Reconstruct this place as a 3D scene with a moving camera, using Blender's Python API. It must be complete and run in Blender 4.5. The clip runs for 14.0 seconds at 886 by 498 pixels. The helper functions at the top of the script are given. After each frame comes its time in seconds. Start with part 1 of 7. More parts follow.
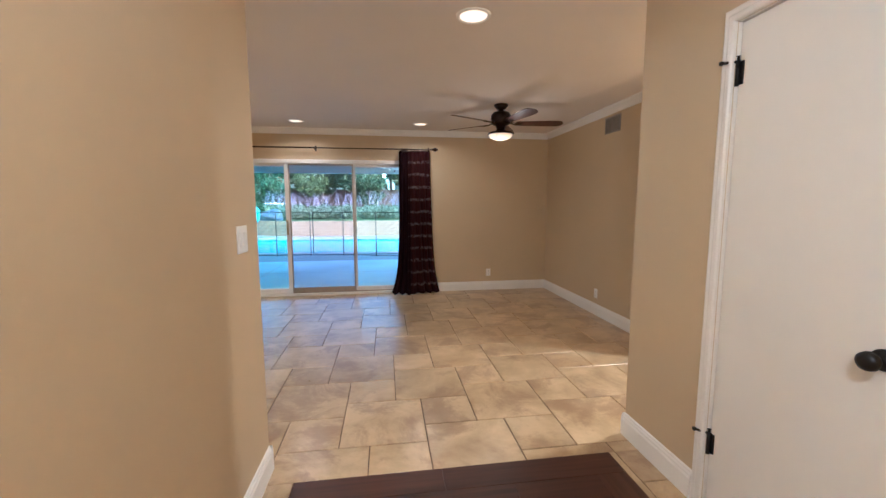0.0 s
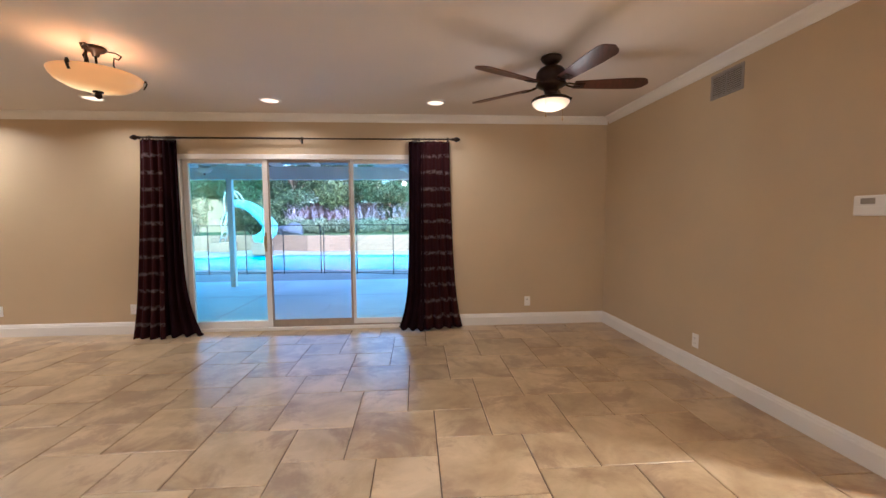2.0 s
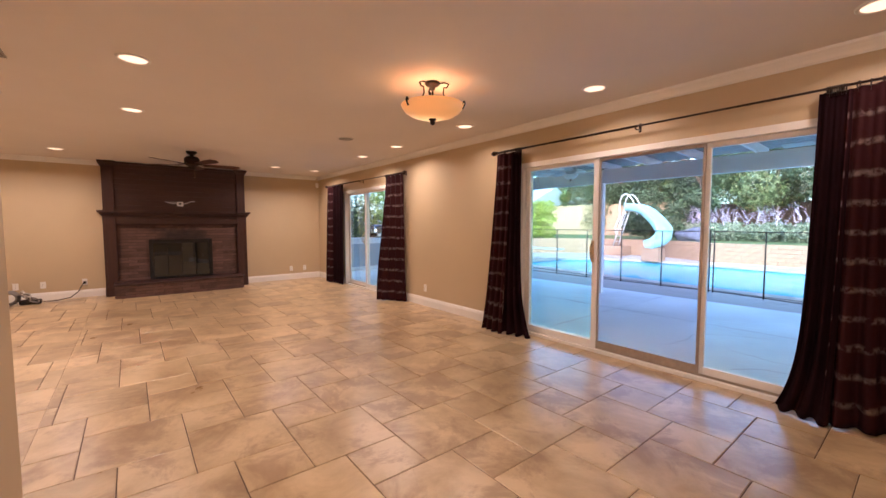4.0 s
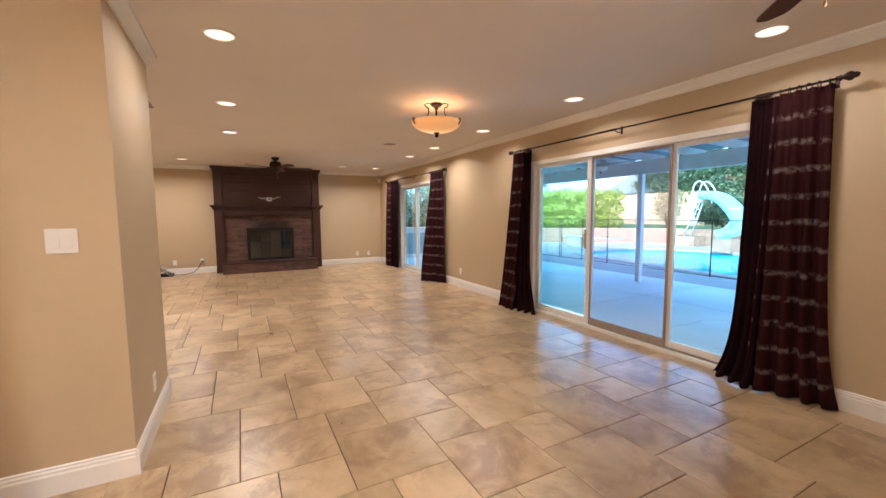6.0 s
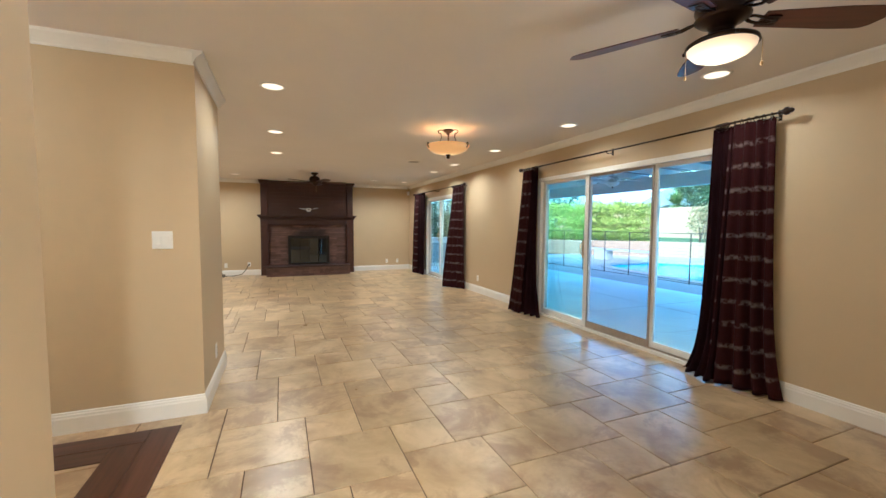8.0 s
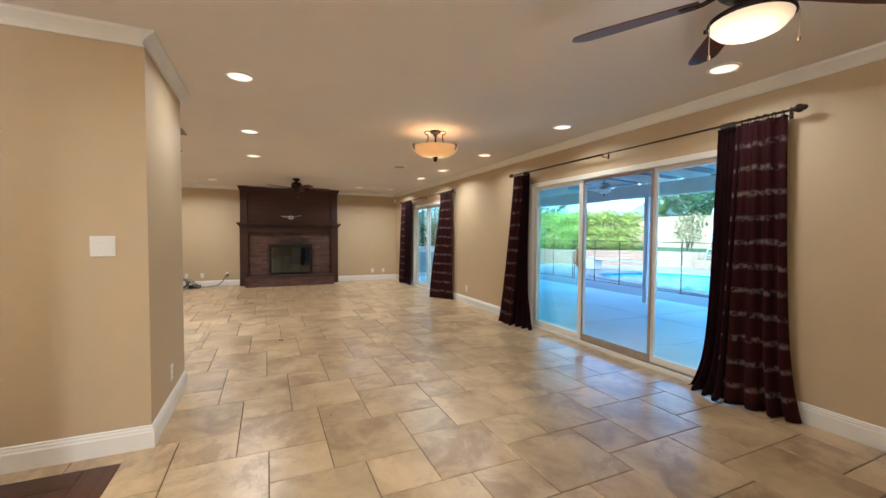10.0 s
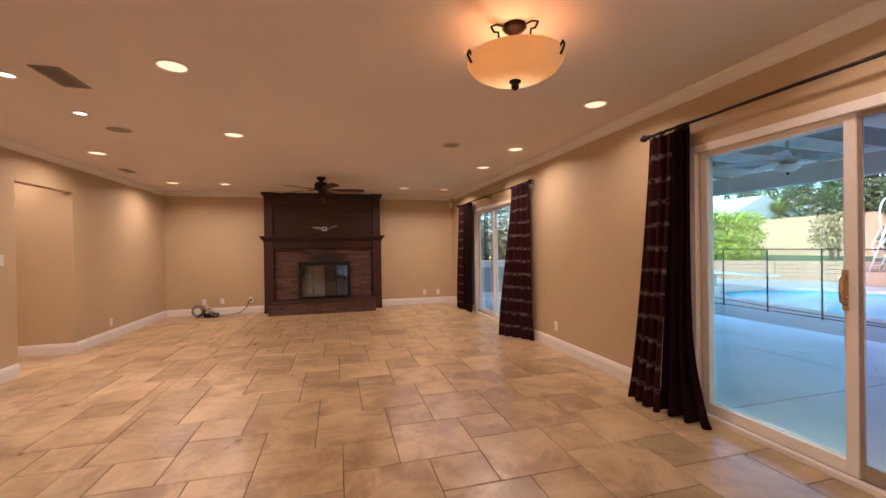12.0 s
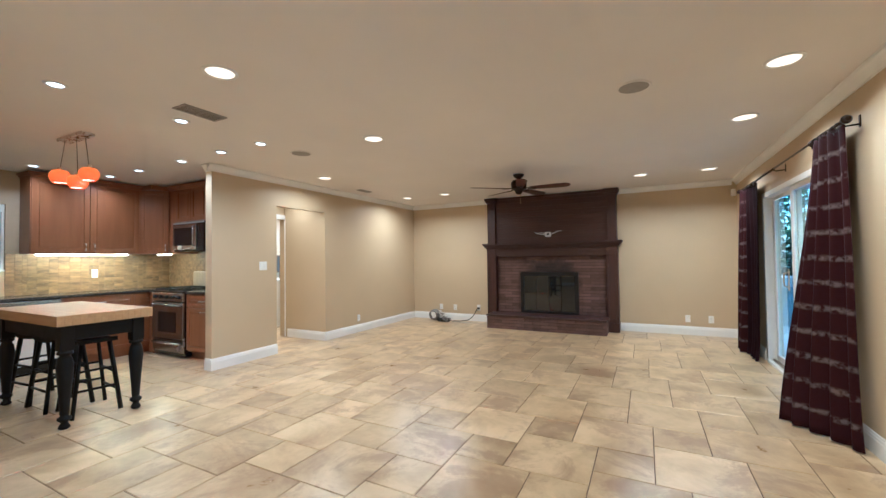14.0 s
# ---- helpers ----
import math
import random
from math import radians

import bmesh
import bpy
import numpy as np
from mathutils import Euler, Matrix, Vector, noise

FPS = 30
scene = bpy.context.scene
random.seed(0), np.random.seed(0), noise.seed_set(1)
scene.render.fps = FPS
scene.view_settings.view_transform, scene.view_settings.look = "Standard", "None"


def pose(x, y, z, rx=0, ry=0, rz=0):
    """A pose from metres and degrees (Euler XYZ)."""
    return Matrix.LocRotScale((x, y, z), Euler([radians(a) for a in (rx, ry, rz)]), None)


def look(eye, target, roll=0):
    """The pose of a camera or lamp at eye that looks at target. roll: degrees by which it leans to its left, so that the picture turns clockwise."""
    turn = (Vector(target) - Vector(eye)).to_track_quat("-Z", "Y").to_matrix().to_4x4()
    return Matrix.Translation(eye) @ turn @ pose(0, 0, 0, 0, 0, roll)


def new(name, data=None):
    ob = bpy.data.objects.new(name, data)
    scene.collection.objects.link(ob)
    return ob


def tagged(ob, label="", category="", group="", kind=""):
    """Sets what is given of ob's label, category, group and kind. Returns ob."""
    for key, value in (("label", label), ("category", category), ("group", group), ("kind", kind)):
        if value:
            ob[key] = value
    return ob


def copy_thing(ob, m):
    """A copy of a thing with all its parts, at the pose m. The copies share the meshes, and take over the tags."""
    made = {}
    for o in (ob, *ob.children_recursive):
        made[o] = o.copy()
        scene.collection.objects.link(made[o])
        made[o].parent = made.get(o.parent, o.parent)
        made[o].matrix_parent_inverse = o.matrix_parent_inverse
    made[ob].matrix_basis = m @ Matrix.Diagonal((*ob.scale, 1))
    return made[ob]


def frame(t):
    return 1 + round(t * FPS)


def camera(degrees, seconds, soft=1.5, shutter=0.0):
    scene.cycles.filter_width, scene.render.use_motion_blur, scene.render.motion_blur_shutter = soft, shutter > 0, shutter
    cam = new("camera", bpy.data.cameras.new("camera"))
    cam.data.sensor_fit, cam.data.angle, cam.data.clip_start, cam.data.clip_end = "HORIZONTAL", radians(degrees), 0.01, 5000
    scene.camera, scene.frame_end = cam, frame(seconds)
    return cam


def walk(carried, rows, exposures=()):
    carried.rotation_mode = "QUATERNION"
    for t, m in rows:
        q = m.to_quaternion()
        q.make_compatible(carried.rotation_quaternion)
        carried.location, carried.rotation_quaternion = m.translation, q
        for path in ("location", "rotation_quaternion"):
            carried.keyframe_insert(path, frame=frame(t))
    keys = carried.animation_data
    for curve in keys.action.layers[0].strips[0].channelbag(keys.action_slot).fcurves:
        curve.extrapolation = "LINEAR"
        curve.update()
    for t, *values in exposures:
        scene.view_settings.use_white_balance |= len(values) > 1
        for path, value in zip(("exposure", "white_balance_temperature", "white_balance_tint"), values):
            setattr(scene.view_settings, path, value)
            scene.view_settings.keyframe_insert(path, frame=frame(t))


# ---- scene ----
cam = camera(96.8, 14.0)
PATH = [
    (0, (0.357, 0.231, 1.379), (0.64, 2.198, 1.154), -0.1),
    (0.5, (0.422, 0.39, 1.341), (0.635, 2.368, 1.131), 0.5),
    (1, (0.441, 0.789, 1.311), (0.731, 2.759, 1.116), 0.1),
    (1.5, (0.507, 1.25, 1.28), (0.812, 3.22, 1.116), -0.4),
    (2, (0.63, 1.69, 1.292), (0.767, 3.68, 1.14), -0.4),
    (2.5, (0.71, 2.141, 1.315), (0.511, 4.125, 1.155), -0.4),
    (3, (0.742, 2.456, 1.307), (-0.002, 4.305, 1.14), -0.3),
    (3.5, (0.878, 2.662, 1.336), (-0.453, 4.146, 1.187), -0.1),
    (4, (1.097, 2.659, 1.324), (-0.466, 3.9, 1.197), -0.1),
    (4.2, (1.311, 2.689, 1.323), (-0.342, 3.808, 1.2), -0.2),
    (6.3, (2.316, 2.813, 1.347), (0.522, 3.684, 1.187), -0.6),
    (6.5, (2.404, 2.832, 1.322), (0.588, 3.66, 1.181), -0.7),
    (7, (2.588, 2.767, 1.338), (0.745, 3.531, 1.206), -0.3),
    (7.5, (2.712, 2.75, 1.332), (0.868, 3.513, 1.202), 0.0),
    (8, (2.894, 2.777, 1.341), (1.047, 3.534, 1.219), 0.3),
    (8.2, (2.972, 2.77, 1.335), (1.119, 3.514, 1.223), 0.3),
    (9.1, (3.07, 2.80, 1.325), (1.222, 3.555, 1.22), 0.3),
    (10.3, (2.287, 3.012, 1.308), (0.465, 3.833, 1.24), 0.4),
    (10.5, (2.038, 3.103, 1.322), (0.197, 3.882, 1.253), 0.2),
    (11, (1.49, 3.281, 1.295), (-0.387, 3.97, 1.242), 0.4),
    (11.5, (0.929, 3.5, 1.296), (-0.97, 4.128, 1.261), -0.3),
    (12, (0.382, 3.727, 1.306), (-1.55, 4.244, 1.296), -0.9),
    (12.5, (-0.114, 3.97, 1.316), (-2.095, 4.244, 1.331), -1.2),
    (13, (-0.459, 4.271, 1.328), (-2.457, 4.184, 1.351), -1.0),
    (13.5, (-0.757, 4.612, 1.292), (-2.695, 4.12, 1.333), -1.1),
    (14, (-0.96, 5.067, 1.302), (-2.738, 4.152, 1.352), -0.8),
]
walk(cam, [(t, look(eye, target, roll)) for t, eye, target, roll in PATH],
     exposures=[(0, 2.76, 4130, 6), (0.5, 2.94, 3920, -2), (1, 2.9, 3880, -3), (1.5, 2.9, 3980, 2), (2, 2.87, 4250, 9), (2.5, 2.84, 4380, 15), (3, 2.84, 4440, 18), (4, 2.87, 5090, 26), (6.5, 3.02, 4390, 7), (7, 3.02, 4290, 4), (7.5, 3.04, 4130, -2), (8.2, 3.04, 4110, -3), (10.3, 2.92, 4150, 1), (10.5, 2.9, 4200, 3), (11, 2.77, 4780, 19), (12, 2.57, 5300, 28), (12.5, 2.73, 4720, 21), (13, 2.99, 4120, 5), (13.5, 3.09, 3800, -2), (14, 3.18, 3770, -2)])

# ---- world, sun and sky ----
SUN_ELEVATION, SUN_AZIMUTH = 28.0, 152.0      # degrees; azimuth clockwise from +y
world = bpy.data.worlds.new("sky")
world.use_nodes = True
scene.world = world
wn = world.node_tree.nodes
sky = wn.new("ShaderNodeTexSky")
sky.sky_type = 'NISHITA'
sky.sun_disc = False
sky.dust_density = 3.0
sky.ozone_density = 0.2
sky.sun_elevation, sky.sun_rotation = radians(SUN_ELEVATION), radians(SUN_AZIMUTH)
wn["Background"].inputs["Strength"].default_value = 0.15
world.node_tree.links.new(sky.outputs[0], wn["Background"].inputs["Color"])
sun = new("sun", bpy.data.lights.new("sun", 'SUN'))
sun.data.energy, sun.data.angle, sun.data.color = 0.5, radians(10), (1.0, 0.90, 0.74)
_az, _el = radians(SUN_AZIMUTH), radians(SUN_ELEVATION)
sun.matrix_world = look((0, 0, 20), (-math.sin(_az) * math.cos(_el), -math.cos(_az) * math.cos(_el), 20 - math.sin(_el)))

WARM = (1.0, 0.710, 0.445)
ENTRY_WARM = (1.0, 0.745, 0.50)
KITCHEN_WHITE = (1.0, 0.79, 0.61)
RECESSED_W, SPOT_W, FAN_W, BOWL_W, ENTRY_W = 2.15, 0.75, 1.0, 0.38, 13.0

# ---- plan, in metres ----
CEIL = 2.49
NORTH, EAST, WEST, SOUTH = 6.365, 2.94, -8.565, 0.415
T = 0.12
STUB_X0, STUB_X1, STUB_Y = -1.30, -0.265, 2.25     # wall between entry and kitchen
ENTRY_X, ENTRY_Y = 1.755, 2.285                    # corner on the closet side of the entry
ENTRY_BACK = -1.6
HALL_N = 3.16                                      # hallway mouth in the east wall
DOOR = (-2.06, 0.90, 2.03)                         # wide sliding door: x0, x1, top
DOOR2 = (-7.06, -5.21, 2.03)                       # narrow sliding door
K_SOUTH, K_WEST = -2.04, -4.74                     # kitchen walls
WALL_END = -3.90
PASS = (-5.79, -4.84, 2.09)                        # opening to the laundry passage
PATIO = -0.10


# ---- mesh helpers ----
def box(bm, x0, x1, y0, y1, z0, z1, bevel=0.0, mat=0):
    vs = [bm.verts.new((x, y, z)) for z in (z0, z1) for y in (y0, y1) for x in (x0, x1)]
    fs = [bm.faces.new([vs[i] for i in f]) for f in
          ((0, 2, 3, 1), (4, 5, 7, 6), (0, 1, 5, 4), (2, 6, 7, 3), (0, 4, 6, 2), (1, 3, 7, 5))]
    for f in fs:
        f.material_index = mat
    if bevel > 0:
        es = list({e for f in fs for e in f.edges})
        bmesh.ops.bevel(bm, geom=es, offset=bevel, segments=2, profile=0.6, affect='EDGES')
    return fs


def bm_box(*a, **k):
    bm = bmesh.new()
    box(bm, *a, **k)
    return bm


def lathe(bm, profile, n=24, at=(0, 0, 0), m=None):
    """Turns a profile of (radius, height) round z."""
    rings = []
    for r, z in profile:
        if r < 1e-5:
            rings.append([bm.verts.new((0, 0, z))])
        else:
            rings.append([bm.verts.new((r * math.cos(2 * math.pi * i / n), r * math.sin(2 * math.pi * i / n), z)) for i in range(n)])
    fresh = [v for ring in rings for v in ring]
    for a, b in zip(rings, rings[1:]):
        for i in range(n):
            j = (i + 1) % n
            if len(a) == 1 and len(b) == 1:
                continue
            if len(a) == 1:
                f = bm.faces.new((a[0], b[j], b[i]))
            elif len(b) == 1:
                f = bm.faces.new((a[i], a[j], b[0]))
            else:
                f = bm.faces.new((a[i], a[j], b[j], b[i]))
            f.smooth = True
    if m is not None:
        bmesh.ops.transform(bm, matrix=m, verts=fresh)
    bmesh.ops.translate(bm, vec=at, verts=fresh)
    return fresh


def tube(bm, pts, r, n=8, r1=None, flat=1.0):
    """A round rod along points; r1 is the radius at the far end."""
    pts = [Vector(p) for p in pts]
    rings = []
    up = Vector((0, 0, 1))
    side = None
    for i, p in enumerate(pts):
        d = (pts[min(i + 1, len(pts) - 1)] - pts[max(i - 1, 0)]).normalized()
        if side is None:
            side = d.cross(up)
            if side.length < 1e-3:
                side = d.cross(Vector((1, 0, 0)))
        side = (side - d * side.dot(d)).normalized()
        other = d.cross(side)
        rr = r if r1 is None else r + (r1 - r) * i / (len(pts) - 1)
        rings.append([bm.verts.new(p + side * rr * math.cos(2 * math.pi * k / n) + other * rr * flat * math.sin(2 * math.pi * k / n)) for k in range(n)])
    for a, b in zip(rings, rings[1:]):
        for k in range(n):
            f = bm.faces.new((a[k], a[(k + 1) % n], b[(k + 1) % n], b[k]))
            f.smooth = True
    bm.faces.new(rings[0][::-1])
    bm.faces.new(rings[-1])


def prism(bm, outline, p0, p1, inward):
    """Extrudes an outline of (depth, height) from p0 to p1 along a wall; inward is the unit vector out of the wall."""
    inward = Vector(inward)
    ends = [[bm.verts.new(Vector((p[0], p[1], 0)) + inward * d + Vector((0, 0, z))) for d, z in outline] for p in (p0, p1)]
    n = len(outline)
    for k in range(n):
        bm.faces.new((ends[0][k], ends[0][(k + 1) % n], ends[1][(k + 1) % n], ends[1][k]))
    bm.faces.new(ends[0][::-1])
    bm.faces.new(ends[1])
    bmesh.ops.recalc_face_normals(bm, faces=bm.faces[:])


def obj(name, bm, material, parent=None, label=""):
    me = bpy.data.meshes.new(name)
    bmesh.ops.recalc_face_normals(bm, faces=bm.faces[:])
    bm.to_mesh(me)
    bm.free()
    for m in (material if isinstance(material, (list, tuple)) else [material]):
        me.materials.append(m)
    ob = new(name, me)
    if parent is not None:
        ob.parent = parent
    if label:
        ob["label"] = label
    return ob


def part(name, bm, material, parent, label=""):
    return obj(name, bm, material, parent, label)


def thing(name, at, label, category, group="", rz=0.0):
    ob = new(name)
    ob.empty_display_size = 0.1
    ob.matrix_basis = pose(at[0], at[1], at[2], 0, 0, rz)
    return tagged(ob, label, category, group)


def structure(name, bm, material, label, category):
    return tagged(obj(name, bm, material), label, category, kind="structure")


# ---- materials ----
def material(name, base, rough=0.5, metal=0.0, vary=0.12, scale=6.0, fine=90.0, bump=0.1, coords='Object', spec=0.5, coat=0.0, dark=None, rough_vary=0.08):
    """A painted, metal or stone surface with variation at two scales and a fine relief."""
    m = bpy.data.materials.new(name)
    m.use_nodes = True
    nt = m.node_tree
    p = nt.nodes["Principled BSDF"]
    tc = nt.nodes.new("ShaderNodeTexCoord")
    big, small = nt.nodes.new("ShaderNodeTexNoise"), nt.nodes.new("ShaderNodeTexNoise")
    big.inputs["Scale"].default_value, small.inputs["Scale"].default_value = scale, fine
    big.inputs["Detail"].default_value, small.inputs["Detail"].default_value = 4, 2
    for n in (big, small):
        nt.links.new(tc.outputs[coords], n.inputs["Vector"])
    mix = nt.nodes.new("ShaderNodeMix")
    mix.data_type = 'RGBA'
    lo = dark if dark else [c * (1 - vary) for c in base]
    hi = base if dark else [min(1, c * (1 + vary)) for c in base]
    mix.inputs[6].default_value, mix.inputs[7].default_value = (*lo, 1), (*hi, 1)
    ramp = nt.nodes.new("ShaderNodeMapRange")
    ramp.inputs[1].default_value, ramp.inputs[2].default_value = 0.3, 0.7
    nt.links.new(big.outputs[0], ramp.inputs[0])
    nt.links.new(ramp.outputs[0], mix.inputs[0])
    nt.links.new(mix.outputs[2], p.inputs["Base Color"])
    rr = nt.nodes.new("ShaderNodeMapRange")
    rr.inputs[3].default_value, rr.inputs[4].default_value = max(0.02, rough - rough_vary), min(1, rough + rough_vary)
    nt.links.new(big.outputs[0], rr.inputs[0])
    nt.links.new(rr.outputs[0], p.inputs["Roughness"])
    if bump > 0:
        b = nt.nodes.new("ShaderNodeBump")
        b.inputs["Strength"].default_value, b.inputs["Distance"].default_value = bump, 0.002
        nt.links.new(small.outputs[0], b.inputs["Height"])
        nt.links.new(b.outputs[0], p.inputs["Normal"])
    p.inputs["Metallic"].default_value = metal
    p.inputs["Specular IOR Level"].default_value = spec
    p.inputs["Coat Weight"].default_value = coat
    return m


def emitter(name, color, strength):
    m = bpy.data.materials.new(name)
    m.use_nodes = True
    p = m.node_tree.nodes["Principled BSDF"]
    p.inputs["Base Color"].default_value = (0.8, 0.8, 0.8, 1)
    p.inputs["Emission Color"].default_value = (*color, 1)
    p.inputs["Emission Strength"].default_value = strength
    return m


def glass(name, tint, rough=0.0, ior=1.45):
    m = bpy.data.materials.new(name)
    m.use_nodes = True
    p = m.node_tree.nodes["Principled BSDF"]
    p.inputs["Base Color"].default_value = (*tint, 1)
    p.inputs["Roughness"].default_value = rough
    p.inputs["IOR"].default_value = ior
    p.inputs["Transmission Weight"].default_value = 1.0
    return m


def grained(name, light, dark, axis=0, rough=0.4, scale=9.0, stretch=14.0, bump=0.12, coat=0.0, per_piece=0.25, coords='Object'):
    """Wood with the grain along one axis; each piece takes its own tone."""
    m = bpy.data.materials.new(name)
    m.use_nodes = True
    nt = m.node_tree
    p = nt.nodes["Principled BSDF"]
    tc = nt.nodes.new("ShaderNodeTexCoord")
    mp = nt.nodes.new("ShaderNodeMapping")
    sc = [scale * stretch / 4] * 3
    sc[axis] = scale / 6
    mp.inputs["Scale"].default_value = sc
    nt.links.new(tc.outputs[coords], mp.inputs["Vector"])
    info = nt.nodes.new("ShaderNodeObjectInfo")
    geo = nt.nodes.new("ShaderNodeNewGeometry")
    add = nt.nodes.new("ShaderNodeMath")
    nt.links.new(info.outputs["Random"], add.inputs[0])
    nt.links.new(geo.outputs["Random Per Island"], add.inputs[1])
    off = nt.nodes.new("ShaderNodeVectorMath")
    off.operation = 'MULTIPLY_ADD'
    off.inputs[1].default_value = (7, 7, 7)
    nt.links.new(add.outputs[0], off.inputs[0])
    nt.links.new(mp.outputs[0], off.inputs[2])
    nz = nt.nodes.new("ShaderNodeTexNoise")
    nz.inputs["Scale"].default_value, nz.inputs["Detail"].default_value, nz.inputs["Roughness"].default_value = 1.0, 6, 0.62
    nt.links.new(off.outputs[0], nz.inputs["Vector"])
    ramp = nt.nodes.new("ShaderNodeValToRGB")
    ramp.color_ramp.elements[0].position, ramp.color_ramp.elements[1].position = 0.32, 0.7
    ramp.color_ramp.elements[0].color, ramp.color_ramp.elements[1].color = (*dark, 1), (*light, 1)
    nt.links.new(nz.outputs[0], ramp.inputs[0])
    hsv = nt.nodes.new("ShaderNodeHueSaturation")
    mr = nt.nodes.new("ShaderNodeMapRange")
    mr.inputs[2].default_value = 2.0
    mr.inputs[3].default_value, mr.inputs[4].default_value = 1 - per_piece, 1 + per_piece
    nt.links.new(add.outputs[0], mr.inputs[0])
    nt.links.new(mr.outputs[0], hsv.inputs["Value"])
    nt.links.new(ramp.outputs[0], hsv.inputs["Color"])
    nt.links.new(hsv.outputs[0], p.inputs["Base Color"])
    b = nt.nodes.new("ShaderNodeBump")
    b.inputs["Strength"].default_value, b.inputs["Distance"].default_value = bump, 0.002
    nt.links.new(nz.outputs[0], b.inputs["Height"])
    nt.links.new(b.outputs[0], p.inputs["Normal"])
    p.inputs["Roughness"].default_value = rough
    p.inputs["Coat Weight"].default_value = coat
    return m


def stone_tile(name):
    """Glazed travertine-look floor tile: beige clouds with brown patches, different on every tile."""
    m = bpy.data.materials.new(name)
    m.use_nodes = True
    nt = m.node_tree
    p = nt.nodes["Principled BSDF"]
    geo, info = nt.nodes.new("ShaderNodeNewGeometry"), nt.nodes.new("ShaderNodeObjectInfo")
    add = nt.nodes.new("ShaderNodeMath")
    nt.links.new(info.outputs["Random"], add.inputs[0])
    nt.links.new(geo.outputs["Random Per Island"], add.inputs[1])
    off = nt.nodes.new("ShaderNodeVectorMath")
    off.operation = 'MULTIPLY_ADD'
    off.inputs[1].default_value = (23.0, 41.0, 13.0)
    nt.links.new(add.outputs[0], off.inputs[0])
    nt.links.new(geo.outputs["Position"], off.inputs[2])

    def noise_tex(scale, detail, rough, dist=0.0):
        n = nt.nodes.new("ShaderNodeTexNoise")
        n.inputs["Scale"].default_value, n.inputs["Detail"].default_value = scale, detail
        n.inputs["Roughness"].default_value, n.inputs["Distortion"].default_value = rough, dist
        nt.links.new(off.outputs[0], n.inputs["Vector"])
        return n
    clouds, patch, fine = noise_tex(2.6, 9, 0.62, 0.35), noise_tex(2.3, 9, 0.70, 0.5), noise_tex(60, 4, 0.7)
    ramp = nt.nodes.new("ShaderNodeValToRGB")
    els = ramp.color_ramp.elements
    els[0].position, els[0].color = 0.34, (0.340, 0.232, 0.112, 1)
    els[1].position, els[1].color = 0.62, (0.575, 0.432, 0.238, 1)
    e = els.new(0.49)
    e.color = (0.460, 0.338, 0.172, 1)
    nt.links.new(clouds.outputs[0], ramp.inputs[0])
    edge = nt.nodes.new("ShaderNodeMapRange")
    edge.inputs[1].default_value, edge.inputs[2].default_value = 0.48, 0.61
    edge.interpolation_type = 'SMOOTHSTEP'
    edge.inputs[4].default_value = 0.56
    nt.links.new(patch.outputs[0], edge.inputs[0])
    mix = nt.nodes.new("ShaderNodeMix")
    mix.data_type = 'RGBA'
    mix.inputs[7].default_value = (0.215, 0.125, 0.064, 1)
    nt.links.new(edge.outputs[0], mix.inputs[0])
    nt.links.new(ramp.outputs[0], mix.inputs[6])
    hsv = nt.nodes.new("ShaderNodeHueSaturation")
    mr = nt.nodes.new("ShaderNodeMapRange")
    mr.inputs[2].default_value, mr.inputs[3].default_value, mr.inputs[4].default_value = 2.0, 0.82, 1.16
    nt.links.new(add.outputs[0], mr.inputs[0])
    nt.links.new(mr.outputs[0], hsv.inputs["Value"])
    nt.links.new(mix.outputs[2], hsv.inputs["Color"])
    nt.links.new(hsv.outputs[0], p.inputs["Base Color"])
    rr = nt.nodes.new("ShaderNodeMapRange")
    rr.inputs[3].default_value, rr.inputs[4].default_value = 0.235, 0.36
    nt.links.new(clouds.outputs[0], rr.inputs[0])
    nt.links.new(rr.outputs[0], p.inputs["Roughness"])
    b = nt.nodes.new("ShaderNodeBump")
    b.inputs["Strength"].default_value, b.inputs["Distance"].default_value = 0.10, 0.0015
    nt.links.new(clouds.outputs[0], b.inputs["Height"])
    p.inputs["IOR"].default_value = 1.78
    b2 = nt.nodes.new("ShaderNodeBump")
    b2.inputs["Strength"].default_value, b2.inputs["Distance"].default_value = 0.06, 0.0006
    nt.links.new(fine.outputs[0], b2.inputs["Height"])
    nt.links.new(b.outputs[0], b2.inputs["Normal"])
    nt.links.new(b2.outputs[0], p.inputs["Normal"])
    return m


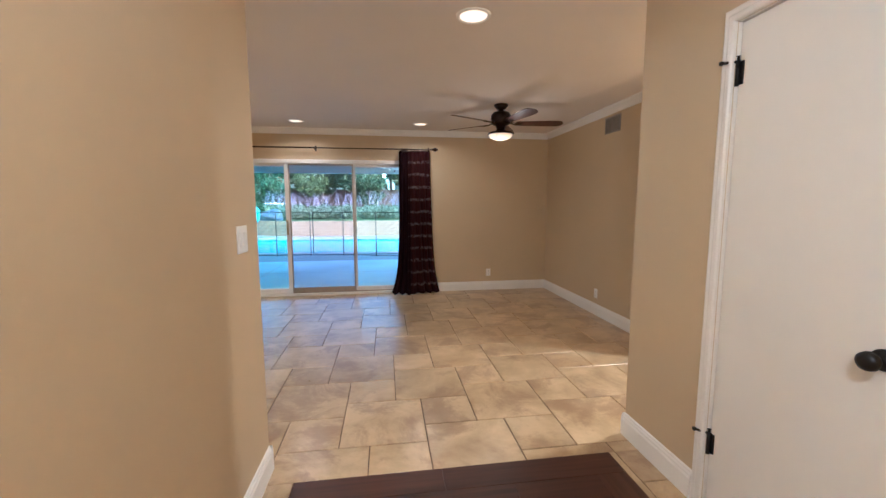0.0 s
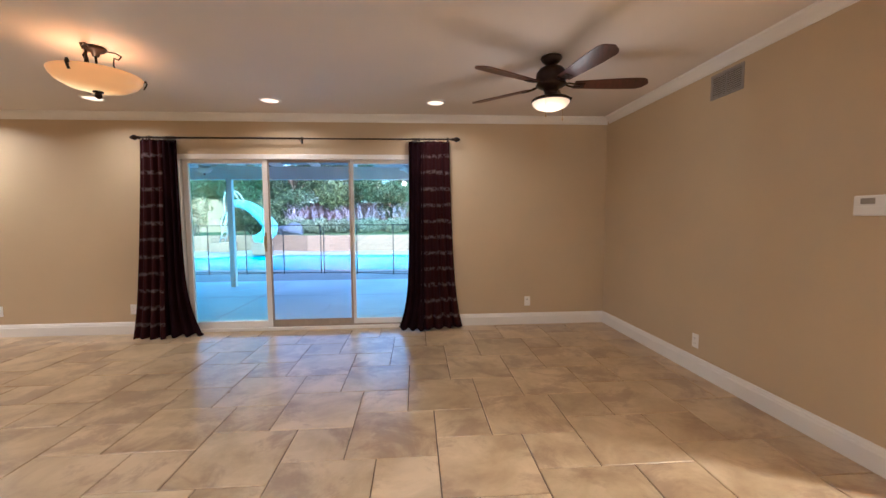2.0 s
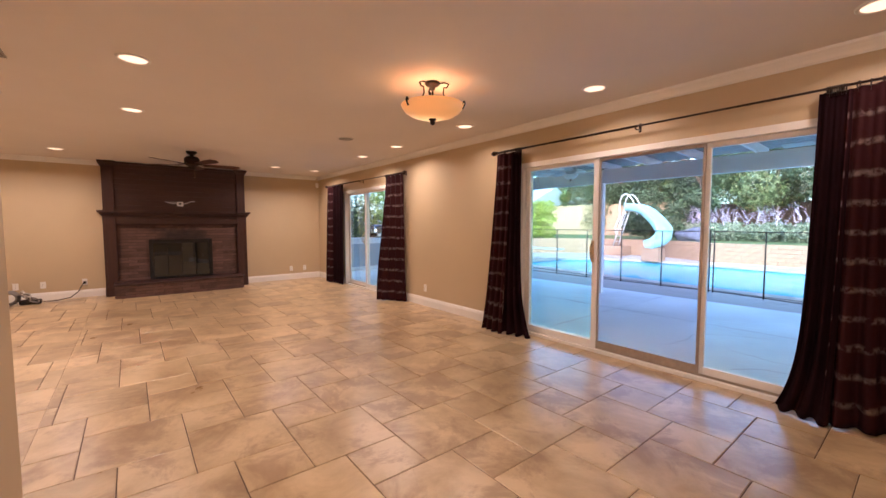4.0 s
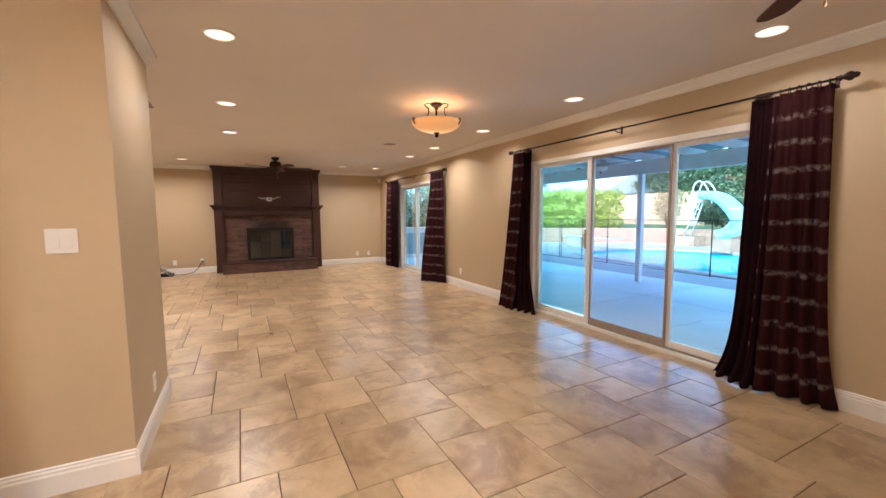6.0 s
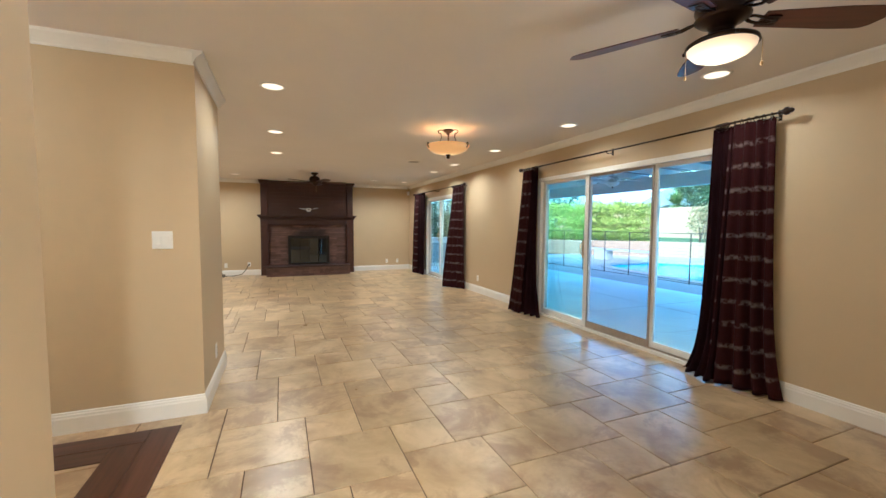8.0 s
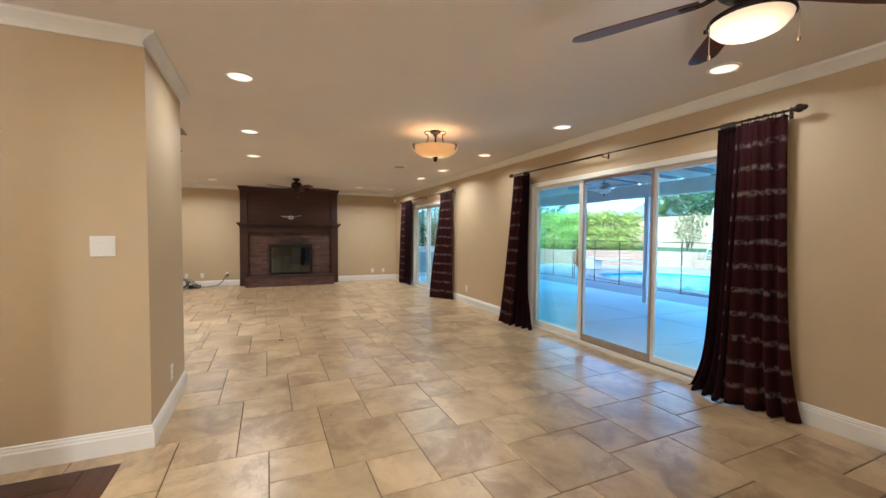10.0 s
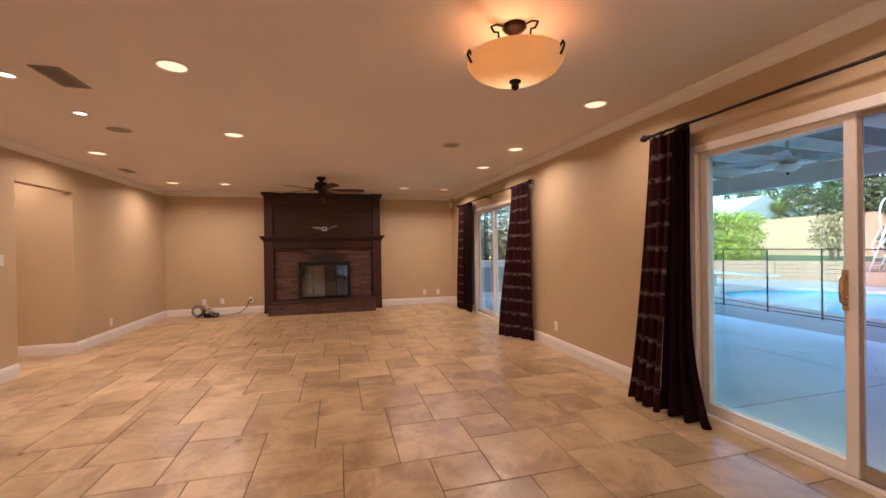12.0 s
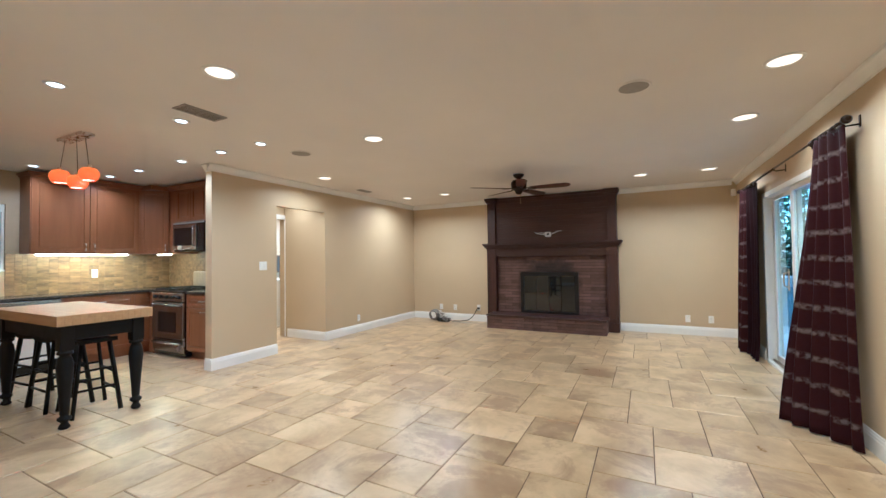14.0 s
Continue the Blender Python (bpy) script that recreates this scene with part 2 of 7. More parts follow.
def banded_cloth(name):
    """Dark maroon drapery with ragged pale bands woven across it."""
    m = bpy.data.materials.new(name)
    m.use_nodes = True
    nt = m.node_tree
    p = nt.nodes["Principled BSDF"]
    geo = nt.nodes.new("ShaderNodeNewGeometry")
    sep = nt.nodes.new("ShaderNodeSeparateXYZ")
    nt.links.new(geo.outputs["Position"], sep.inputs[0])
    nz = nt.nodes.new("ShaderNodeTexNoise")
    nz.inputs["Scale"].default_value, nz.inputs["Detail"].default_value = 6.5, 4
    nt.links.new(geo.outputs["Position"], nz.inputs["Vector"])
    wob = nt.nodes.new("ShaderNodeMath")
    wob.operation = 'MULTIPLY_ADD'
    wob.inputs[1].default_value = 0.05
    nt.links.new(nz.outputs[0], wob.inputs[0])
    nt.links.new(sep.outputs["Z"], wob.inputs[2])
    md = nt.nodes.new("ShaderNodeMath")
    md.operation = 'PINGPONG'
    md.inputs[1].default_value = 0.0925
    nt.links.new(wob.outputs[0], md.inputs[0])
    mr = nt.nodes.new("ShaderNodeMapRange")
    mr.inputs[1].default_value, mr.inputs[2].default_value = 0.027, 0.008
    nt.links.new(md.outputs[0], mr.inputs[0])
    n2 = nt.nodes.new("ShaderNodeTexNoise")
    n2.inputs["Scale"].default_value, n2.inputs["Detail"].default_value = 26.0, 2
    nt.links.new(geo.outputs["Position"], n2.inputs["Vector"])
    m2 = nt.nodes.new("ShaderNodeMapRange")
    m2.inputs[1].default_value, m2.inputs[2].default_value = 0.36, 0.58
    nt.links.new(n2.outputs[0], m2.inputs[0])
    mul = nt.nodes.new("ShaderNodeMath")
    mul.operation = 'MULTIPLY'
    nt.links.new(mr.outputs[0], mul.inputs[0])
    nt.links.new(m2.outputs[0], mul.inputs[1])
    mix = nt.nodes.new("ShaderNodeMix")
    mix.data_type = 'RGBA'
    mix.inputs[6].default_value, mix.inputs[7].default_value = (0.026, 0.0068, 0.0080, 1), (0.130, 0.096, 0.080, 1)
    nt.links.new(mul.outputs[0], mix.inputs[0])
    nt.links.new(mix.outputs[2], p.inputs["Base Color"])
    wv = nt.nodes.new("ShaderNodeTexNoise")
    wv.inputs["Scale"].default_value = 220
    nt.links.new(geo.outputs["Position"], wv.inputs["Vector"])
    b = nt.nodes.new("ShaderNodeBump")
    b.inputs["Strength"].default_value, b.inputs["Distance"].default_value = 0.35, 0.001
    nt.links.new(wv.outputs[0], b.inputs["Height"])
    nt.links.new(b.outputs[0], p.inputs["Normal"])
    p.inputs["Roughness"].default_value = 0.7
    p.inputs["Specular IOR Level"].default_value = 0.06
    return m


def sooty_brick(name, stain_at):
    """Dull red brick, a tone of its own for each brick, blackened by smoke above the firebox."""
    m = bpy.data.materials.new(name)
    m.use_nodes = True
    nt = m.node_tree
    p = nt.nodes["Principled BSDF"]
    geo, info = nt.nodes.new("ShaderNodeNewGeometry"), nt.nodes.new("ShaderNodeObjectInfo")
    nz, grit = nt.nodes.new("ShaderNodeTexNoise"), nt.nodes.new("ShaderNodeTexNoise")
    nz.inputs["Scale"].default_value, nz.inputs["Detail"].default_value = 7.0, 6
    grit.inputs["Scale"].default_value, grit.inputs["Detail"].default_value = 90.0, 3
    for n in (nz, grit):
        nt.links.new(geo.outputs["Position"], n.inputs["Vector"])
    tone = nt.nodes.new("ShaderNodeMath")
    tone.operation = 'MULTIPLY_ADD'
    tone.inputs[1].default_value = 0.45
    nt.links.new(info.outputs["Random"], tone.inputs[0])
    half = nt.nodes.new("ShaderNodeMath")
    half.operation = 'MULTIPLY'
    half.inputs[1].default_value = 0.75
    nt.links.new(nz.outputs[0], half.inputs[0])
    nt.links.new(half.outputs[0], tone.inputs[2])
    ramp = nt.nodes.new("ShaderNodeValToRGB")
    ramp.color_ramp.elements[0].position, ramp.color_ramp.elements[1].position = 0.25, 0.85
    ramp.color_ramp.elements[0].color, ramp.color_ramp.elements[1].color = (0.062, 0.031, 0.024, 1), (0.165, 0.090, 0.068, 1)
    nt.links.new(tone.outputs[0], ramp.inputs[0])
    sub = nt.nodes.new("ShaderNodeVectorMath")
    sub.operation = 'SUBTRACT'
    sub.inputs[1].default_value = stain_at
    nt.links.new(geo.outputs["Position"], sub.inputs[0])
    scl = nt.nodes.new("ShaderNodeVectorMath")
    scl.operation = 'MULTIPLY'
    scl.inputs[1].default_value = (0.0, 1.9, 4.2)
    nt.links.new(sub.outputs[0], scl.inputs[0])
    ln = nt.nodes.new("ShaderNodeVectorMath")
    ln.operation = 'LENGTH'
    nt.links.new(scl.outputs[0], ln.inputs[0])
    wob = nt.nodes.new("ShaderNodeMath")
    wob.operation = 'MULTIPLY_ADD'
    wob.inputs[1].default_value = 1.5
    nt.links.new(nz.outputs[0], wob.inputs[0])
    nt.links.new(ln.outputs["Value"], wob.inputs[2])
    mask = nt.nodes.new("ShaderNodeMapRange")
    mask.inputs[1].default_value, mask.inputs[2].default_value = 1.10, 1.75
    mask.inputs[3].default_value, mask.inputs[4].default_value = 0.85, 0.0
    nt.links.new(wob.outputs[0], mask.inputs[0])
    mix = nt.nodes.new("ShaderNodeMix")
    mix.data_type = 'RGBA'
    mix.inputs[7].default_value = (0.014, 0.011, 0.010, 1)
    nt.links.new(mask.outputs[0], mix.inputs[0])
    nt.links.new(ramp.outputs[0], mix.inputs[6])
    nt.links.new(mix.outputs[2], p.inputs["Base Color"])
    p.inputs["Roughness"].default_value = 0.75
    b = nt.nodes.new("ShaderNodeBump")
    b.inputs["Strength"].default_value, b.inputs["Distance"].default_value = 0.5, 0.002
    nt.links.new(grit.outputs[0], b.inputs["Height"])
    nt.links.new(b.outputs[0], p.inputs["Normal"])
    return m


M = {}
M["wall"] = material("beige_wall_paint", (0.540, 0.424, 0.253), 0.52, vary=0.035, scale=1.3, fine=160, bump=0.10)
M["ceiling"] = material("white_ceiling_paint", (0.76, 0.70, 0.635), 0.75, vary=0.03, scale=1.0, fine=140, bump=0.12)
M["trim"] = material("white_trim_paint", (0.80, 0.775, 0.72), 0.33, vary=0.03, scale=3, fine=120, bump=0.03)
M["door_white"] = material("white_door_paint", (0.80, 0.77, 0.70), 0.38, vary=0.03, scale=1.5, fine=150, bump=0.06)
M["vinyl"] = material("white_vinyl", (0.80, 0.77, 0.71), 0.35, vary=0.03, scale=4, fine=150, bump=0.02)
M["plastic"] = material("white_plastic", (0.82, 0.80, 0.75), 0.32, vary=0.02, scale=8, bump=0.0)
M["tile"] = stone_tile("travertine_tile")
M["grout"] = material("brown_grout", (0.105, 0.068, 0.044), 0.9, vary=0.25, scale=9, bump=0.3)
M["plank"] = grained("dark_brown_plank_tile", (0.082, 0.030, 0.016), (0.035, 0.012, 0.007), 0, 0.38, per_piece=0.18)
M["plank_y"] = grained("dark_brown_plank_tile_long", (0.082, 0.030, 0.016), (0.035, 0.012, 0.007), 1, 0.38, per_piece=0.18)
M["bronze"] = material("oil_rubbed_bronze", (0.030, 0.018, 0.013), 0.38, metal=0.7, vary=0.3, scale=14, bump=0.05)
M["black"] = material("black_iron", (0.012, 0.011, 0.010), 0.45, metal=0.4, vary=0.3, scale=20, bump=0.05)
M["blade"] = grained("walnut_fan_blade", (0.095, 0.024, 0.012), (0.036, 0.010, 0.006), 0, 0.36, coat=0.12, per_piece=0.08)
M["mahogany_x"] = grained("dark_mahogany_across", (0.046, 0.0125, 0.0058), (0.028, 0.0074, 0.0038), 1, 0.46, coat=0.02, per_piece=0.12)
M["mahogany"] = grained("dark_mahogany_upright", (0.056, 0.0150, 0.0068), (0.031, 0.0082, 0.0042), 2, 0.46, coat=0.02, per_piece=0.12)
M["brick"] = sooty_brick("dark_red_brick", (WEST + 0.2, 3.45, 1.06))
M["mortar"] = material("dark_mortar", (0.062, 0.032, 0.026), 0.95, vary=0.3, scale=20, bump=0.5)
M["soot"] = material("sooty_firebrick", (0.016, 0.013, 0.012), 0.95, vary=0.4, scale=6, bump=0.4)
M["slab"] = material("dark_hearth_slab", (0.050, 0.022, 0.018), 0.42, vary=0.3, scale=10, bump=0.25)
M["cloth"] = banded_cloth("banded_drapery")
M["cloth_plain"] = material("plain_dark_drapery", (0.0125, 0.0042, 0.0056), 0.9, vary=0.25, scale=5, fine=260, bump=0.35, spec=0.05)
M["glass"] = glass("window_glass", (0.82, 1.0, 0.97))
M["fire_glass"] = material("smoked_fireplace_glass", (0.010, 0.011, 0.011), 0.03, vary=0.2, scale=5, bump=0.0, spec=0.8, rough_vary=0.02)
M["lens"] = emitter("lit_lamp_lens", (1.0, 0.56, 0.26), 0.27)
M["lens_white"] = emitter("lit_spot_lens", (1.0, 0.84, 0.62), 0.9)
M["chrome"] = material("brushed_nickel", (0.62, 0.60, 0.56), 0.28, metal=1.0, vary=0.06, scale=30, bump=0.02)
M["brass"] = material("polished_brass", (0.50, 0.36, 0.18), 0.30, metal=1.0, vary=0.08, scale=20, bump=0.02)
M["alum"] = material("dull_aluminium", (0.42, 0.36, 0.29), 0.4, metal=0.8, vary=0.1, scale=20, bump=0.03)
M["grey"] = material("grey_grille", (0.30, 0.27, 0.23), 0.6, vary=0.08, scale=20, bump=0.05)
# Near-black colour stands in for the shade inside slots, sockets and the closet.
M["hole_shade"] = material("recess_shade", (0.02, 0.018, 0.016), 0.9, vary=0.2, scale=9, bump=0.0)

# ---- the large structure ----
def walls(name, boxes, label, mat="wall"):
    bm = bmesh.new()
    for b in boxes:
        box(bm, *b)
    return structure(name, bm, M[mat], label, "wall")


LO = -0.08
x0, x1, top = DOOR
u0, u1, top2 = DOOR2
OUT = NORTH + 0.16
walls("wall_north", [
    (WEST - T, u0, NORTH, OUT, LO, CEIL), (u0, u1, NORTH, OUT, top2, CEIL), (u1, x0, NORTH, OUT, LO, CEIL),
    (x0, x1, NORTH, OUT, top, CEIL), (x1, EAST + 2.6, NORTH, OUT, LO, CEIL)], "beige painted wall with two sliding glass doors")
walls("wall_west", [(WEST - T, WEST, SOUTH - T, NORTH, LO, CEIL)], "beige painted wall behind the brick fireplace")
walls("wall_east", [(EAST, EAST + T, HALL_N, NORTH, LO, CEIL)], "beige painted wall with a vent and thermostat")
walls("wall_hall_north", [(EAST + T, 4.6, HALL_N, HALL_N + T, LO, CEIL)], "plain beige hallway wall")
walls("wall_hall_end", [(4.6, 4.6 + T, ENTRY_Y - T, HALL_N + T, LO, CEIL)], "plain beige wall closing the hallway")
walls("wall_closet", [(ENTRY_X, 4.6, ENTRY_Y - T, ENTRY_Y, LO, CEIL)], "beige painted wall beside the entry")
CL0, CL1, CLT = 1.065, 1.700, 2.10            # closet door opening in the entry wall
walls("wall_entry_east", [
    (ENTRY_X, ENTRY_X + T, CL1, ENTRY_Y - T, LO, CEIL), (ENTRY_X, ENTRY_X + T, CL0, CL1, CLT, CEIL),
    (ENTRY_X, ENTRY_X + T, ENTRY_BACK, CL0, LO, CEIL)], "beige entry wall with a white closet door")
walls("wall_entry_south", [(STUB_X1, ENTRY_X, ENTRY_BACK - T, ENTRY_BACK, LO, CEIL)], "plain beige wall behind the entry")
walls("wall_entry_west", [(STUB_X1 - T, STUB_X1, ENTRY_BACK - T, STUB_Y - T, LO, CEIL), (STUB_X0, STUB_X1, STUB_Y - T, STUB_Y, LO, CEIL)],
      "beige wall stub between entry and kitchen")
walls("wall_kitchen_east", [(STUB_X0, STUB_X0 + T, K_SOUTH, STUB_Y - T, LO, CEIL)], "plain beige kitchen wall")
KW = (-2.82, -1.75, 1.22, 2.06)              # kitchen window
walls("wall_kitchen_south", [
    (-6.9, KW[0], K_SOUTH - T, K_SOUTH, LO, CEIL), (KW[1], STUB_X0 + T, K_SOUTH - T, K_SOUTH, LO, CEIL),
    (KW[0], KW[1], K_SOUTH - T, K_SOUTH, LO, KW[2]), (KW[0], KW[1], K_SOUTH - T, K_SOUTH, KW[3], CEIL)], "pale kitchen wall with a window")
walls("wall_kitchen_west", [(K_WEST - 0.10, K_WEST, K_SOUTH, SOUTH - T, LO, CEIL)], "kitchen wall behind the range")
p0, p1, ptop = PASS
walls("wall_south", [
    (p1, WALL_END, SOUTH - T, SOUTH, LO, CEIL), (p0, p1, SOUTH - T, SOUTH, ptop, CEIL), (WEST - T, p0, SOUTH - T, SOUTH, LO, CEIL)],
    "beige wall with an opening to the laundry passage")
LDY = -0.52                                   # doorway at the end of the passage
walls("wall_passage", [(p0 - T, p0, LDY, SOUTH - T, LO, CEIL), (p0 - 1.3, p0, LDY - T, LDY, LO, CEIL)], "warm beige passage wall")
walls("wall_laundry_west", [(p0 - 1.3, p0 - 1.18, K_SOUTH, LDY - T, LO, CEIL)], "plain laundry wall")

bm = bmesh.new()
box(bm, WEST - T, 4.6 + T, K_SOUTH - T, OUT, CEIL, CEIL + 0.12)
structure("ceiling", bm, M["ceiling"], "smooth white painted ceiling with recessed lamps", "ceiling")

# Unseen slab added over the house to stop sun leaking onto the patio.
bm = bmesh.new()
box(bm, WEST - 0.6, 4.6 + 0.6, K_SOUTH - 0.75, OUT + 0.02, CEIL + 0.121, CEIL + 0.42)
structure("roof", bm, M["trim"], "unseen flat roof slab added to block sunlight", "roof")
bm = bmesh.new()
box(bm, WEST - T, 4.6 + T, K_SOUTH - T, OUT - 0.02, -0.16, -0.005)
floor = structure("floor", bm, M["grout"], "beige travertine tile floor with dark grout", "floor")

# baseboards and crown mouldings
BASE = [(0, 0), (0.016, 0), (0.016, 0.098), (0.012, 0.108), (0.012, 0.118), (0.007, 0.126), (0.007, 0.134), (0.0, 0.140)]
CROWN = [(0, CEIL - 0.085), (0.008, CEIL - 0.085), (0.010, CEIL - 0.070), (0.022, CEIL - 0.052), (0.044, CEIL - 0.030), (0.058, CEIL - 0.018), (0.062, CEIL - 0.001), (0, CEIL - 0.001)]
N, S, E_, W_ = (0, 1), (0, -1), (1, 0), (-1, 0)


def run(name, outline, segs, label, category):
    bm = bmesh.new()
    for a, b, n in segs:
        prism(bm, outline, a, b, (n[0], n[1], 0))
    return structure(name, bm, M["trim"], label, category)


g = 0.016
run("baseboard", BASE, [
    ((WEST, NORTH), (u0 - 0.05, NORTH), S), ((u1 + 0.05, NORTH), (x0 - 0.05, NORTH), S), ((x1 + 0.05, NORTH), (EAST, NORTH), S),
    ((EAST, HALL_N), (EAST, NORTH - g), W_), ((WEST, SOUTH + g), (WEST, 2.27), E_), ((WEST, 4.64), (WEST, NORTH - g), E_),
    ((WEST + g, SOUTH), (p0, SOUTH), N), ((p1, SOUTH), (WALL_END + g, SOUTH), N), ((WALL_END, SOUTH - T), (WALL_END, SOUTH), E_),
    ((p0, LDY + 0.07), (p0, SOUTH), E_), ((p1, LDY), (p1, SOUTH), W_),
    ((STUB_X0 - g, STUB_Y), (STUB_X1 + g, STUB_Y), N), ((STUB_X0, STUB_Y - T), (STUB_X0, STUB_Y), W_), ((STUB_X1, ENTRY_BACK), (STUB_X1, STUB_Y), E_),
    ((ENTRY_X - g, ENTRY_Y), (4.6, ENTRY_Y), N), ((ENTRY_X, 1.758), (ENTRY_X, ENTRY_Y), W_), ((ENTRY_X, ENTRY_BACK), (ENTRY_X, 1.007), W_)],
    "white moulded baseboard along the walls", "baseboard")
c = 0.062
run("crown_moulding", CROWN, [
    ((WEST, NORTH), (EAST, NORTH), S), ((EAST, HALL_N), (EAST, NORTH - c), W_), ((WEST, SOUTH), (WEST, NORTH - c), E_),
    ((WEST + c, SOUTH), (WALL_END + c, SOUTH), N), ((WALL_END, SOUTH - T), (WALL_END, SOUTH), E_),
    ((STUB_X0 - c, STUB_Y), (STUB_X1 + c, STUB_Y), N), ((STUB_X1, ENTRY_BACK), (STUB_X1, STUB_Y), E_), ((STUB_X0, STUB_Y - T), (STUB_X0, STUB_Y), W_)],
    "white crown moulding under the ceiling", "moulding")


# ---- sliding glass doors ----
M["net"] = material("insect_mesh", (0.05, 0.05, 0.05), 0.7, vary=0.1, scale=30, bump=0.0)
_nt = M["net"].node_tree
_tr, _mx = _nt.nodes.new("ShaderNodeBsdfTransparent"), _nt.nodes.new("ShaderNodeMixShader")
_mx.inputs[0].default_value = 0.13
_nt.links.new(_tr.outputs[0], _mx.inputs[1])
_nt.links.new(_nt.nodes["Principled BSDF"].outputs[0], _mx.inputs[2])
_nt.links.new(_mx.outputs[0], _nt.nodes["Material Output"].inputs["Surface"])


def sliding_door(name, xa, xb, ztop, panels, label, handle_at):
    """White vinyl sliding door set in the north wall; panels are (x0, x1, depth, screen)."""
    d = thing(name, ((xa + xb) / 2, NORTH, 0), label, "sliding door")
    d["kind"] = "structure"
    cx = (xa + xb) / 2
    a, b = xa - cx, xb - cx
    bm = bmesh.new()
    f = 0.045
    box(bm, a - 0.018, a + f, -0.006, 0.13, 0, ztop + 0.012, 0.004)
    box(bm, b - f, b + 0.018, -0.006, 0.13, 0, ztop + 0.012, 0.004)
    box(bm, a + f, b - f, -0.006, 0.13, ztop - f, ztop + 0.012, 0.004)
    box(bm, a + f, b - f, -0.018, 0.024, 0.0, 0.034, 0.004)
    part("frame", bm, M["vinyl"], d)
    bm = bmesh.new()
    box(bm, a + f, b - f, 0.026, 0.13, 0.0, 0.030, 0.003)
    box(bm, a + f, b - f, 0.045, 0.053, 0.030, 0.046)
    box(bm, a + f, b - f, 0.090, 0.098, 0.030, 0.046)
    part("sill_track", bm, M["alum"], d, "dull aluminium sill track")
    for pa, pb, depth, glazed in panels:
        pa, pb = pa - cx, pb - cx
        s = 0.055
        bm = bmesh.new()
        y0, y1 = depth, depth + 0.036
        z0, z1 = 0.032, ztop - f
        box(bm, pa, pa + s, y0, y1, z0, z1, 0.004)
        box(bm, pb - s, pb, y0, y1, z0, z1, 0.004)
        box(bm, pa + s, pb - s, y0, y1, z0, z0 + 0.075, 0.004)
        box(bm, pa + s, pb - s, y0, y1, z1 - 0.04, z1, 0.004)
        if glazed:
            sash = part("sash", bm, M["vinyl"], d)
            bm = bm_box(pa + s - 0.006, pb - s + 0.006, y0 + 0.015, y0 + 0.021, z0 + 0.07, z1 - 0.045)
            pane = part("pane", bm, M["glass"], sash, "clear bluish glass")
            pane.visible_shadow = False
            continue
        bm.free()
        bm = bmesh.new()
        box(bm, pa, pa + 0.022, y0, y0 + 0.014, z0, z1, 0.002)
        box(bm, pb - 0.022, pb, y0, y0 + 0.014, z0, z1, 0.002)
        box(bm, pa + 0.022, pb - 0.022, y0, y0 + 0.014, z0, z0 + 0.085, 0.002)
        box(bm, pa + 0.022, pb - 0.022, y0, y0 + 0.014, z1 - 0.03, z1, 0.002)
        frame_ = part("screen_frame", bm, M["alum"], d, "dull aluminium screen frame")
        bm = bm_box(pa + 0.020, pb - 0.020, y0 + 0.006, y0 + 0.007, z0 + 0.08, z1 - 0.028)
        net = part("screen_mesh", bm, M["net"], frame_, "fine grey insect mesh")
        net.visible_shadow = False
    for hx, mat in handle_at:
        hx -= cx
        bm = bmesh.new()
        box(bm, hx - 0.015, hx + 0.015, -0.012, -0.004, 0.93, 1.15, 0.003)
        tube(bm, [(hx, -0.006, 0.96), (hx, -0.045, 0.98), (hx, -0.050, 1.04), (hx, -0.045, 1.10), (hx, -0.006, 1.12)], 0.008)
        tube(bm, [(hx, -0.012, 1.0), (hx + 0.02, -0.02, 1.0)], 0.006)
        part("handle", bm, M[mat], d, "brass pull handle")
    return d


sliding_door("door_1", x0, x1, top, [
    (x0 + 0.045, -1.080, 0.078, True), (x0 + 0.060, -1.070, 0.030, True), (-1.072, -0.125, 0.040, False), (-0.150, x1 - 0.045, 0.060, True)],
    "white vinyl three-panel sliding glass patio door", [(-1.098, "brass")])
sliding_door("door_2", u0, u1, top2, [
    (u0 + 0.045, -6.105, 0.078, True), (-6.16, u1 - 0.045, 0.030, True)],
    "white vinyl two-panel sliding glass patio door", [(-6.13, "brass")])


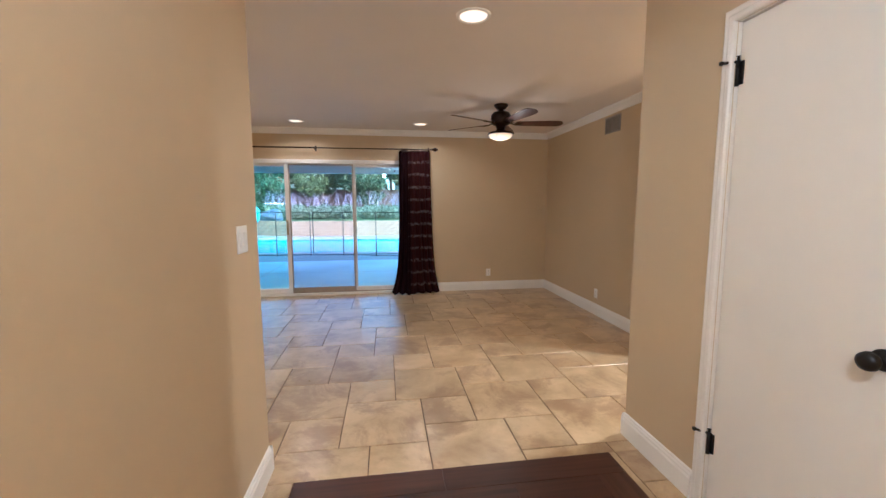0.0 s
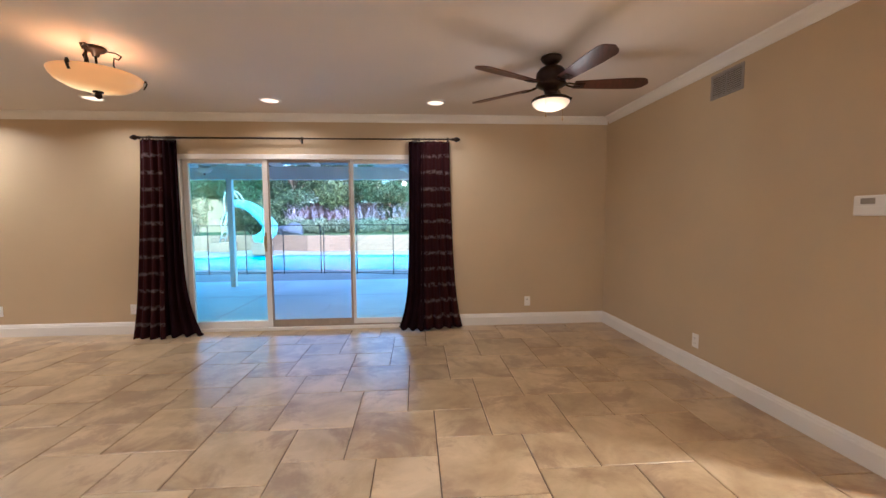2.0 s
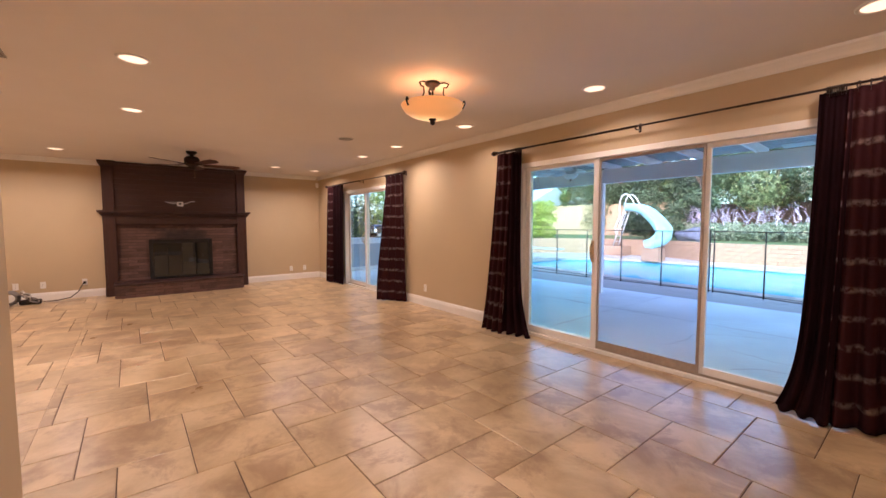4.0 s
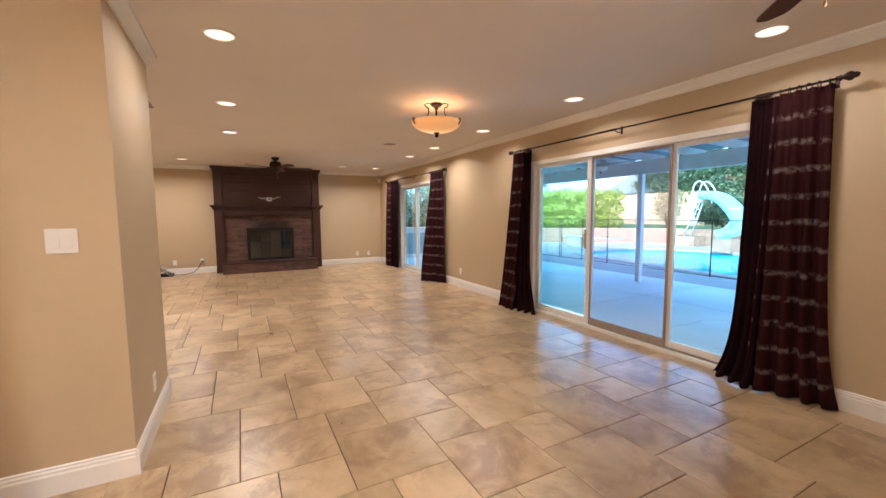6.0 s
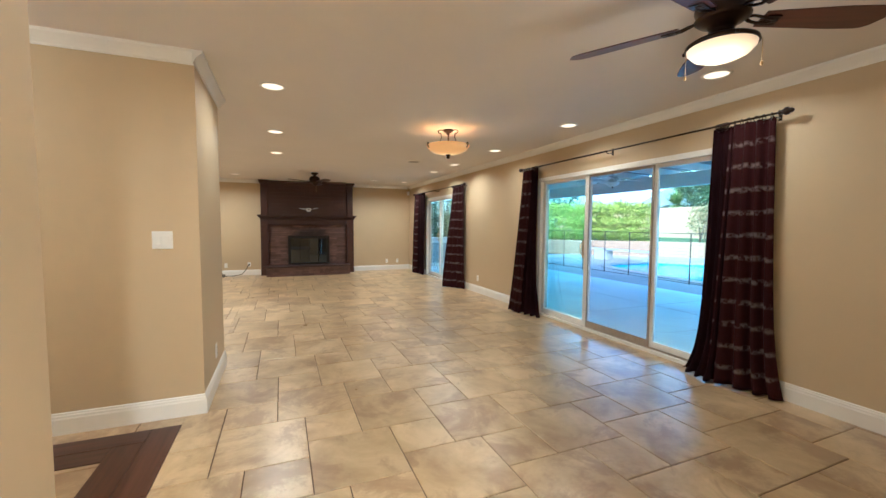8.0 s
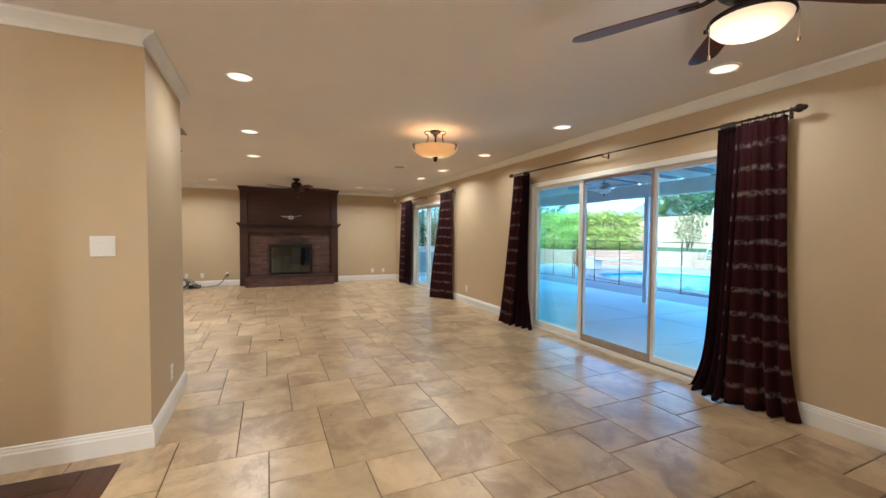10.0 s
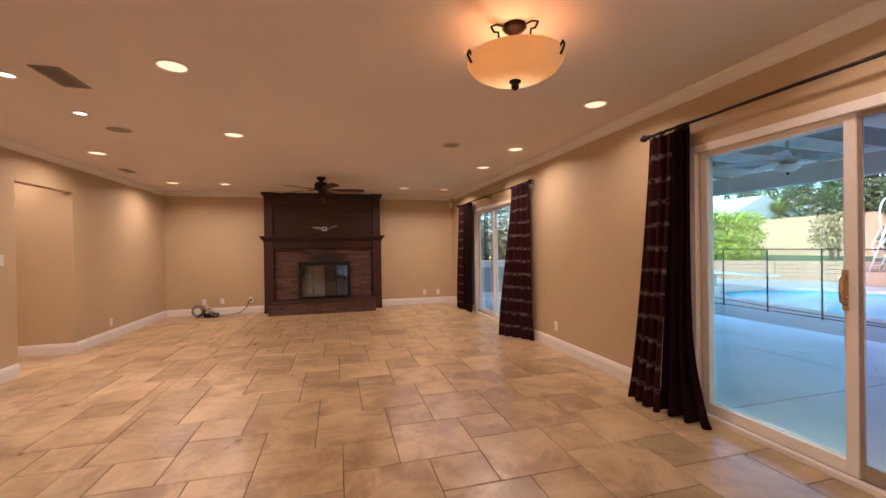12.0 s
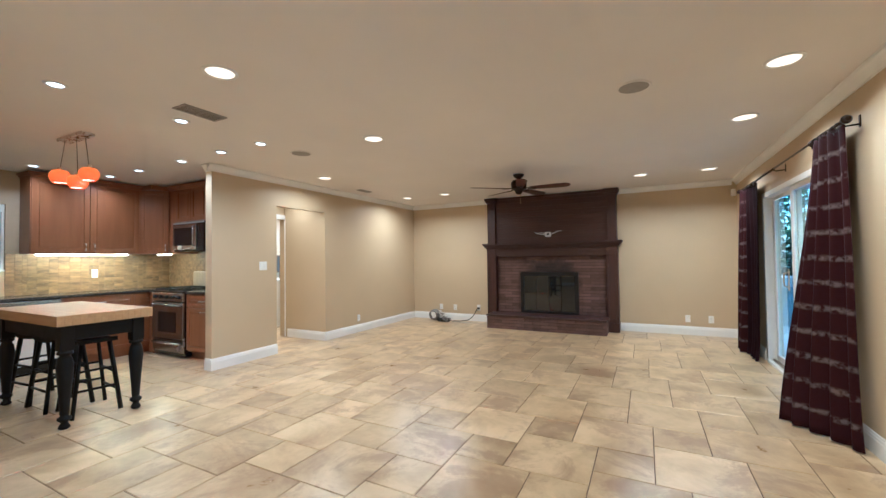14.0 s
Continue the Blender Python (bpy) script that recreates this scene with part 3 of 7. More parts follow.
# ---- closet door in the entry ----
def closet_door():
    d = thing("closet_door", (ENTRY_X, CL1, 0), "white flush closet door with black hinges and knob", "door")
    w = CL1 - CL0
    bm = bmesh.new()
    box(bm, 0.018, 0.055, -w + 0.006, -0.004, 0.012, CLT - 0.006, 0.003)
    leaf = part("leaf", bm, M["door_white"], d)
    prof = [(0, 0), (0.012, 0), (0.018, 0.006), (0.018, 0.022), (0.014, 0.030), (0.014, 0.045), (0.010, 0.053), (0, 0.057)]
    bm = bmesh.new()
    for sgn, y0 in ((1, 0.0), (-1, -w)):
        vs = []
        for z in (0, CLT + (0.0)):
            vs.append([bm.verts.new((-dd, y0 + sgn * k, z + (k if z else 0))) for dd, k in prof])
        n = len(prof)
        for k in range(n):
            bm.faces.new((vs[0][k], vs[0][(k + 1) % n], vs[1][(k + 1) % n], vs[1][k]))
        bm.faces.new(vs[0])
    vs = []
    for y, sgn in ((0.0, 1), (-w, -1)):
        vs.append([bm.verts.new((-dd, y + sgn * k, CLT + k)) for dd, k in prof])
    n = len(prof)
    for k in range(n):
        bm.faces.new((vs[0][k], vs[0][(k + 1) % n], vs[1][(k + 1) % n], vs[1][k]))
    part("casing", bm, M["trim"], d)
    bm = bmesh.new()
    box(bm, 0.003, T - 0.003, -0.002, 0.0, 0, CLT)
    box(bm, 0.003, T - 0.003, -w, -w + 0.002, 0, CLT)
    box(bm, 0.003, T - 0.003, -w + 0.002, -0.002, CLT - 0.003, CLT)
    part("jamb", bm, M["trim"], d)
    bm = bm_box(T - 0.03, T - 0.01, -w, 0, 0, CLT)
    part("closet_back", bm, M["hole_shade"], d)
    for z in (0.32, 1.90):
        bm = bmesh.new()
        tube(bm, [(0.006, -0.008, z - 0.05), (0.006, -0.008, z + 0.05)], 0.0075, 10)
        lathe(bm, [(0, -0.016), (0.006, -0.010), (0.004, -0.002), (0.009, 0.0), (0, 0.002)], 10, (0.006, -0.008, z + 0.065))
        box(bm, 0.012, 0.019, -0.026, -0.008, z - 0.045, z + 0.045, 0.001)
        tube(bm, [(0.004, -0.002, z + 0.045), (-0.03, 0.030, z + 0.047)], 0.006)
        lathe(bm, [(0, -0.010), (0.009, -0.004), (0.009, 0.006), (0, 0.010)], 10, (-0.032, 0.032, z + 0.047))
        part("hinge", bm, M["black"], d, "black iron hinge with a stop pin")
    bm = bmesh.new()
    m = Matrix.Rotation(radians(-90), 4, 'Y')
    lathe(bm, [(0, 0), (0.032, 0.001), (0.032, 0.006), (0.014, 0.010), (0.011, 0.030), (0.022, 0.040), (0.029, 0.052), (0.027, 0.066), (0.014, 0.074), (0, 0.076)], 24, (0.018, -w + 0.065, 0.93), m)
    part("knob", bm, M["black"], d, "round black door knob")
    return d


closet_door()


# ---- switches, outlets, small wall fixtures ----
def wall_frame(at, facing):
    rz = {"N": 180, "S": 0, "E": 90, "W": -90}[facing]     # local -y points out of the wall
    return pose(at[0], at[1], at[2], 0, 0, rz)


def outlet(at, facing):
    d = thing("outlet", (0, 0, 0), "white duplex outlet with a plain plate", "outlet", "wall outlets")
    d.matrix_basis = wall_frame(at, facing)
    part("plate", bm_box(-0.036, 0.036, -0.006, 0.0, -0.058, 0.058, bevel=0.003), M["plastic"], d)
    for z in (-0.022, 0.022):
        bm = bmesh.new()
        box(bm, -0.017, 0.017, -0.0085, -0.006, z - 0.014, z + 0.014, 0.002)
        part("socket", bm, M["plastic"], d)
        bm = bmesh.new()
        box(bm, -0.008, -0.006, -0.0092, -0.0085, z - 0.004, z + 0.007)
        box(bm, 0.006, 0.008, -0.0092, -0.0085, z - 0.004, z + 0.007)
        box(bm, -0.002, 0.002, -0.0092, -0.0085, z - 0.010, z - 0.006)
        part("slots", bm, M["hole_shade"], d)
    return d


def switch(at, facing, gangs, label):
    d = thing("light_switch", (0, 0, 0), label, "light switch")
    d.matrix_basis = wall_frame(at, facing)
    w = 0.035 + 0.023 * (gangs - 1) + 0.001
    part("plate", bm_box(-w, w, -0.006, 0.0, -0.059, 0.059, bevel=0.003), M["plastic"], d)
    for k in range(gangs):
        cx = (k - (gangs - 1) / 2) * 0.046
        bm = bmesh.new()
        box(bm, cx - 0.0165, cx + 0.0165, -0.010, -0.006, -0.033, 0.033, 0.002)
        tilt = Matrix.Rotation(radians(3 if k % 2 else -3), 4, 'X')
        bmesh.ops.transform(bm, matrix=tilt, verts=bm.verts[:])
        part("rocker", bm, M["plastic"], d)
    return d


for at, facing in (((1.98, NORTH, 0.285), "S"), ((-2.60, NORTH, 0.285), "S"), ((-4.03, NORTH, 0.29), "S"), ((EAST, 4.74, 0.27), "W"),
                   ((WEST, 5.66, 0.265), "E"), ((WEST, 5.98, 0.265), "E"), ((WEST, 1.97, 0.28), "E"), ((WEST, 1.43, 0.27), "E"), ((WEST, 1.10, 0.27), "E"),
                   ((-6.62, SOUTH, 0.255), "N"), ((-0.815, STUB_Y, 0.285), "N")):
    outlet(at, facing)
switch((STUB_X1, 2.035, 1.23), "E", 2, "white double rocker switch plate in the entry")
switch((-4.615, SOUTH, 1.24), "N", 2, "white double rocker switch plate beside the passage")
switch((1.99, ENTRY_Y, 1.245), "N", 1, "white rocker switch plate near the hallway")


# Dim backing colour stands in for the shade behind the vent slats.
M["vent_shade"] = material("vent_recess_shade", (0.13, 0.11, 0.09), 0.9, vary=0.2, scale=9, bump=0.0)


def grille(name, at, facing, w, h, label, slats, mat="grey"):
    """A louvred grille; facing D lies in the ceiling."""
    d = thing(name, (0, 0, 0), label, "vent")
    d.matrix_basis = pose(at[0], at[1], at[2], 90, 0, 0) if facing == "D" else wall_frame(at, facing)
    bm = bmesh.new()
    f = 0.018
    box(bm, -w / 2, w / 2, -0.008, 0, h / 2 - f, h / 2, 0.002)
    box(bm, -w / 2, w / 2, -0.008, 0, -h / 2, -h / 2 + f, 0.002)
    box(bm, -w / 2, -w / 2 + f, -0.008, 0, -h / 2 + f, h / 2 - f, 0.002)
    box(bm, w / 2 - f, w / 2, -0.008, 0, -h / 2 + f, h / 2 - f, 0.002)
    part("frame", bm, M[mat], d)
    part("backing", bm_box(-w / 2 + f, w / 2 - f, -0.002, 0, -h / 2 + f, h / 2 - f), M["vent_shade"], d)
    for k in range(slats):
        bm = bmesh.new()
        z = -h / 2 + f + (k + 0.5) * (h - 2 * f) / slats
        box(bm, -w / 2 + f, w / 2 - f, -0.0085, -0.0035, z - 0.0035, z + 0.0035)
        part("slat", bm, M[mat], d)
    part("divider", bm_box(-0.004, 0.004, -0.010, -0.002, -h / 2 + f, h / 2 - f), M[mat], d)
    return d


grille("wall_vent", (EAST, 4.53, 2.285), "W", 0.31, 0.185, "beige louvred air vent high on the wall", 10)
grille("ceiling_vent", (-2.84, 1.95, CEIL), "D", 0.34, 0.17, "grey louvred ceiling air vent", 8)
grille("ceiling_vent", (-6.34, 0.79, CEIL), "D", 0.30, 0.12, "small louvred ceiling air vent", 6)


def thermostat():
    d = thing("thermostat", (0, 0, 0), "white wall thermostat with a grey display", "thermostat")
    d.matrix_basis = wall_frame((EAST, 3.53, 1.345), "W")
    part("body", bm_box(-0.075, 0.075, -0.028, 0, -0.052, 0.052, bevel=0.008), M["plastic"], d)
    part("display", bm_box(-0.040, 0.025, -0.030, -0.028, 0.008, 0.038, bevel=0.001), M["grey"], d, "small grey display")
    part("door_flap", bm_box(-0.070, 0.070, -0.0305, -0.028, -0.046, -0.004, bevel=0.001), M["plastic"], d)


thermostat()
d = thing("motion_sensor", (WEST + 0.05, NORTH - 0.05, 2.28), "small white motion sensor in the corner", "sensor", rz=45)
part("body", bm_box(-0.03, 0.03, -0.02, 0.02, -0.055, 0.055, bevel=0.008), M["plastic"], d)


def speaker(at):
    d = thing("ceiling_speaker", at, "round grey flush ceiling speaker", "speaker", "ceiling speakers")
    bm = bmesh.new()
    lathe(bm, [(0.115, 0), (0.115, -0.006), (0.105, -0.009), (0.098, -0.006)], 32)
    part("rim", bm, M["ceiling"], d)
    bm = bmesh.new()
    lathe(bm, [(0.098, -0.006), (0.05, -0.008), (0, -0.008)], 32)
    part("grille", bm, M["grey"], d, "grey perforated grille")


speaker((-4.09, 1.71, CEIL))
speaker((-4.01, 5.02, CEIL))


# ---- lamps ----
def lamp_light(name, at, watts, color, size, spread=140.0):
    l = bpy.data.lights.new(name, 'AREA')
    l.shape, l.size, l.energy, l.color, l.spread = 'DISK', size, watts, color, radians(spread)
    o = new(name, l)
    o.matrix_basis = Matrix.Translation(at)
    return o


def recessed(at, r, lens, watts, color, group, spread=140.0):
    d = thing("recessed_light", at, "lit round recessed ceiling light with white trim", "ceiling light", group)
    bm = bmesh.new()
    lathe(bm, [(r + 0.022, 0), (r + 0.020, -0.006), (r + 0.004, -0.009), (r, -0.004), (r - 0.002, -0.001)], 36)
    part("trim_ring", bm, M["trim"], d)
    bm = bmesh.new()
    lathe(bm, [(r, -0.003), (r * 0.6, -0.0045), (0, -0.005)], 36)
    part("lens", bm, M[lens], d, "glowing lens")
    lamp_light("recessed_lamp", (at[0], at[1], at[2] - 0.014), watts, color, 2 * r * 0.9, spread)
    return d


LIGHTS = [(0.85, 5.845), (-0.81, 5.845), (-2.49, 5.845), (-4.04, 5.85), (-5.155, 5.855), (-7.44, 5.87), (-7.385, 5.03), (-7.40, 1.806),
          (-5.20, 0.985), (-7.40, 0.99), (-0.757, 2.728), (-2.494, 2.725), (-4.065, 2.721), (0.89, 2.65)]
for lx, ly in LIGHTS:
    dim = 0.50 if lx > 0 else 0.55 if lx > -3 and ly > 5 else 0.6 if lx > -1 else 1.15 if lx < -7 else 1.0
    recessed((lx, ly, CEIL), 0.082, "lens", RECESSED_W * dim, WARM, "recessed room lights", 150.0 if ly > 5 else 158.0)
# Unseen hallway lamp, added to brighten the entry stub wall and its surroundings.
recessed((3.75, 2.72, CEIL), 0.082, "lens", 18.0, ENTRY_WARM, "recessed room lights", 178.0)
SPOTS = [(-2.08, 1.63), (-2.87, 1.635), (-3.63, 1.64), (-3.62, 1.02), (-3.645, 0.25), (-3.64, -0.68), (-3.634, -1.40), (-2.89, -1.45)]
for lx, ly in SPOTS:
    recessed((lx, ly, CEIL), 0.042, "lens_white", SPOT_W, KITCHEN_WHITE, "small kitchen spots")


def ceiling_fan(at, lit, turn, label, drop=0.0):
    d = thing("ceiling_fan", at, label, "ceiling fan", "ceiling fans", rz=turn)
    bm = bmesh.new()
    lathe(bm, [(0, 0), (0.075, 0), (0.080, -0.010), (0.062, -0.035), (0.045, -0.050), (0.030, -0.056)], 28)
    part("canopy", bm, M["bronze"], d)
    bm = bmesh.new()
    lathe(bm, [(0.028, -0.05), (0.032, -0.075), (0.085, -0.085), (0.108, -0.115), (0.112, -0.160), (0.100, -0.190), (0.112, -0.200), (0.095, -0.215), (0.060, -0.230), (0.050, -0.250), (0, -0.252)], 36)
    part("motor", bm, M["bronze"], d, "round bronze motor housing")
    for k in range(5):
        rot = Matrix.Rotation(radians(72 * k), 4, 'Z') @ Matrix.Translation((0, 0, -0.205))
        pitch = Matrix.Rotation(radians(-12), 4, 'X')
        bm = bmesh.new()
        n = 22
        outline = []
        for i in range(n + 1):
            u = i / n
            x = 0.17 + 0.54 * u
            w = 0.048 + 0.022 * min(1, u * 1.6)
            if u > 0.88:
                w *= math.sqrt(max(0.0, 1 - ((u - 0.88) / 0.12) ** 2)) * 0.75 + 0.25 * (1 - (u - 0.88) / 0.12)
            outline.append((x, w))
        loop = [(x, w) for x, w in outline] + [(x, -w) for x, w in outline[::-1] if w > 1e-4]
        lo = [bm.verts.new((x, y, -0.003)) for x, y in loop]
        hi = [bm.verts.new((x, y, 0.003)) for x, y in loop]
        bm.faces.new(lo[::-1])
        bm.faces.new(hi)
        for i in range(len(loop)):
            j = (i + 1) % len(loop)
            bm.faces.new((lo[i], lo[j], hi[j], hi[i]))
        bmesh.ops.transform(bm, matrix=rot @ pitch, verts=bm.verts[:])
        blade = part("blade", bm, M["blade"], d, "walnut-stained blade")
        bm = bmesh.new()
        tube(bm, [(0.095, 0, 0.012), (0.13, 0.018, 0.004), (0.16, 0.020, -0.004), (0.20, 0.012, -0.008), (0.235, 0, -0.008)], 0.009, 8, flat=0.5)
        tube(bm, [(0.095, 0, 0.012), (0.13, -0.018, 0.004), (0.16, -0.020, -0.004), (0.20, -0.012, -0.008), (0.235, 0, -0.008)], 0.009, 8, flat=0.5)
        box(bm, 0.185, 0.245, -0.030, 0.030, -0.010, -0.005, 0.002)
        bmesh.ops.transform(bm, matrix=rot @ pitch, verts=bm.verts[:])
        part("blade_bracket", bm, M["bronze"], d)
    if lit:
        bm = bmesh.new()
        lathe(bm, [(0.05, -0.240), (0.045, -0.278), (0.07, -0.292), (0.125, -0.302), (0.142, -0.312), (0.146, -0.326), (0.138, -0.330)], 40)
        for k in range(3):
            a = radians(120 * k + 20)
            lathe(bm, [(0, -0.010), (0.008, -0.006), (0.008, 0.006), (0, 0.010)], 10, (0.148 * math.cos(a), 0.148 * math.sin(a), -0.322))
        part("light_ring", bm, M["bronze"], d)
        bm = bmesh.new()
        lathe(bm, [(0.138, -0.322), (0.134, -0.340), (0.110, -0.365), (0.070, -0.382), (0.030, -0.390), (0, -0.392)], 40)
        part("light_bowl", bm, M["fan_bowl"], d, "glowing frosted glass bowl")
        for cx, cy, ln in ((-0.145, 0.02, 0.13), (0.13, -0.075, 0.10)):
            bm = bmesh.new()
            tube(bm, [(cx, cy, -0.32), (cx, cy, -0.32 - ln)], 0.0015, 6)
            lathe(bm, [(0, -0.012), (0.006, -0.006), (0.005, 0.006), (0, 0.012)], 10, (cx, cy, -0.33 - ln))
            part("pull_chain", bm, M["brass"], d, "thin brass pull chain")
    else:
        bm = bmesh.new()
        lathe(bm, [(0.05, -0.25), (0.045, -0.27), (0.02, -0.285), (0, -0.287)], 24)
        part("end_cap", bm, M["bronze"], d)
        bm = bmesh.new()
        tube(bm, [(0.03, 0.02, -0.27), (0.03, 0.02, -0.40)], 0.0015, 6)
        lathe(bm, [(0, -0.012), (0.006, -0.006), (0.005, 0.006), (0, 0.012)], 10, (0.03, 0.02, -0.41))
        part("pull_chain", bm, M["brass"], d, "thin brass pull chain")
    return d


def bowl_glow(name, inner, outer, s0, s1, mid):
    """Frosted glass lit from inside by a bulb off its middle."""
    m = bpy.data.materials.new(name)
    m.use_nodes = True
    nt = m.node_tree
    p = nt.nodes["Principled BSDF"]
    p.inputs["Base Color"].default_value = (*outer, 1)
    p.inputs["Roughness"].default_value = 0.35
    tc = nt.nodes.new("ShaderNodeTexCoord")
    dist = nt.nodes.new("ShaderNodeVectorMath")
    dist.operation = 'DISTANCE'
    dist.inputs[1].default_value = mid
    nt.links.new(tc.outputs["Object"], dist.inputs[0])
    nz = nt.nodes.new("ShaderNodeTexNoise")
    nz.inputs["Scale"].default_value = 9.0
    nt.links.new(tc.outputs["Object"], nz.inputs["Vector"])
    add = nt.nodes.new("ShaderNodeMath")
    add.operation = 'MULTIPLY_ADD'
    add.inputs[1].default_value = 0.05
    nt.links.new(nz.outputs[0], add.inputs[0])
    nt.links.new(dist.outputs["Value"], add.inputs[2])
    ramp = nt.nodes.new("ShaderNodeValToRGB")
    ramp.color_ramp.elements[0].color, ramp.color_ramp.elements[1].color = (*inner, 1), (*outer, 1)
    ramp.color_ramp.elements[0].position, ramp.color_ramp.elements[1].position = 0.06, 0.22
    nt.links.new(add.outputs[0], ramp.inputs[0])
    mr = nt.nodes.new("ShaderNodeMapRange")
    mr.inputs[1].default_value, mr.inputs[2].default_value = 0.05, 0.24
    mr.inputs[3].default_value, mr.inputs[4].default_value = s0, s1
    nt.links.new(add.outputs[0], mr.inputs[0])
    nt.links.new(ramp.outputs[0], p.inputs["Emission Color"])
    nt.links.new(mr.outputs[0], p.inputs["Emission Strength"])
    return m


M["fan_bowl"] = bowl_glow("lit_fan_bowl", (1.0, 0.76, 0.42), (1.0, 0.60, 0.27), 0.175, 0.055, (-0.03, 0.02, -0.37))
ceiling_fan((1.655, 4.66, CEIL), True, 65, "dark bronze five-blade ceiling fan with a lit bowl")
fan_bulb = bpy.data.lights.new("fan_bulb", 'POINT')
fan_bulb.energy, fan_bulb.color, fan_bulb.shadow_soft_size = FAN_W, WARM, 0.2
new("fan_bulb", fan_bulb).matrix_basis = Matrix.Translation((1.655, 4.66, CEIL - 0.54))
ceiling_fan((-6.43, 3.48, CEIL), False, 20, "dark bronze five-blade ceiling fan without a light")



# Unseen fixture, added so that the upper entry walls and ceiling get light.
def dome_light(at):
    d = thing("dome_light", at, "unseen flush dome light added to brighten the entry", "ceiling light")
    bm = bmesh.new()
    lathe(bm, [(0, 0), (0.155, 0), (0.160, -0.012), (0.150, -0.024), (0, -0.024)], 36)
    part("base_plate", bm, M["bronze"], d)
    bm = bmesh.new()
    lathe(bm, [(0.148, -0.0245), (0.142, -0.055), (0.115, -0.085), (0.070, -0.104), (0, -0.112)], 36)
    part("glass_dome", bm, M["fan_bowl"], d, "glowing frosted glass dome")
    b = bpy.data.lights.new("added_dome_bulb", 'POINT')
    b.energy, b.color, b.shadow_soft_size = ENTRY_W, ENTRY_WARM, 0.06
    o = new("added_dome_bulb", b)
    o.matrix_basis = Matrix.Translation((at[0], at[1], at[2] - 0.19))


dome_light((0.32, -0.2, CEIL))

M["alabaster"] = bowl_glow("lit_alabaster_bowl", (1.0, 0.62, 0.20), (1.0, 0.46, 0.11), 0.20, 0.060, (-0.10, 0.03, -0.27))


def semi_flush_lamp(at):
    d = thing("semi_flush_lamp", at, "bronze semi-flush ceiling lamp with an amber glass bowl", "ceiling lamp")
    bm = bmesh.new()
    lathe(bm, [(0, 0), (0.062, 0), (0.066, -0.012), (0.050, -0.028), (0.026, -0.038), (0.020, -0.060), (0, -0.062)], 28)
    part("canopy", bm, M["bronze"], d)
    bm = bmesh.new()
    tube(bm, [(0, 0, -0.05), (0, 0, -0.31)], 0.008, 10)
    part("stem", bm, M["bronze"], d)
    for k in range(3):
        a = radians(120 * k + 35)
        bm = bmesh.new()
        pts = [(0.035, -0.015), (0.085, -0.012), (0.112, -0.028), (0.098, -0.055), (0.078, -0.050), (0.074, -0.10), (0.095, -0.16), (0.15, -0.205), (0.202, -0.195), (0.216, -0.172)]
        sm = []
        for i in range(len(pts) - 1):
            for s in range(4):
                u = s / 4
                sm.append((pts[i][0] * (1 - u) + pts[i + 1][0] * u, pts[i][1] * (1 - u) + pts[i + 1][1] * u))
        sm.append(pts[-1])
        tube(bm, [(1.25 * r * math.cos(a), 1.25 * r * math.sin(a), z) for r, z in sm], 0.0085, 8, flat=0.55)
        tube(bm, [(1.25 * r * math.cos(a), 1.25 * r * math.sin(a), z) for r, z in ((0.216, -0.172), (0.222, -0.192), (0.214, -0.215), (0.205, -0.235))], 0.010, 8, flat=0.5)
        part("scroll_arm", bm, M["bronze"], d)
    bm = bmesh.new()
    lathe(bm, [(0.205, -0.185), (0.200, -0.205), (0.180, -0.238), (0.140, -0.268), (0.085, -0.288), (0.03, -0.296), (0, -0.297), (0, -0.292), (0.03, -0.291), (0.083, -0.283), (0.136, -0.263), (0.175, -0.235), (0.195, -0.205), (0.200, -0.185), (0.205, -0.185)], 48)
    bmesh.ops.scale(bm, vec=(1.27, 1.27, 1.0), verts=bm.verts[:])
    part("glass_bowl", bm, M["alabaster"], d, "glowing amber alabaster glass bowl")
    bm = bmesh.new()
    lathe(bm, [(0, -0.290), (0.030, -0.292), (0.032, -0.304), (0.018, -0.310), (0.022, -0.322), (0.020, -0.336), (0.008, -0.346), (0, -0.347)], 24)
    part("finial", bm, M["bronze"], d)
    for k in range(2):
        a = radians(180 * k + 70)
        b = bpy.data.lights.new("bowl_bulb", 'POINT')
        b.energy, b.color, b.shadow_soft_size = BOWL_W / 2, (1.0, 0.66, 0.29), 0.012
        o = new("bowl_bulb", b)
        o.matrix_basis = Matrix.Translation((at[0] + 0.07 * math.cos(a), at[1] + 0.07 * math.sin(a), at[2] - 0.20))
    return d


semi_flush_lamp((-1.565, 4.665, CEIL))


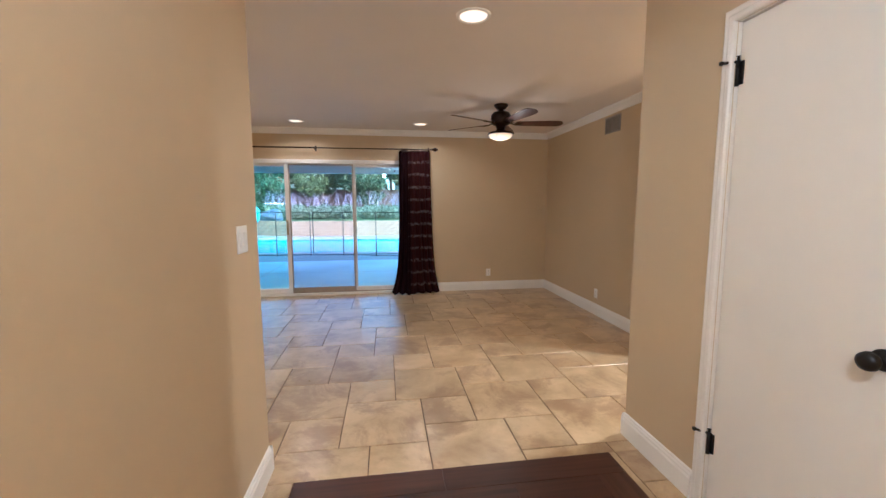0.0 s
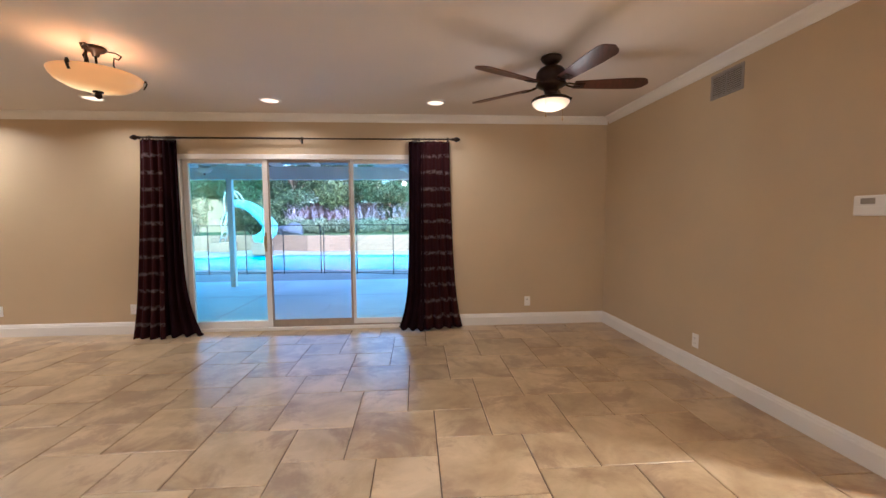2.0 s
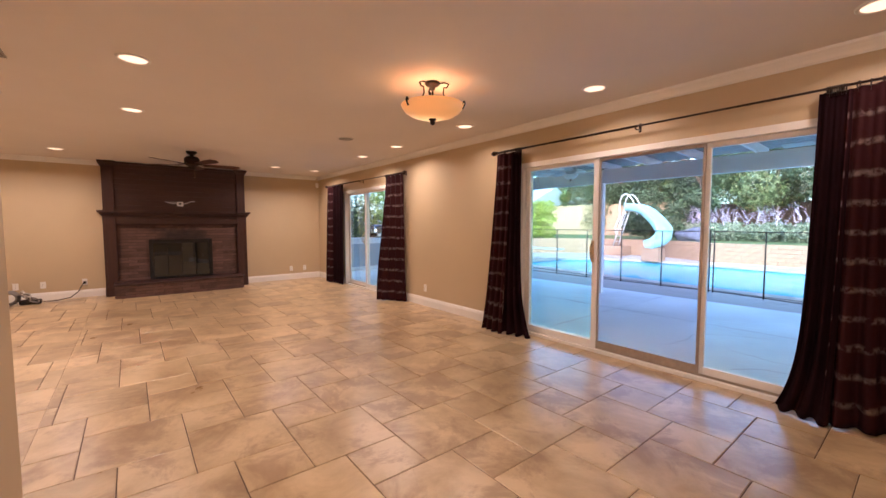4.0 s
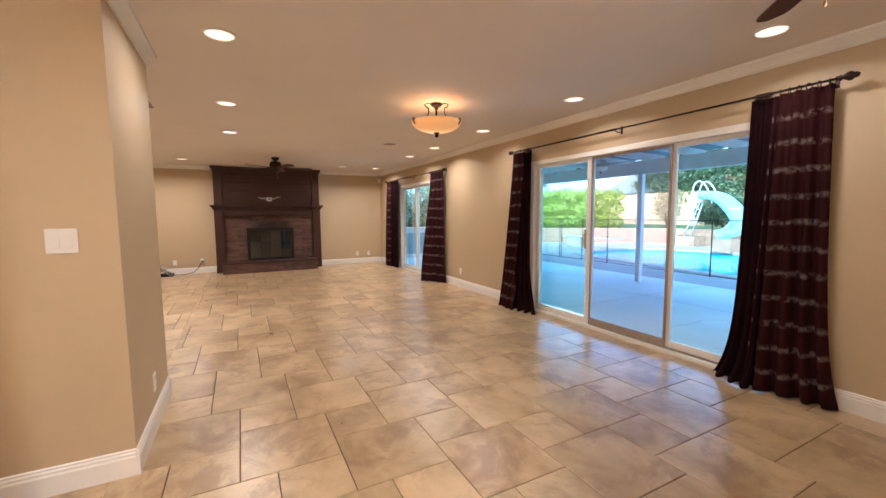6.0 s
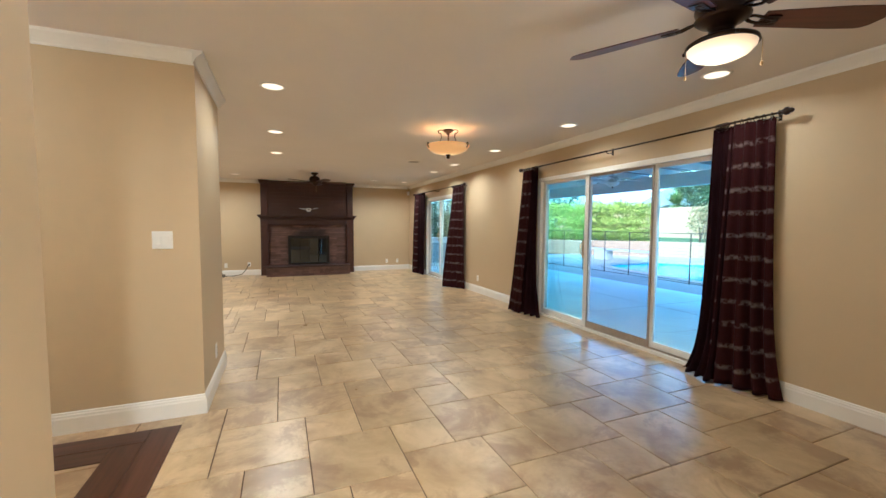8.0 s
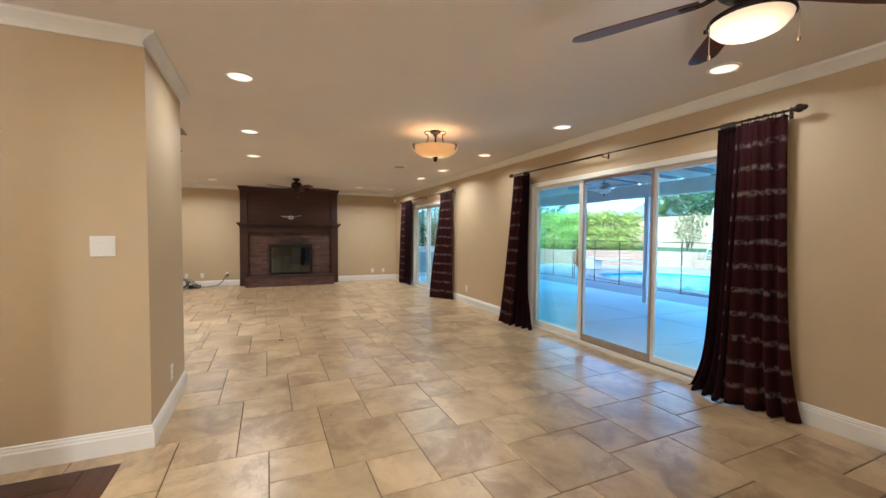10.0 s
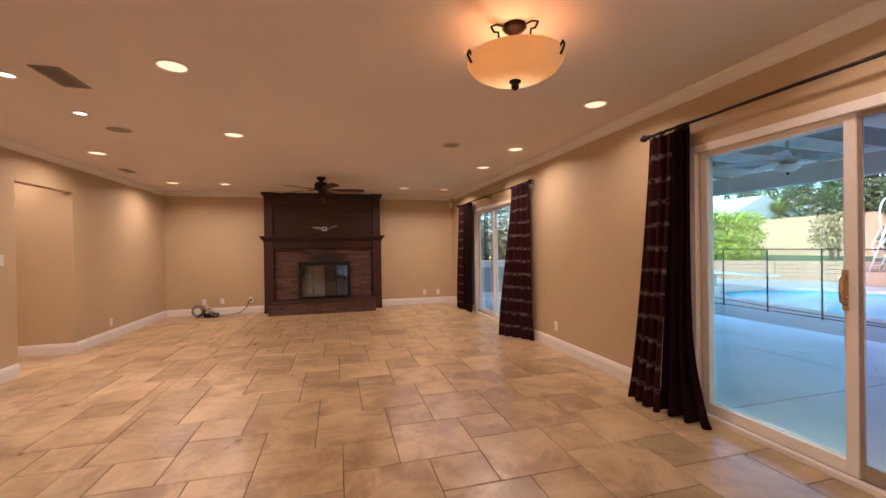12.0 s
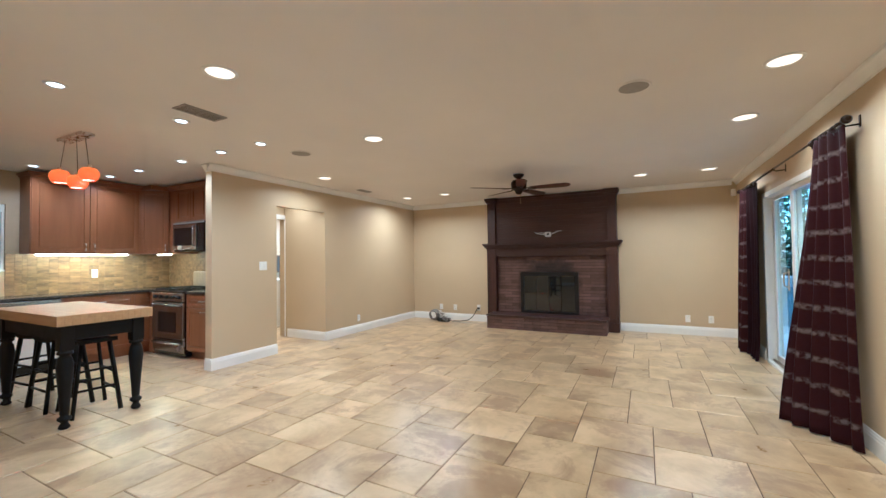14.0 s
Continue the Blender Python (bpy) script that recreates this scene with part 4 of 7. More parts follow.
# ---- curtains and rods ----
def curtain_rod(xa, xb, z, y, label):
    d = thing("curtain_rod", ((xa + xb) / 2, y, z), label, "curtain rod", "curtain rods")
    h = (xb - xa) / 2
    bm = bmesh.new()
    tube(bm, [(-h + 0.08, 0, 0), (0.02, 0, 0)], 0.011, 12)
    tube(bm, [(0.0, 0, 0), (h - 0.08, 0, 0)], 0.0085, 12)
    part("rod", bm, M["bronze"], d)
    for sgn in (-1, 1):
        bm = bmesh.new()
        m = Matrix.Rotation(radians(90 * sgn), 4, 'Y')
        lathe(bm, [(0, -0.02), (0.013, -0.02), (0.020, -0.010), (0.012, 0.0), (0.020, 0.012), (0.030, 0.030), (0.028, 0.046), (0.016, 0.058), (0.020, 0.066), (0.008, 0.080), (0, 0.084)], 20, (sgn * (h - 0.085), 0, 0), m)
        part("finial", bm, M["bronze"], d, "turned bronze finial")
    for bx in (-h + 0.14, 0.0, h - 0.14):
        bm = bmesh.new()
        box(bm, bx - 0.012, bx + 0.012, NORTH - y - 0.006, NORTH - y, -0.04, 0.04, 0.002)
        tube(bm, [(bx, NORTH - y - 0.004, -0.02), (bx, 0.02, -0.024), (bx, 0, -0.016)], 0.006)
        part("bracket", bm, M["bronze"], d)
    return d


def rings(xa, xb, z, y, count, inner):
    """Rings on a rod: most of them pushed together at the end named by inner, the rest spread out."""
    out = []
    packed = [(xb - 0.011 * k if inner > 0 else xa + 0.011 * k) for k in range(9)]
    loose = [xa + (xb - xa) * (0.05 + 0.62 * k / (count - 4)) if inner > 0 else xb - (xb - xa) * (0.05 + 0.62 * k / (count - 4)) for k in range(count - 3)]
    for rx in packed + loose:
        d = thing("curtain_ring", (rx, y, z), "dark bronze ring on the curtain rod", "curtain ring", "curtain rings", rz=random.uniform(-6, 6) if rx in packed else random.uniform(-30, 30))
        bm = bmesh.new()
        r = 0.022
        pts = [(0, r * math.cos(a), r * math.sin(a) - 0.010) for a in [2 * math.pi * i / 16 for i in range(17)]]
        tube(bm, pts, 0.0035, 6)
        ob = part("ring", bm, M["bronze"], d)
        bm = bmesh.new()
        tube(bm, [(0, 0, -0.032), (0, 0, -0.052)], 0.002, 6)
        part("clip", bm, M["bronze"], d)
        out.append(d)
    return out


def drape(bm, xt0, xt1, xb0, xb1, ztop, y, folds, seed, depth, skew=(0.0, 0.0), kick=0.0, flare=0.0):
    """A hanging sheet with deep folds, wider at the hem than at the heading."""
    rnd = random.Random(seed)
    cols, rows = folds * 10, 44
    ph = [rnd.uniform(-0.9, 0.9) for _ in range(folds + 2)]
    amp = [rnd.uniform(0.55, 1.35) for _ in range(folds + 2)]
    grid = []
    for j in range(rows + 1):
        v = j / rows
        z = ztop * (1 - v) + 0.012 * v
        row = []
        for i in range(cols + 1):
            u = i / cols
            spread = (1 - flare) * (0.55 * v ** 1.3 + 0.45 * v ** 5) + flare * (0.22 * v ** 1.5 + 0.78 * v ** 9)
            xa = xt0 + (xb0 - xt0) * spread
            xb = xt1 + (xb1 - xt1) * spread
            f = u * folds
            k = int(min(f, folds - 1))
            a = depth * (0.55 + 0.95 * v) * (amp[k] * (1 - (f - k)) + amp[k + 1] * (f - k))
            w = math.sin(2 * math.pi * f + 0.9 * ph[k] * v)
            sharp = math.copysign(abs(w) ** 0.75, w)
            x = xa + (xb - xa) * (u + 0.010 * math.sin(2 * math.pi * f * 1.0 + 1.3) * v)
            yy = y + a * sharp + 0.012 * math.sin(3.1 * v + 5 * u + seed) + (skew[0] * (1 - u) + skew[1] * u) * v ** 1.3
            zz = z
            if kick and v > 0.86:
                s = (v - 0.86) / 0.14
                yy -= kick * s * s * (0.5 + 0.5 * u)
                zz = max(0.008 + 0.010 * (1 + sharp), z - 0.02 * s)
            row.append((x, yy, zz))
        grid.append(row)
    th = 0.0022
    front = [[bm.verts.new(p) for p in row] for row in grid]
    back = [[bm.verts.new((p[0], p[1] + th, p[2])) for p in row] for row in grid]
    for j in range(rows):
        for i in range(cols):
            for g_, rev in ((front, False), (back, True)):
                q = (g_[j][i], g_[j][i + 1], g_[j + 1][i + 1], g_[j + 1][i])
                f = bm.faces.new(q[::-1] if rev else q)
                f.smooth = True
    for j in range(rows):
        for i in (0, cols):
            bm.faces.new((front[j][i], front[j + 1][i], back[j + 1][i], back[j][i]))
    for i in range(cols):
        for j in (0, rows):
            bm.faces.new((front[j][i], back[j][i], back[j][i + 1], front[j][i + 1]))


def curtain(pattern, plain, y, label, seed):
    """pattern and plain are (xt0, xt1, xb0, xb1, folds, kick, skew); skew is how far the hem stands off at both edges."""
    d = thing("curtain", (0, 0, 0), label, "curtain", "curtains")
    px = (pattern[0] + pattern[1]) / 2
    d.matrix_basis = Matrix.Translation((px, y, 0))
    for spec, mat, nm, dy in ((pattern, "cloth", "banded_panel", 0.0), (plain, "cloth_plain", "plain_panel", 0.015)):
        if not spec:
            continue
        bm = bmesh.new()
        drape(bm, spec[0] - px, spec[1] - px, spec[2] - px, spec[3] - px, 2.178, dy, spec[4], seed, 0.032 if mat == "cloth" else 0.020, spec[6], spec[5], 1.0 if mat == "cloth_plain" else 0.3)
        part(nm, bm, M[mat], d, "maroon cloth with ragged pale bands" if mat == "cloth" else "plain dark maroon cloth")
        seed += 1
    return d


ROD_Y = NORTH - 0.10
curtain_rod(-2.46, 1.155, 2.20, ROD_Y, "long dark bronze curtain rod with turned finials")
curtain_rod(-7.84, -4.42, 2.185, ROD_Y, "dark bronze curtain rod with turned finials")
rings(-2.36, -1.99, 2.20, ROD_Y, 8, 1)
rings(0.60, 1.03, 2.20, ROD_Y, 9, -1)
rings(-7.73, -6.98, 2.185, ROD_Y, 7, 1)
rings(-5.08, -4.56, 2.185, ROD_Y, 8, -1)
CY = ROD_Y + 0.005
curtain((-2.36, -2.14, -2.44, -2.10, 3, 0.0, (-0.17, -0.16)), (-2.15, -1.99, -2.14, -1.76, 3, 0.05, (-0.15, -0.02)), CY, "dark maroon banded curtain hanging to the floor", 3)
curtain((0.70, 1.03, 0.66, 1.17, 4, 0.0, (-0.10, 0.02)), (0.56, 0.72, 0.40, 0.71, 3, 0.05, (-0.05, -0.09)), CY, "dark maroon banded curtain with a plain lining edge", 9)
curtain((-7.75, -7.46, -7.72, -7.44, 3, 0.0, (-0.06, -0.05)), (-7.47, -6.96, -7.46, -6.92, 4, 0.03, (-0.05, 0.0)), CY, "dark maroon banded curtain beside the narrow door", 15)
curtain((-5.10, -4.54, -4.93, -4.47, 4, 0.0, (-0.26, 0.03)), None, CY, "dark maroon banded curtain hanging in deep folds", 21)


# ---- fireplace ----
def fireplace():
    Y0, Y1 = 2.27, 4.645
    cy = (Y0 + Y1) / 2
    d = thing("fireplace", (WEST, cy, 0), "dark mahogany fireplace surround over dark red brick", "fireplace")
    F = -8.295 - WEST            # front of the pilasters
    BF = F - 0.075               # face of the brickwork
    h = (Y1 - Y0) / 2
    pw = 0.185
    FB0, FB1, FBT = -0.50, 0.50, 1.00
    bm = bmesh.new()
    box(bm, 0, BF - 0.012, -h + pw - 0.02, FB0, 0.0, CEIL - 0.03)
    box(bm, 0, BF - 0.012, FB1, h - pw + 0.02, 0.0, CEIL - 0.03)
    box(bm, 0, BF - 0.012, FB0, FB1, FBT, CEIL - 0.03)
    part("chimney_breast", bm, M["mortar"], d)
    bm = bmesh.new()
    box(bm, 0.004, 0.010, FB0, FB1, 0.22, FBT)
    part("firebox", bm, M["soot"], d, "sooty black firebox")
    for s in (-1, 1):
        y0, y1 = (-h, -h + pw) if s < 0 else (h - pw, h)
        bm = bmesh.new()
        box(bm, 0, F - 0.010, y0, y1, 0, 1.42)
        box(bm, 0, F, y0 - 0.006, y1 + 0.006, 0.0, 0.16, 0.006)
        box(bm, F - 0.010, F, y0, y0 + 0.035, 0.16, 1.42, 0.003)
        box(bm, F - 0.010, F, y1 - 0.035, y1, 0.16, 1.42, 0.003)
        box(bm, F - 0.010, F, y0 + 0.035, y1 - 0.035, 0.16, 0.23, 0.003)
        box(bm, F - 0.010, F, y0 + 0.035, y1 - 0.035, 1.33, 1.42, 0.003)
        part("pilaster", bm, M["mahogany"], d)
        bm = bmesh.new()
        u0_, u1_ = y0 + 0.012, y1 - 0.012
        box(bm, 0, F - 0.03, u0_, u1_, 1.585, 2.40)
        box(bm, F - 0.03, F - 0.022, u0_, u0_ + 0.03, 1.62, 2.36, 0.003)
        box(bm, F - 0.03, F - 0.022, u1_ - 0.03, u1_, 1.62, 2.36, 0.003)
        box(bm, 0, F - 0.022, u0_ - 0.004, u1_ + 0.004, 1.585, 1.62, 0.003)
        part("upper_pilaster", bm, M["mahogany"], d)
        bm = bmesh.new()
        for e, za, zb in ((0.004, 2.36, 2.39), (0.018, 2.39, 2.415), (0.034, 2.415, 2.445), (0.048, 2.445, 2.482)):
            box(bm, 0, F - 0.03 + e, u0_ - e, u1_ + e, za, zb, 0.005)
        part("capital", bm, M["mahogany_x"], d)
    bm = bmesh.new()
    box(bm, 0, F - 0.018, -h + pw, h - pw, 1.33, 1.475)
    box(bm, F - 0.018, F - 0.008, -h + pw, h - pw, 1.33, 1.352, 0.003)
    box(bm, F - 0.018, F - 0.010, -h + pw, h - pw, 1.405, 1.42, 0.003)
    for s in (-1, 1):
        box(bm, 0, F + 0.002, s * (h - pw / 2) - pw / 2, s * (h - pw / 2) + pw / 2, 1.42, 1.475, 0.003)
    part("frieze", bm, M["mahogany_x"], d)
    bm = bmesh.new()
    for e, za, zb in ((0.012, 1.475, 1.492), (0.026, 1.492, 1.512), (0.042, 1.512, 1.535), (0.058, 1.535, 1.552), (0.072, 1.552, 1.584)):
        box(bm, 0, F + e, -h - e, h + e, za, zb, 0.005)
    part("mantel_shelf", bm, M["mahogany_x"], d)
    z, k = 1.588, 0
    while z < 2.40:
        bm = bmesh.new()
        box(bm, BF - 0.012, BF + 0.004 * (0.4 + 0.6 * random.random()), -h + pw - 0.010, h - pw + 0.010, z, min(z + 0.098, 2.44) - 0.003, 0.002)
        part("board", bm, M["mahogany_x"], d)
        z += 0.098
    part("top_rail", bm_box(0, BF + 0.02, -h + pw - 0.010, h - pw + 0.010, 2.44, 2.478, bevel=0.004), M["mahogany_x"], d)
    # brick face
    bl, bh, j = 0.288, 0.0555, 0.0075
    meshes = {}

    def brick(y0, y1, z0, x0_, parent, deep=0.030):
        key = round(y1 - y0, 3)
        if key not in meshes:
            bm = bmesh.new()
            box(bm, -deep, 0, 0, y1 - y0, 0, bh - j, 0.0025)
            me = bpy.data.meshes.new("brick")
            bm.to_mesh(me)
            bm.free()
            me.materials.append(M["brick"])
            meshes[key] = me
        o = new("brick", meshes[key])
        o.parent = parent
        o.location = (x0_ + random.uniform(-0.002, 0.003), y0, z0)
    inner = h - pw - 0.012
    z, row = 0.265, 0
    while z + bh <= 1.335:
        y = -inner - (bl / 2 if row % 2 else 0)
        while y < inner:
            a, b = max(y, -inner), min(y + bl - j, inner)
            if z < FBT + 0.01 and b > FB0 and a < FB1:
                pieces = [(a, min(b, FB0 - 0.005)), (max(a, FB1 + 0.005), b)]
            else:
                pieces = [(a, b)]
            for a, b in pieces:
                if b - a > 0.03:
                    brick(a, b, z, BF, d)
            y += bl
        z += bh
        row += 1
    # glazed doors
    FOLD = 8.5
    bm = bmesh.new()
    box(bm, BF + 0.002, BF + 0.030, FB0 - 0.03, FB0 + 0.035, 0.262, FBT + 0.03, 0.004)
    box(bm, BF + 0.002, BF + 0.030, FB1 - 0.035, FB1 + 0.03, 0.262, FBT + 0.03, 0.004)
    box(bm, BF + 0.002, BF + 0.034, FB0 + 0.035, FB1 - 0.035, FBT - 0.045, FBT + 0.03, 0.004)
    box(bm, BF + 0.002, BF + 0.030, FB0 + 0.035, FB1 - 0.035, 0.262, 0.305, 0.004)
    scr = part("door_frame", bm, M["black"], d, "black metal fireplace door frame")
    for k in range(4):
        w = (FB1 - FB0 - 0.07) / 4
        a = FB0 + 0.035 + k * w
        fold = (0, 0, -FOLD, FOLD)[k]            # the northern pair of doors is folded slightly open
        bm = bm_box(-0.003, 0.003, -w / 2 + 0.004, w / 2 - 0.004, 0.305, FBT - 0.045)
        bmesh.ops.transform(bm, matrix=pose(BF + 0.011 + abs(math.sin(radians(fold))) * w / 2, a + w / 2, 0, 0, 0, fold), verts=bm.verts[:])
        part("pane", bm, M["fire_glass"], scr, "smoked glass pane")
        if k in (0, 1, 2):
            part("pane_edge", bm_box(BF + 0.006, BF + 0.018, a - 0.003, a + 0.003, 0.305, FBT - 0.045), M["black"], scr)
    # raised hearth
    HF = -7.90 - WEST
    hy0, hy1 = 2.40 - cy, 4.478 - cy
    bm = bm_box(BF - 0.02, HF - 0.012, hy0 + 0.012, hy1 - 0.012, 0.0, 0.215)
    hearth = part("hearth", bm, M["mortar"], d, "low brick hearth with a dark slab")
    z, row = 0.004, 0
    while z + bh < 0.232:
        y = hy0 - (bl / 2 if row % 2 else 0)
        while y < hy1:
            a, b = max(y, hy0), min(y + bl - j, hy1)
            if b - a > 0.03:
                brick(a, b, z, HF, hearth)
            y += bl
        for yy, sg in ((hy0, 1), (hy1, -1)):
            for xx in (0.06, 0.25):
                bm = bm_box(BF + 0.02 + xx - 0.05, min(BF + 0.02 + xx + 0.13, HF - 0.034), min(yy, yy + sg * 0.03), max(yy, yy + sg * 0.03), z, z + bh - j, bevel=0.002)
                part("brick", bm, M["brick"], hearth)
        z += bh
        row += 1
    part("hearth_slab", bm_box(BF + 0.002, HF + 0.012, hy0 - 0.010, hy1 + 0.010, 0.229, 0.258, bevel=0.006), M["slab"], hearth, "dark hearth slab")
    # television bracket plate with loose cables on the upper panel
    w = thing("wall_plate", (WEST + BF + 0.006, 3.46, 1.73), "white cable plate with loose wires above the mantel", "cable plate")
    bm = bmesh.new()
    box(bm, 0, 0.008, -0.055, 0.055, -0.045, 0.045, 0.003)
    part("plate", bm, M["plastic"], w)
    part("socket", bm_box(0.008, 0.010, -0.022, 0.022, -0.012, 0.020, bevel=0.0), M["hole_shade"], w)
    for pts in ([(0.01, -0.05, 0.02), (0.03, -0.12, 0.035), (0.025, -0.2, 0.02), (0.02, -0.24, 0.045)], [(0.01, -0.05, 0.0), (0.03, -0.13, 0.005), (0.025, -0.22, 0.03)],
                [(0.01, 0.05, 0.0), (0.03, 0.12, 0.02), (0.03, 0.18, 0.05), (0.025, 0.25, 0.055)]):
        bm = bmesh.new()
        tube(bm, pts, 0.006, 6)
        part("wire", bm, M["plastic"], w, "loose white wire")


fireplace()


# ---- cables by the fireplace ----
def floor_cables():
    M["hose"] = material("grey_corrugated_plastic", (0.17, 0.15, 0.13), 0.5, vary=0.25, scale=40, fine=200, bump=0.5)
    M["cable_w"] = material("pale_cable", (0.55, 0.50, 0.43), 0.5, vary=0.1, scale=30, bump=0.05)
    d = thing("cable_bundle", (-8.26, 1.20, 0), "tangled bundle of coiled cables on the floor", "cables")
    bm = bmesh.new()
    for k in range(5):
        r = 0.11 - 0.006 * k
        pts = [(0.02 * k - 0.06 + 0.01 * math.sin(3 * a), -0.13 + r * math.cos(a), 0.125 + r * math.sin(a) * 0.95) for a in [2 * math.pi * i / 28 for i in range(29)]]
        tube(bm, pts, 0.016, 8)
    part("coil", bm, M["hose"], d, "coiled dark grey cable")
    rnd = random.Random(5)
    for k in range(11):
        bm = bmesh.new()
        pts = [(rnd.uniform(-0.08, 0.08), 0.0 + 0.045 * i + rnd.uniform(-0.02, 0.02), max(0.016, 0.19 - 0.035 * i + rnd.uniform(-0.05, 0.05))) for i in range(6)]
        tube(bm, pts, 0.016 - 0.0008 * k, 7)
        part("loose_cable", bm, M["hose" if k % 2 else "cable_w"], d)
    bm = bmesh.new()
    box(bm, -0.07, 0.06, -0.02, 0.24, 0.003, 0.075, 0.02)
    part("adapter_box", bm, M["black"], d, "black power adapter")
    e = thing("power_cord", (-8.30, 1.75, 0), "black and white cords plugged into an outlet", "cord")
    for pts, r, mt in (([(-0.255, 0.22, 0.27), (-0.22, 0.20, 0.26), (-0.19, 0.13, 0.12), (-0.15, 0.03, 0.03), (-0.08, -0.12, 0.012), (-0.03, -0.3, 0.010)], 0.008, "black"),
                       ([(-0.02, -0.28, 0.009), (0.02, -0.05, 0.009), (0.0, 0.15, 0.009)], 0.006, "cable_w"),
                       ([(0.03, -0.26, 0.009), (0.06, -0.02, 0.009), (0.03, 0.2, 0.009)], 0.006, "cable_w")):
        bm = bmesh.new()
        tube(bm, pts, r, 7)
        part("cord", bm, M[mt], e)
    part("plug", bm_box(-0.26, -0.225, 0.20, 0.24, 0.25, 0.29, bevel=0.006), M["black"], e)


floor_cables()


# ---- kitchen ----
M["cherry"] = grained("cherry_cabinet", (0.275, 0.108, 0.036), (0.220, 0.083, 0.027), 2, 0.36, scale=5.0, stretch=9.0, bump=0.05, coat=0.2, per_piece=0.10)
M["steel"] = material("stainless_steel", (0.38, 0.37, 0.355), 0.25, metal=1.0, vary=0.06, scale=3, fine=200, bump=0.03)
M["enamel"] = material("black_enamel", (0.010, 0.010, 0.011), 0.16, vary=0.2, scale=9, bump=0.0)
M["oven_glass"] = material("dark_oven_glass", (0.008, 0.008, 0.009), 0.07, vary=0.2, scale=5, bump=0.0)
M["granite"] = material("dark_granite", (0.075, 0.062, 0.052), 0.18, vary=0.5, scale=60, fine=200, bump=0.02, dark=(0.018, 0.016, 0.015))
M["splash"] = grained("slate_mosaic", (0.30, 0.185, 0.080), (0.105, 0.068, 0.036), 0, 0.45, scale=26.0, stretch=3.0, bump=0.35, per_piece=0.35)
M["splash_joint"] = material("tan_joint", (0.17, 0.115, 0.06), 0.9, vary=0.15, scale=20, bump=0.3)
M["butcher"] = grained("butcher_block_maple", (0.43, 0.265, 0.110), (0.35, 0.205, 0.078), 1, 0.5, per_piece=0.08)
M["black_wood"] = material("black_painted_wood", (0.0042, 0.0040, 0.0042), 0.55, vary=0.3, scale=14, fine=110, bump=0.08, spec=0.25)
M["strip"] = emitter("lit_under_cabinet_strip", (1.0, 0.72, 0.32), 20.0)
M["white_app"] = material("white_appliance", (0.76, 0.75, 0.72), 0.3, vary=0.02, scale=6, bump=0.02)
M["pale_wall"] = material("pale_grey_paint", (0.60, 0.58, 0.54), 0.6, vary=0.03, scale=2, bump=0.08)


def panel_door(parent, axis, a0, a1, z0, z1, front, out, handle=None, mat="cherry"):
    """A framed cabinet door; axis 'x' or 'y' is the way it runs, front the coordinate of its face, out +1 or -1."""
    def bx(bm, p, q, d0, d1, za, zb, bev=0.0):
        d0, d1 = front + out * d0, front + out * d1
        lo_, hi_ = min(d0, d1), max(d0, d1)
        if axis == 'x':
            box(bm, p, q, lo_, hi_, za, zb, bev)
        else:
            box(bm, lo_, hi_, p, q, za, zb, bev)
    g_, s = 0.002, min(0.055, (z1 - z0) * 0.28)
    a0, a1, z0, z1 = a0 + g_, a1 - g_, z0 + g_, z1 - g_
    bm = bmesh.new()
    bx(bm, a0, a0 + s, 0, 0.02, z0, z1, 0.003)
    bx(bm, a1 - s, a1, 0, 0.02, z0, z1, 0.003)
    bx(bm, a0 + s, a1 - s, 0, 0.02, z0, z0 + s, 0.003)
    bx(bm, a0 + s, a1 - s, 0, 0.02, z1 - s, z1, 0.003)
    bx(bm, a0 + s, a1 - s, 0, 0.008, z0 + s, z1 - s)
    bx(bm, a0 + s + 0.02, a1 - s - 0.02, 0.006, 0.016, z0 + s + 0.02, z1 - s - 0.02, 0.006)
    door = part("door", bm, M[mat], parent)
    if handle:
        ha, hz, upright = handle
        bm = bmesh.new()
        ends = [(ha, hz - 0.045), (ha, hz + 0.045)] if upright else [(ha - 0.045, hz), (ha + 0.045, hz)]
        pts = []
        for (p, z), dd in ((ends[0], 0.018), (ends[0], 0.045), (ends[1], 0.045), (ends[1], 0.018)):
            pts.append((p, front + out * dd, z) if axis == 'x' else (front + out * dd, p, z))
        tube(bm, pts, 0.0055, 8)
        part("handle", bm, M["chrome"], door, "brushed nickel bar handle")
    return door


def cabinet(name, at, label):
    return thing(name, at, label, "cabinet", "kitchen cabinets")


CX = -4.13                                   # front of the base cabinets along the west wall
CS = K_SOUTH + 0.60                          # front of the base cabinets along the south wall


def west_base(y0, y1):
    d = cabinet("base_cabinet", (0, 0, 0), "cherry base cabinet with a drawer over a door")
    bm = bmesh.new()
    box(bm, K_WEST + 0.003, CX - 0.003, y0, y1, 0.10, 0.875)
    box(bm, K_WEST + 0.003, CX - 0.06, y0, y1, 0.0, 0.10)
    part("body", bm, M["cherry"], d)
    panel_door(d, 'y', y0 + 0.005, y1 - 0.005, 0.12, 0.69, CX, 1, ((y0 + y1) / 2 - 0.02, 0.645, False))
    panel_door(d, 'y', y0 + 0.005, y1 - 0.005, 0.70, 0.865, CX, 1, ((y0 + y1) / 2 - 0.02, 0.785, False))


west_base(-0.475, SOUTH - T - 0.01)


